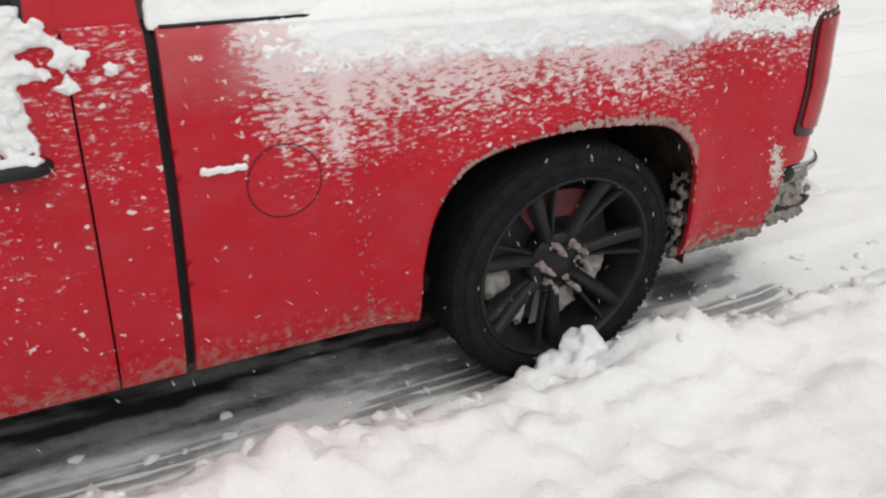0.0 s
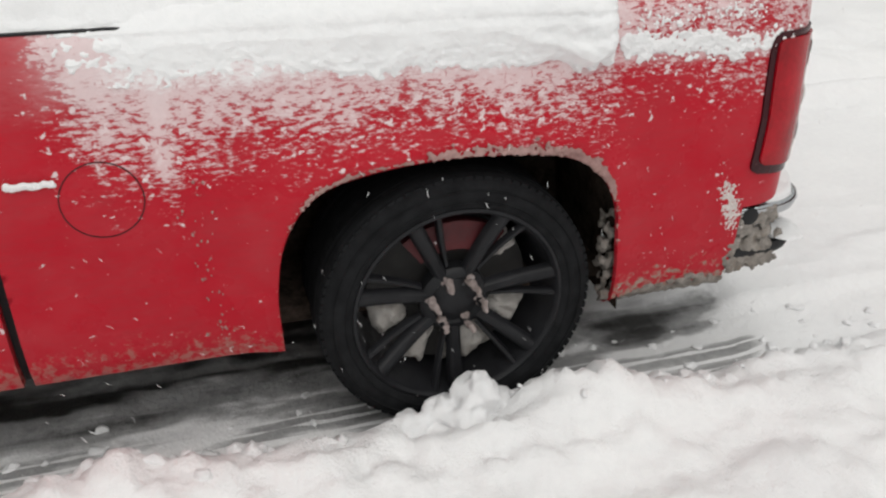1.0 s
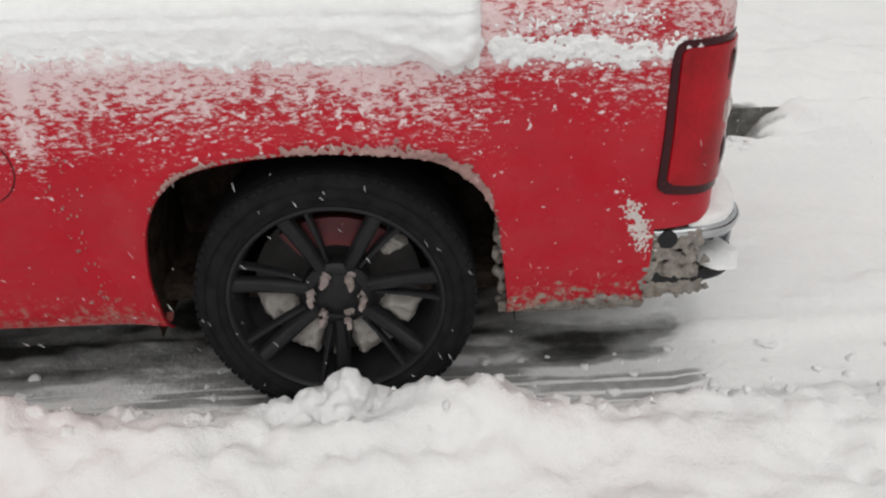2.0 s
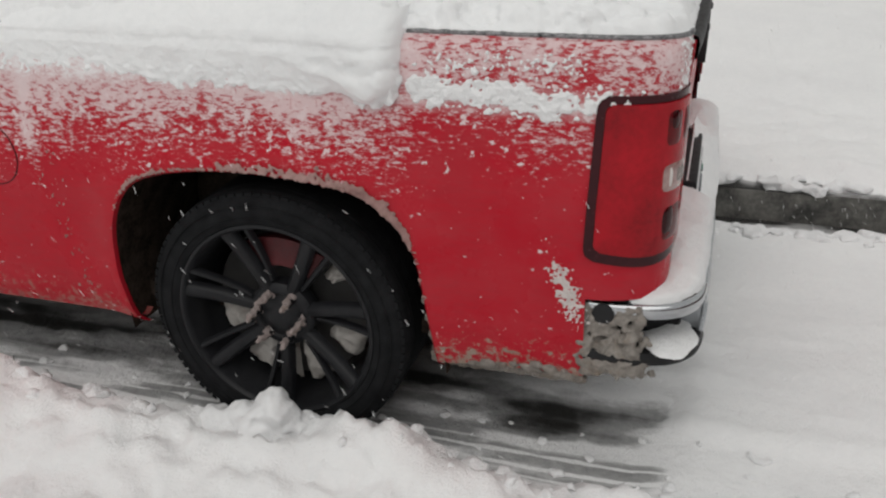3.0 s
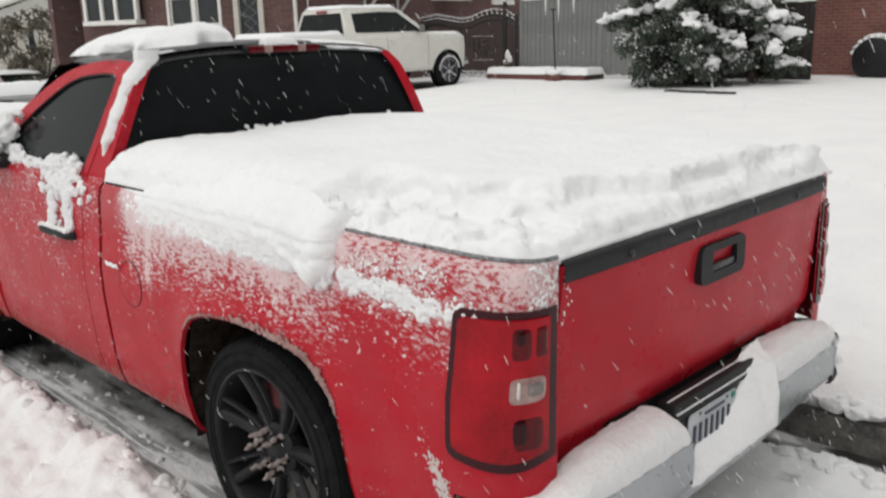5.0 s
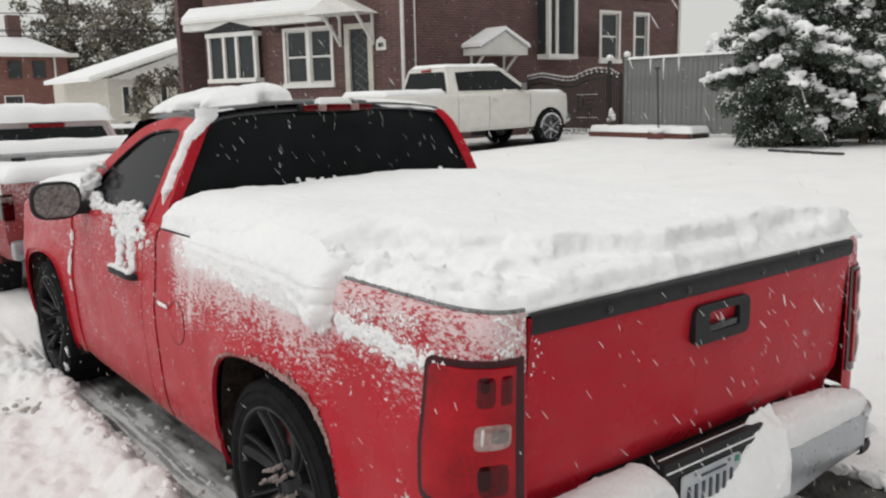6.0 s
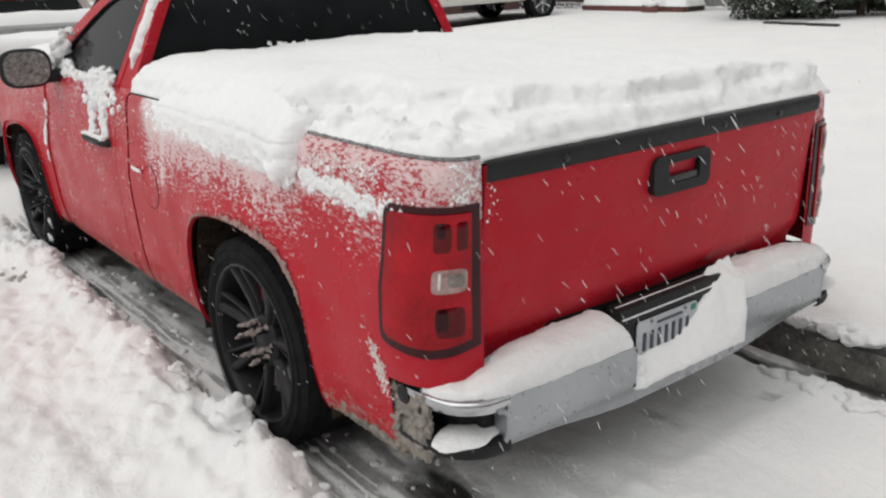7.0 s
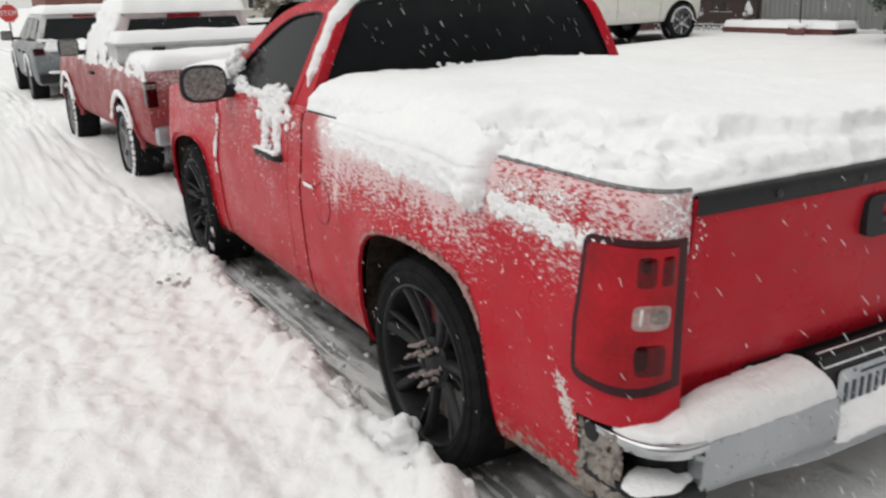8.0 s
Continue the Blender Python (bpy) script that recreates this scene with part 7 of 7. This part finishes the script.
lay_snow("drum_snow", join(*[lump((17.05 + 0.02 * math.sin(i), 4.15 + 0.45 * math.cos(a), 1.02 + 0.46 * math.sin(a)), (0.28, 0.10, 0.07), i, 2, 0.3) for i, a in enumerate(np.linspace(0.3, 2.85, 11))]), "cap of snow on the dark garden drum")

# grey timber fence
fence = thing("fence", (15.3, 11.0, 0.6), "weathered grey vertical-board fence with icicles and a snowy top", "fence")
plank = box(-0.012, 0.012, -0.066, 0.066, 0.0, 1.82, 0.004)
pm = bpy.data.meshes.new("plank")
b_ = build(plank)
b_.to_mesh(pm)
b_.free()
pm.materials.append(M_FENCE)
bpy.context.view_layer.update()
for i in range(37):
    ob = new("plank", pm)
    ob.parent = fence
    ob.matrix_parent_inverse = fence.matrix_world.inverted()
    ob.matrix_basis = pose(15.22 + 0.004 * math.sin(i * 1.7), 12.12 - 0.141 * i, 0.72 + 0.012 * math.sin(i * 2.3), 0, 0, 0.6 * math.sin(i))
for z in (0.95, 2.1):
    part("rail", box(15.235, 15.275, 7.0, 12.2, z, z + 0.09, 0.006), M_FENCE, fence)
for y in (12.24, 9.8, 7.4):
    part("post", box(15.19, 15.29, y - 0.05, y + 0.05, 0.5, 2.62, 0.01), M_FENCE, fence)
for y in (11.45, 11.05, 10.6):
    part("icicle", tube([(15.19, y, 2.52), (15.19, y, 2.33), (15.19, y, 2.08 + 0.1 * math.sin(y * 9))], [0.03, 0.02, 0.004], 6), M_SNOW_SOFT, fence)
lay_snow("fence_snow", snow_cap(15.16, 15.30, 7.0, 12.2, 2.535, 0.06, 2.0, 0.05, 0.01, 0.06), "line of snow along the fence top")
lay_snow("post_snow", join(lump((15.24, 9.8, 2.74), (0.09, 0.09, 0.12), 1, 2, 0.3), lump((15.24, 12.24, 2.66), (0.09, 0.09, 0.08), 2, 2, 0.3)), "snow caps on the fence posts")

# iron drive gate with a wavy spiked top
gate_thing = thing("drive_gate", (15.2, 14.0, 0.55), "black wrought iron drive gate with a wavy spiked top", "gate")


def gate_top(y):
    return float(np.interp(y, [12.4, 12.75, 13.2, 13.6, 14.0, 14.35, 14.8, 15.3, 15.9], [2.02, 2.20, 2.24, 2.18, 2.05, 2.03, 2.10, 2.17, 2.10]))


for i in range(40):
    y = 12.45 + i * 0.0875
    part("bar", tube([(15.2, y, 0.60), (15.2, y, gate_top(y))], 0.021, 6), M_IRON, gate_thing)
    if i % 2 == 0:
        part("spike", tube([(15.2, y, gate_top(y)), (15.2, y - 0.02, gate_top(y) + 0.07), (15.2, y + 0.03, gate_top(y) + 0.15)], [0.022, 0.034, 0.004], 6), M_IRON, gate_thing)
for dz in (0.0, -0.14):
    part("top_rail", tube([(15.2, y, gate_top(y) + dz) for y in np.linspace(12.4, 15.9, 36)], 0.026, 6), M_IRON, gate_thing)
part("bottom_rail", tube([(15.2, 12.4, 0.74), (15.2, 15.9, 0.74)], 0.026, 6), M_IRON, gate_thing)
for y in (12.4, 12.78):
    part("gate_post", box(15.16, 15.24, y - 0.04, y + 0.04, 0.5, 2.55 if y > 12.6 else 2.2, 0.008), M_IRON, gate_thing)
for k in range(5):
    a0 = k * 1.2566
    part("scroll", tube([(15.2, 13.55 + r * math.cos(a0 + r * 9), 1.35 + r * math.sin(a0 + r * 9)) for r in np.linspace(0.03, 0.27, 14)], 0.018, 6), M_IRON, gate_thing)
part("scroll_frame", tube([(15.2, 13.22, 1.05), (15.2, 13.88, 1.05), (15.2, 13.88, 1.66), (15.2, 13.22, 1.66)], 0.014, 6, True), M_IRON, gate_thing)
lay_snow("gate_snow", join(*[lump((15.2, y, gate_top(y) + 0.03 + 0.10 * (i % 2)), (0.030, 0.022, 0.030), y * 3, 1, 0.3) for i, y in enumerate(np.linspace(12.45, 15.86, 80))], *[lump((15.2, y, 0.75), (0.04, 0.05, 0.03), y * 5, 1, 0.3) for y in np.linspace(12.4, 15.9, 36)], *[lump((15.19, 12.45 + 0.0875 * i, 0.66 + 0.05 * math.sin(i * 2.7)), (0.024, 0.022, 0.055), i * 0.7, 1, 0.5) for i in range(40)], *[lump((15.185, 13.22 + 0.11 * i, zz + 0.02), (0.016, 0.05, 0.009), i * 0.9, 1, 0.4) for zz in (1.05, 1.66) for i in range(7)], lump((15.2, 12.78, 2.60), (0.12, 0.12, 0.08), 3, 2, 0.3)), "snow caught on the iron gate")

# low planter, shovel, edging
planter = thing("planter_wall", (14.6, 11.4, 0.62), "low timber planter edge topped with snow in front of the fence", "planter")
part("edge_board", box(14.40, 14.55, 9.7, 12.75, 0.58, 0.75, 0.02), M_PLANK_RED, planter)
part("end_board", box(14.55, 15.1, 12.60, 12.75, 0.58, 0.75, 0.02), M_PLANK_RED, planter)
part("soil", box(14.53, 15.15, 9.7, 12.62, 0.50, 0.76, 0.02), M_BARK, planter)
lay_snow("planter_snow", snow_cap(14.37, 15.18, 9.6, 12.78, 0.752, 0.15, 4.0, 0.10, 0.03, 0.07), "smooth snow on the planter", M_SNOW_SOFT)
shovel = thing("snow_shovel", (14.2, 10.4, 0.66), "red snow shovel with a dark handle stuck upright in the snow", "shovel")
part("handle", tube([(14.20, 10.38, 0.72), (14.31, 10.50, 1.45), (14.38, 10.60, 2.25)], 0.017, 7), M_IRON, shovel)
part("grip", tube([(14.38, 10.53, 2.26), (14.38, 10.67, 2.26)], 0.020, 7), M_IRON, shovel)
part("blade", grid(lambda u, v: (14.14 - 0.06 * math.sin(math.pi * v), 10.17 + 0.46 * u, 0.58 + 0.22 * v), 8, 6), M_PLANK_RED, shovel)
lay_snow("shovel_snow", lump((14.15, 10.40, 0.81), (0.10, 0.24, 0.07), 2, 2, 0.3), "snow heaped on the shovel blade")
pot = thing("garden_ornament", (14.8, 12.4, 0.75), "small snow-capped potted shrub by the gate", "plant")
part("pot", moved(lathe([(0.0, 0.0), (0.0, 0.09), (0.20, 0.12), (0.20, 0.0)], 14), Matrix.Translation((14.8, 12.35, 0.78)) @ Matrix.Rotation(radians(-90), 4, "Y")), M_BARK, pot)
part("sprig", join(*[lump((14.8 + 0.07 * math.sin(i * 2.1), 12.35 + 0.08 * math.cos(i * 1.7), 1.02 + 0.05 * i), 0.07, i, 1, 0.8) for i in range(6)]), M_SNOW, pot)
edging = thing("garden_edging", (12.1, 5.6, 0.58), "dark broken timber edging half under snow", "edging")
for y0, y1 in ((5.45, 5.95), (4.85, 5.40), (6.0, 6.3)):
    part("timber", box(12.08 + 0.1 * (y0 - 5), 12.20 + 0.1 * (y0 - 5), y0, y1, 0.50, 0.635, 0.02), M_IRON, edging)


# plain brick row added out of view behind, to cut the tailgate's light
row = thing("unseen_shade_wall", (0.0, -15.0, -0.05), "plain brick row with a snowy roof, added out of view to shade the tailgate", "wall", kind="structure")
part("brickwork", box(-34, 34, -15.6, -15.0, -0.1, 5.6, 0.03), M_BRICK, row)
part("snow_ledge", box(-34.2, 34.2, -16.2, -14.8, 5.6, 5.9, 0.08), M_SNOW_SOFT, row)


# ---- plants ----
def leaf_clumps(points, size, count, seed, flat=0.35):
    """Many small pointed leaves in clumps round the given points."""
    rnd = random.Random(seed)
    V, F = [], []
    for c, r in points:
        for _ in range(count):
            d = Vector((rnd.gauss(0, 1), rnd.gauss(0, 1), rnd.gauss(0, 0.8)))
            p = Vector(c) + d.normalized() * r * rnd.random() ** 0.45
            a = Vector((rnd.gauss(0, 1), rnd.gauss(0, 1), rnd.gauss(0.3, 0.7))).normalized()
            b = a.cross(Vector((rnd.gauss(0, 1), rnd.gauss(0, 1), rnd.gauss(0, 1)))).normalized()
            s = size * rnd.uniform(0.6, 1.4)
            k = len(V)
            V += [tuple(p - a * s * 0.5), tuple(p + b * s * flat), tuple(p + a * s * 0.6), tuple(p - b * s * flat)]
            F.append((k, k + 1, k + 2, k + 3))
    return V, F


def leaves(name, points, size, count, seed, material, parent, label=""):
    V, F = leaf_clumps(points, size, count, seed)
    me = bpy.data.meshes.new(name)
    me.from_pydata(V, [], F)
    me.materials.append(material)
    ob = new(name, me)
    ob.parent = parent
    bpy.context.view_layer.update()
    ob.matrix_parent_inverse = parent.matrix_world.inverted()
    return tagged(ob, label) if label else ob


def evergreen(x, y, z, h, r, seed, label, boughs, snow, low=0.04):
    """Drooping leafy boughs round a trunk, with snow lying along their tops."""
    rnd = random.Random(seed)
    t = thing("evergreen", (x, y, z - 0.1), label, "tree", "evergreens by the fence")
    part("trunk", tube([(x, y, z - 0.1), (x + 0.05, y, z + h * 0.5), (x, y + 0.05, z + h * 0.97)], [0.09, 0.06, 0.015], 8), M_BARK, t)
    pts, frost, load, limbs = [], [], [], []
    for i in range(boughs):
        k = low + (0.96 - low) * ((i + rnd.random()) / boughs) ** 1.05
        a = i * 2.39996 + rnd.gauss(0, 0.25)
        reach = r * (0.72 + 0.28 * step(0.0, 0.18, k)) * (1 - 0.80 * max(0.0, k - 0.22) / 0.78) * rnd.uniform(0.72, 1.06)
        z0 = z + max(k * h, 0.0) + 0.14

        def along(q):
            return Vector((x + reach * q * math.cos(a), y + reach * q * math.sin(a), z0 + 0.14 * math.sin(q * 2.6) - 0.22 * reach * q * q))
        limbs.append(tube([tuple(along(q)) for q in (0.0, 0.4, 0.75, 0.98)], [0.03, 0.022, 0.012, 0.004], 5))
        laden = rnd.random() < snow
        n = max(3, int(reach / 0.17))
        for j in range(n):
            q = 0.22 + 0.78 * (j + 0.5) / n
            c = along(q) + Vector((rnd.gauss(0, 0.09), rnd.gauss(0, 0.09), rnd.gauss(0, 0.06)))
            size = rnd.uniform(0.15, 0.25)
            pts.append((tuple(c), size))
            frost.append((tuple(c + Vector((0, 0, 0.07))), size * 0.95))
            if laden and q > 0.45:
                for _ in range(3):
                    s = rnd.uniform(0.05, 0.13)
                    load.append(lump(tuple(c + Vector((rnd.gauss(0, 0.09), rnd.gauss(0, 0.09), 0.11 + rnd.gauss(0, 0.03)))), (s * 1.2, s * 1.2, s * 0.7), len(load) * 0.7, 2, 1.0))
            for _ in range(3):
                s = rnd.uniform(0.015, 0.045)
                load.append(lump(tuple(c + Vector((rnd.gauss(0, 0.13), rnd.gauss(0, 0.13), 0.08 + rnd.gauss(0, 0.08)))), (s * 1.3, s * 1.3, s * 0.8), len(load) * 0.3, 1, 0.9))
    part("limbs", join(*limbs), M_BARK, t)
    leaves("crown", pts, 0.060, 250, seed, M_LEAF, t)
    leaves("frosting", frost, 0.036, 44, seed + 1, M_SNOW_SOFT, t, "fine snow dusted over the twigs")
    melded(part("snow_load", join(*load), M_SNOW_SOFT, t, "clumps of snow weighing on the boughs", angle=70), 0.026, 1)
    return t


evergreen(13.55, 6.80, 0.52, 5.4, 1.50, 4, "broad dark evergreen loaded with snow clumps", 78, 0.55, -0.02)
evergreen(14.6, 5.75, 0.55, 3.6, 1.05, 9, "small dark evergreen by the fence, heavy snow on its boughs", 40, 0.80, 0.02)
dark = thing("board_fence", (15.9, 6.0, 0.6), "dark stained board fence between evergreen and brick house", "fence")
for i in range(16):
    part("board", box(15.88, 15.91, 5.06 + 0.122 * i, 5.176 + 0.122 * i, 0.50, 2.22 + 0.015 * math.sin(i * 2.1), 0.004), M_PLANK_DARK, dark)
lay_snow("fence_snow", snow_cap(15.86, 15.93, 5.05, 7.0, 2.225, 0.05, 6.0, 0.03, 0.008, 0.06), "line of snow along the dark fence top")


def shrub(x, y, z, rx, ry, h, seed, label, material=None, snow=0.12):
    t = thing("shrub", (x, y, z), label, "shrub", "clipped hedges" if "hedge" in label else "")
    rnd = random.Random(seed)
    pts = []
    for _ in range(90):
        a, k, q = rnd.uniform(0, 6.28), rnd.random(), rnd.random() ** 0.5
        pts.append(((x + rx * q * math.cos(a), y + ry * q * math.sin(a), z + 0.1 + k * h * (1 - 0.35 * q)), 0.22))
    part("stem", join(*[tube([(x, y, z), (x + rx * 0.5 * math.cos(a), y + ry * 0.5 * math.sin(a), z + h * 0.7)], [0.03, 0.01], 5) for a in (0.3, 1.6, 2.9, 4.4, 5.6)]), M_BARK, t)
    leaves("crown", pts, 0.10, 60, seed, material or M_LEAF, t)
    if snow:
        lay_snow("shrub_snow", moved(snow_cap(-rx, rx, -ry, ry, 0.0, snow, seed * 1.1, min(rx, ry) * 0.8, 0.1, 0.10), Matrix.Translation((x, y, z + h * 0.95))), "cap of snow on a clipped hedge", M_SNOW_SOFT)
    return t


shrub(8.9, 27.3, 0.3, 1.3, 1.1, 3.1, 31, "tall drooping brown-green shrub before the white house", M_LEAF_HAZED, 0.0)
shrub(7.4, 27.2, 0.0, 1.1, 0.7, 0.95, 32, "low clipped hedge under snow")
shrub(7.0, 22.0, 0.0, 1.0, 0.7, 0.75, 33, "low clipped hedge under snow")

# white house further along
house3 = thing("house", (11.0, 35.5, 0.3), "low cream house with a snowy sloping porch roof", "house")
part("wall", box(9.2, 16.0, 35.2, 44.0, -0.5, 2.75, 0.02), M_SIDING, house3)
part("porch_roof", ([(8.3, 34.6, 2.62), (8.3, 42.0, 2.62), (17.5, 34.6, 5.6), (17.5, 42.0, 5.6), (8.3, 34.6, 2.80), (8.3, 42.0, 2.80), (17.5, 34.6, 5.80), (17.5, 42.0, 5.80)], [(0, 1, 3, 2), (4, 6, 7, 5), (0, 2, 6, 4), (1, 5, 7, 3), (0, 4, 5, 1), (2, 3, 7, 6)]), M_SNOW_SOFT, house3, "snow-covered sloping roof")
part("gable_wall", ([(9.2, 35.15, 2.7), (16.9, 35.15, 2.7), (16.9, 35.15, 5.35)], [(0, 1, 2)]), M_TRIM, house3)
part("fascia", tube([(8.3, 34.58, 2.66), (17.5, 34.58, 5.64)], 0.09, 6), M_TRIM, house3)
for x in (9.75, 10.15, 11.4):
    w3 = part("window", box(x, x + 0.34, 35.14, 35.22, 1.2, 2.45, 0.01), M_TRIM, house3)
    part("pane", box(x + 0.05, x + 0.29, 35.12, 35.15, 1.27, 2.38, 0.005), M_WINDOW, w3)

# distant brick house
house4 = thing("house", (10.5, 58.0, 0.0), "distant red-brown brick house with a snowy hipped roof", "house")
part("wall", box(4.0, 13.2, 56.2, 64.0, -2.0, 4.70, 0.02), M_BRICK_RED, house4)
part("roof", ([(3.5, 55.7, 4.70), (13.7, 55.7, 4.70), (13.7, 64.5, 4.70), (3.5, 64.5, 4.70), (7.0, 60.0, 6.4), (11.0, 60.0, 6.4)], [(0, 1, 5, 4), (1, 2, 5), (2, 3, 4, 5), (3, 0, 4), (0, 3, 2, 1)]), M_SNOW_SOFT, house4, "snow-covered hipped roof")
part("gutter", box(3.45, 13.75, 55.6, 55.75, 4.62, 4.86, 0.03), M_TRIM, house4)
part("chimney", box(10.5, 11.3, 59.0, 59.8, 5.6, 7.4, 0.03), M_BRICK, house4)
for x, z0, z1, w in ((9.7, 3.35, 4.4, 0.75), (11.1, 3.35, 4.4, 0.75), (9.3, 1.55, 2.3, 1.1), (5.4, 3.35, 4.4, 0.75)):
    w4 = part("window", box(x, x + w, 56.12, 56.22, z0, z1, 0.01), M_TRIM if z0 < 2 else M_IRON, house4)
    part("pane", box(x + 0.07, x + w - 0.07, 56.09, 56.13, z0 + 0.06, z1 - 0.06, 0.005), M_WINDOW, w4)
for a, b in ((8.5, 8.65), (12.4, 12.3)):
    part("downspout", tube([(a, 56.1, 4.6), (b, 56.1, -1.5)], 0.06, 6), M_TRIM, house4)


def big_tree(x, y, z, h, r, seed, material, count, label, size=0.24):
    """A tall tree: trunk, limbs and a ragged crown with gaps."""
    rnd = random.Random(seed)
    t = thing("tree", (x, y, z), label, "tree", "tall trees beyond the houses")
    part("trunk", tube([(x, y, z), (x + 0.2, y, z + h * 0.45), (x, y + 0.2, z + h * 0.9)], [0.34, 0.22, 0.05], 8), M_BARK, t)
    pts, limbs = [], []
    for i in range(26):
        a, k = rnd.uniform(0, 6.28), rnd.uniform(0.22, 0.9)
        e = (x + r * math.cos(a) * rnd.uniform(0.6, 1), y + r * math.sin(a) * rnd.uniform(0.6, 1), z + h * (k + 0.10))
        limbs.append(tube([(x, y, z + h * k), ((x + e[0]) / 2, (y + e[1]) / 2, z + h * (k + 0.07)), e], [0.10, 0.06, 0.015], 5))
        for _ in range(5):
            q = rnd.uniform(0.35, 1.05)
            pts.append(((x + (e[0] - x) * q + rnd.gauss(0, 0.5), y + (e[1] - y) * q + rnd.gauss(0, 0.5), z + h * k + (e[2] - z - h * k) * q + rnd.gauss(0, 0.4)), rnd.uniform(0.4, 0.9)))
        for _ in range(4):
            s = Vector(e) + Vector((rnd.gauss(0, 0.7), rnd.gauss(0, 0.7), rnd.gauss(0.5, 0.6)))
            limbs.append(tube([((x + e[0]) / 2, (y + e[1]) / 2, z + h * (k + 0.07)), tuple(s)], [0.035, 0.008], 4))
    part("limbs", join(*limbs), M_BARK, t)
    if count:
        leaves("crown", pts, size, count, seed, material, t)
        leaves("frosting", pts, size * 0.6, max(8, count // 3), seed + 7, M_SNOW_SOFT, t, "snow caught on the twigs")
    return t


for i, (x, y, h, r, n) in enumerate(((15.0, 62.0, 13.0, 3.6, 60), (19.5, 60.0, 15.0, 3.8, 60), (23.5, 58.0, 14.0, 3.6, 60), (17.2, 56.0, 9.0, 2.6, 50), (27.5, 62.0, 14.0, 4.0, 55))):
    big_tree(x, y, -0.5, h, r, 40 + i, M_LEAF_HAZED, n, "tall brownish tree with snow-flecked twigs")
big_tree(6.0, 72.0, -0.5, 14.0, 5.0, 51, M_LEAF_HAZED, 0, "bare leafless winter tree far off")
big_tree(29.0, 26.0, 0.5, 9.0, 3.0, 52, M_LEAF_HAZED, 34, "snow-dusted tree behind the fence", 0.3)

# overhead cables
cables = thing("overhead_cable", (4.0, 32.0, 4.4), "dark overhead service cables sagging across the street", "cable")
for z, sag in ((4.95, 0.12), (4.42, 0.15), (4.32, 0.10), (4.24, 0.18)):
    part("strand", tube([(-16 + 40 * k, 37 - 12.5 * k, z + 0.2 * (k - 0.5) - sag * 4 * k * (1 - k)) for k in np.linspace(0, 1, 14)], 0.016, 5), M_CABLE, cables)

# stop sign down the street
sign = thing("stop_sign", (-0.02, 29.45, -0.5), "red octagonal stop sign with white lettering on a post", "sign")
octo = [(0.31 * math.cos(radians(22.5 + 45 * k)), 0.31 * math.sin(radians(22.5 + 45 * k))) for k in range(8)]
part("post", tube([(-0.02, 29.48, -0.6), (-0.02, 29.48, 1.75)], 0.03, 6), M_STEEL, sign)
part("plate", prism(octo, lambda a, b, d: (-0.02 + a, 29.44 + d, 1.40 + b), 0.006), M_SIGN, sign)
part("border", ring([(a * 1.0, b * 1.0) for a, b in octo], [(a * 0.93, b * 0.93) for a, b in octo], lambda a, b, d: (-0.02 + a, 29.436 + d, 1.40 + b), 0.004), M_TRIM, sign)
fc = bpy.data.curves.new("lettering", "FONT")
fc.body, fc.size, fc.align_x, fc.align_y, fc.extrude = "STOP", 0.215, "CENTER", "CENTER", 0.003
fo = bpy.data.objects.new("lettering", fc)
fm = bpy.data.meshes.new_from_object(fo)
bpy.data.objects.remove(fo)
fm.materials.append(M_TRIM)
fw = new("lettering", fm)
fw.matrix_world = pose(-0.02, 29.432, 1.40, 90, 0, 0)
fw.parent = sign
fw.matrix_parent_inverse = sign.matrix_world.inverted()

# ---- falling snow, hanging in the air as fine slanted flakes ----
def flakes():
    rnd = random.Random(99)
    bits = []
    while len(bits) < 2200:
        c = Vector((rnd.uniform(-1.9, 3.0) if len(bits) % 3 else rnd.uniform(-1.30, -1.04), rnd.uniform(-2.0, 5.0), rnd.uniform(0.15, 2.6)))
        if c.x < -1.25 and c.z > 0.9:
            continue
        if -1.06 < c.x < 1.02 and -1.2 < c.y < 4.2 and c.z < 1.42:
            continue
        d = Vector((rnd.gauss(0.45, 0.22), rnd.gauss(-0.40, 0.25), -1)).normalized() * rnd.uniform(0.004, 0.012)
        r = rnd.uniform(0.0004, 0.0009)
        bits.append(tube([tuple(c - d), tuple(c), tuple(c + d)], [r * 0.4, r, r * 0.4], 4))
    for i in range(400):
        c = Vector((rnd.uniform(-1.0, 1.0), rnd.uniform(-1.75, -1.20), rnd.uniform(0.35, 1.35))) if i % 8 else Vector((rnd.uniform(-0.8, 0.8), rnd.uniform(0.55, 1.05), rnd.uniform(1.42, 1.72)))
        d = Vector((rnd.gauss(0.45, 0.18), rnd.gauss(-0.40, 0.20), -1)).normalized() * (rnd.uniform(0.005, 0.013) if i % 8 else rnd.uniform(0.008, 0.022))
        r = rnd.uniform(0.0004, 0.0008) if i % 8 else rnd.uniform(0.00025, 0.0005)
        bits.append(tube([tuple(c - d), tuple(c), tuple(c + d)], [r * 0.4, r, r * 0.4], 4))
    return join(*bits)


tagged(part("snowfall", flakes(), M_SNOW_SOFT), "fine white snowflakes falling through the air", "snow", kind="stuff")
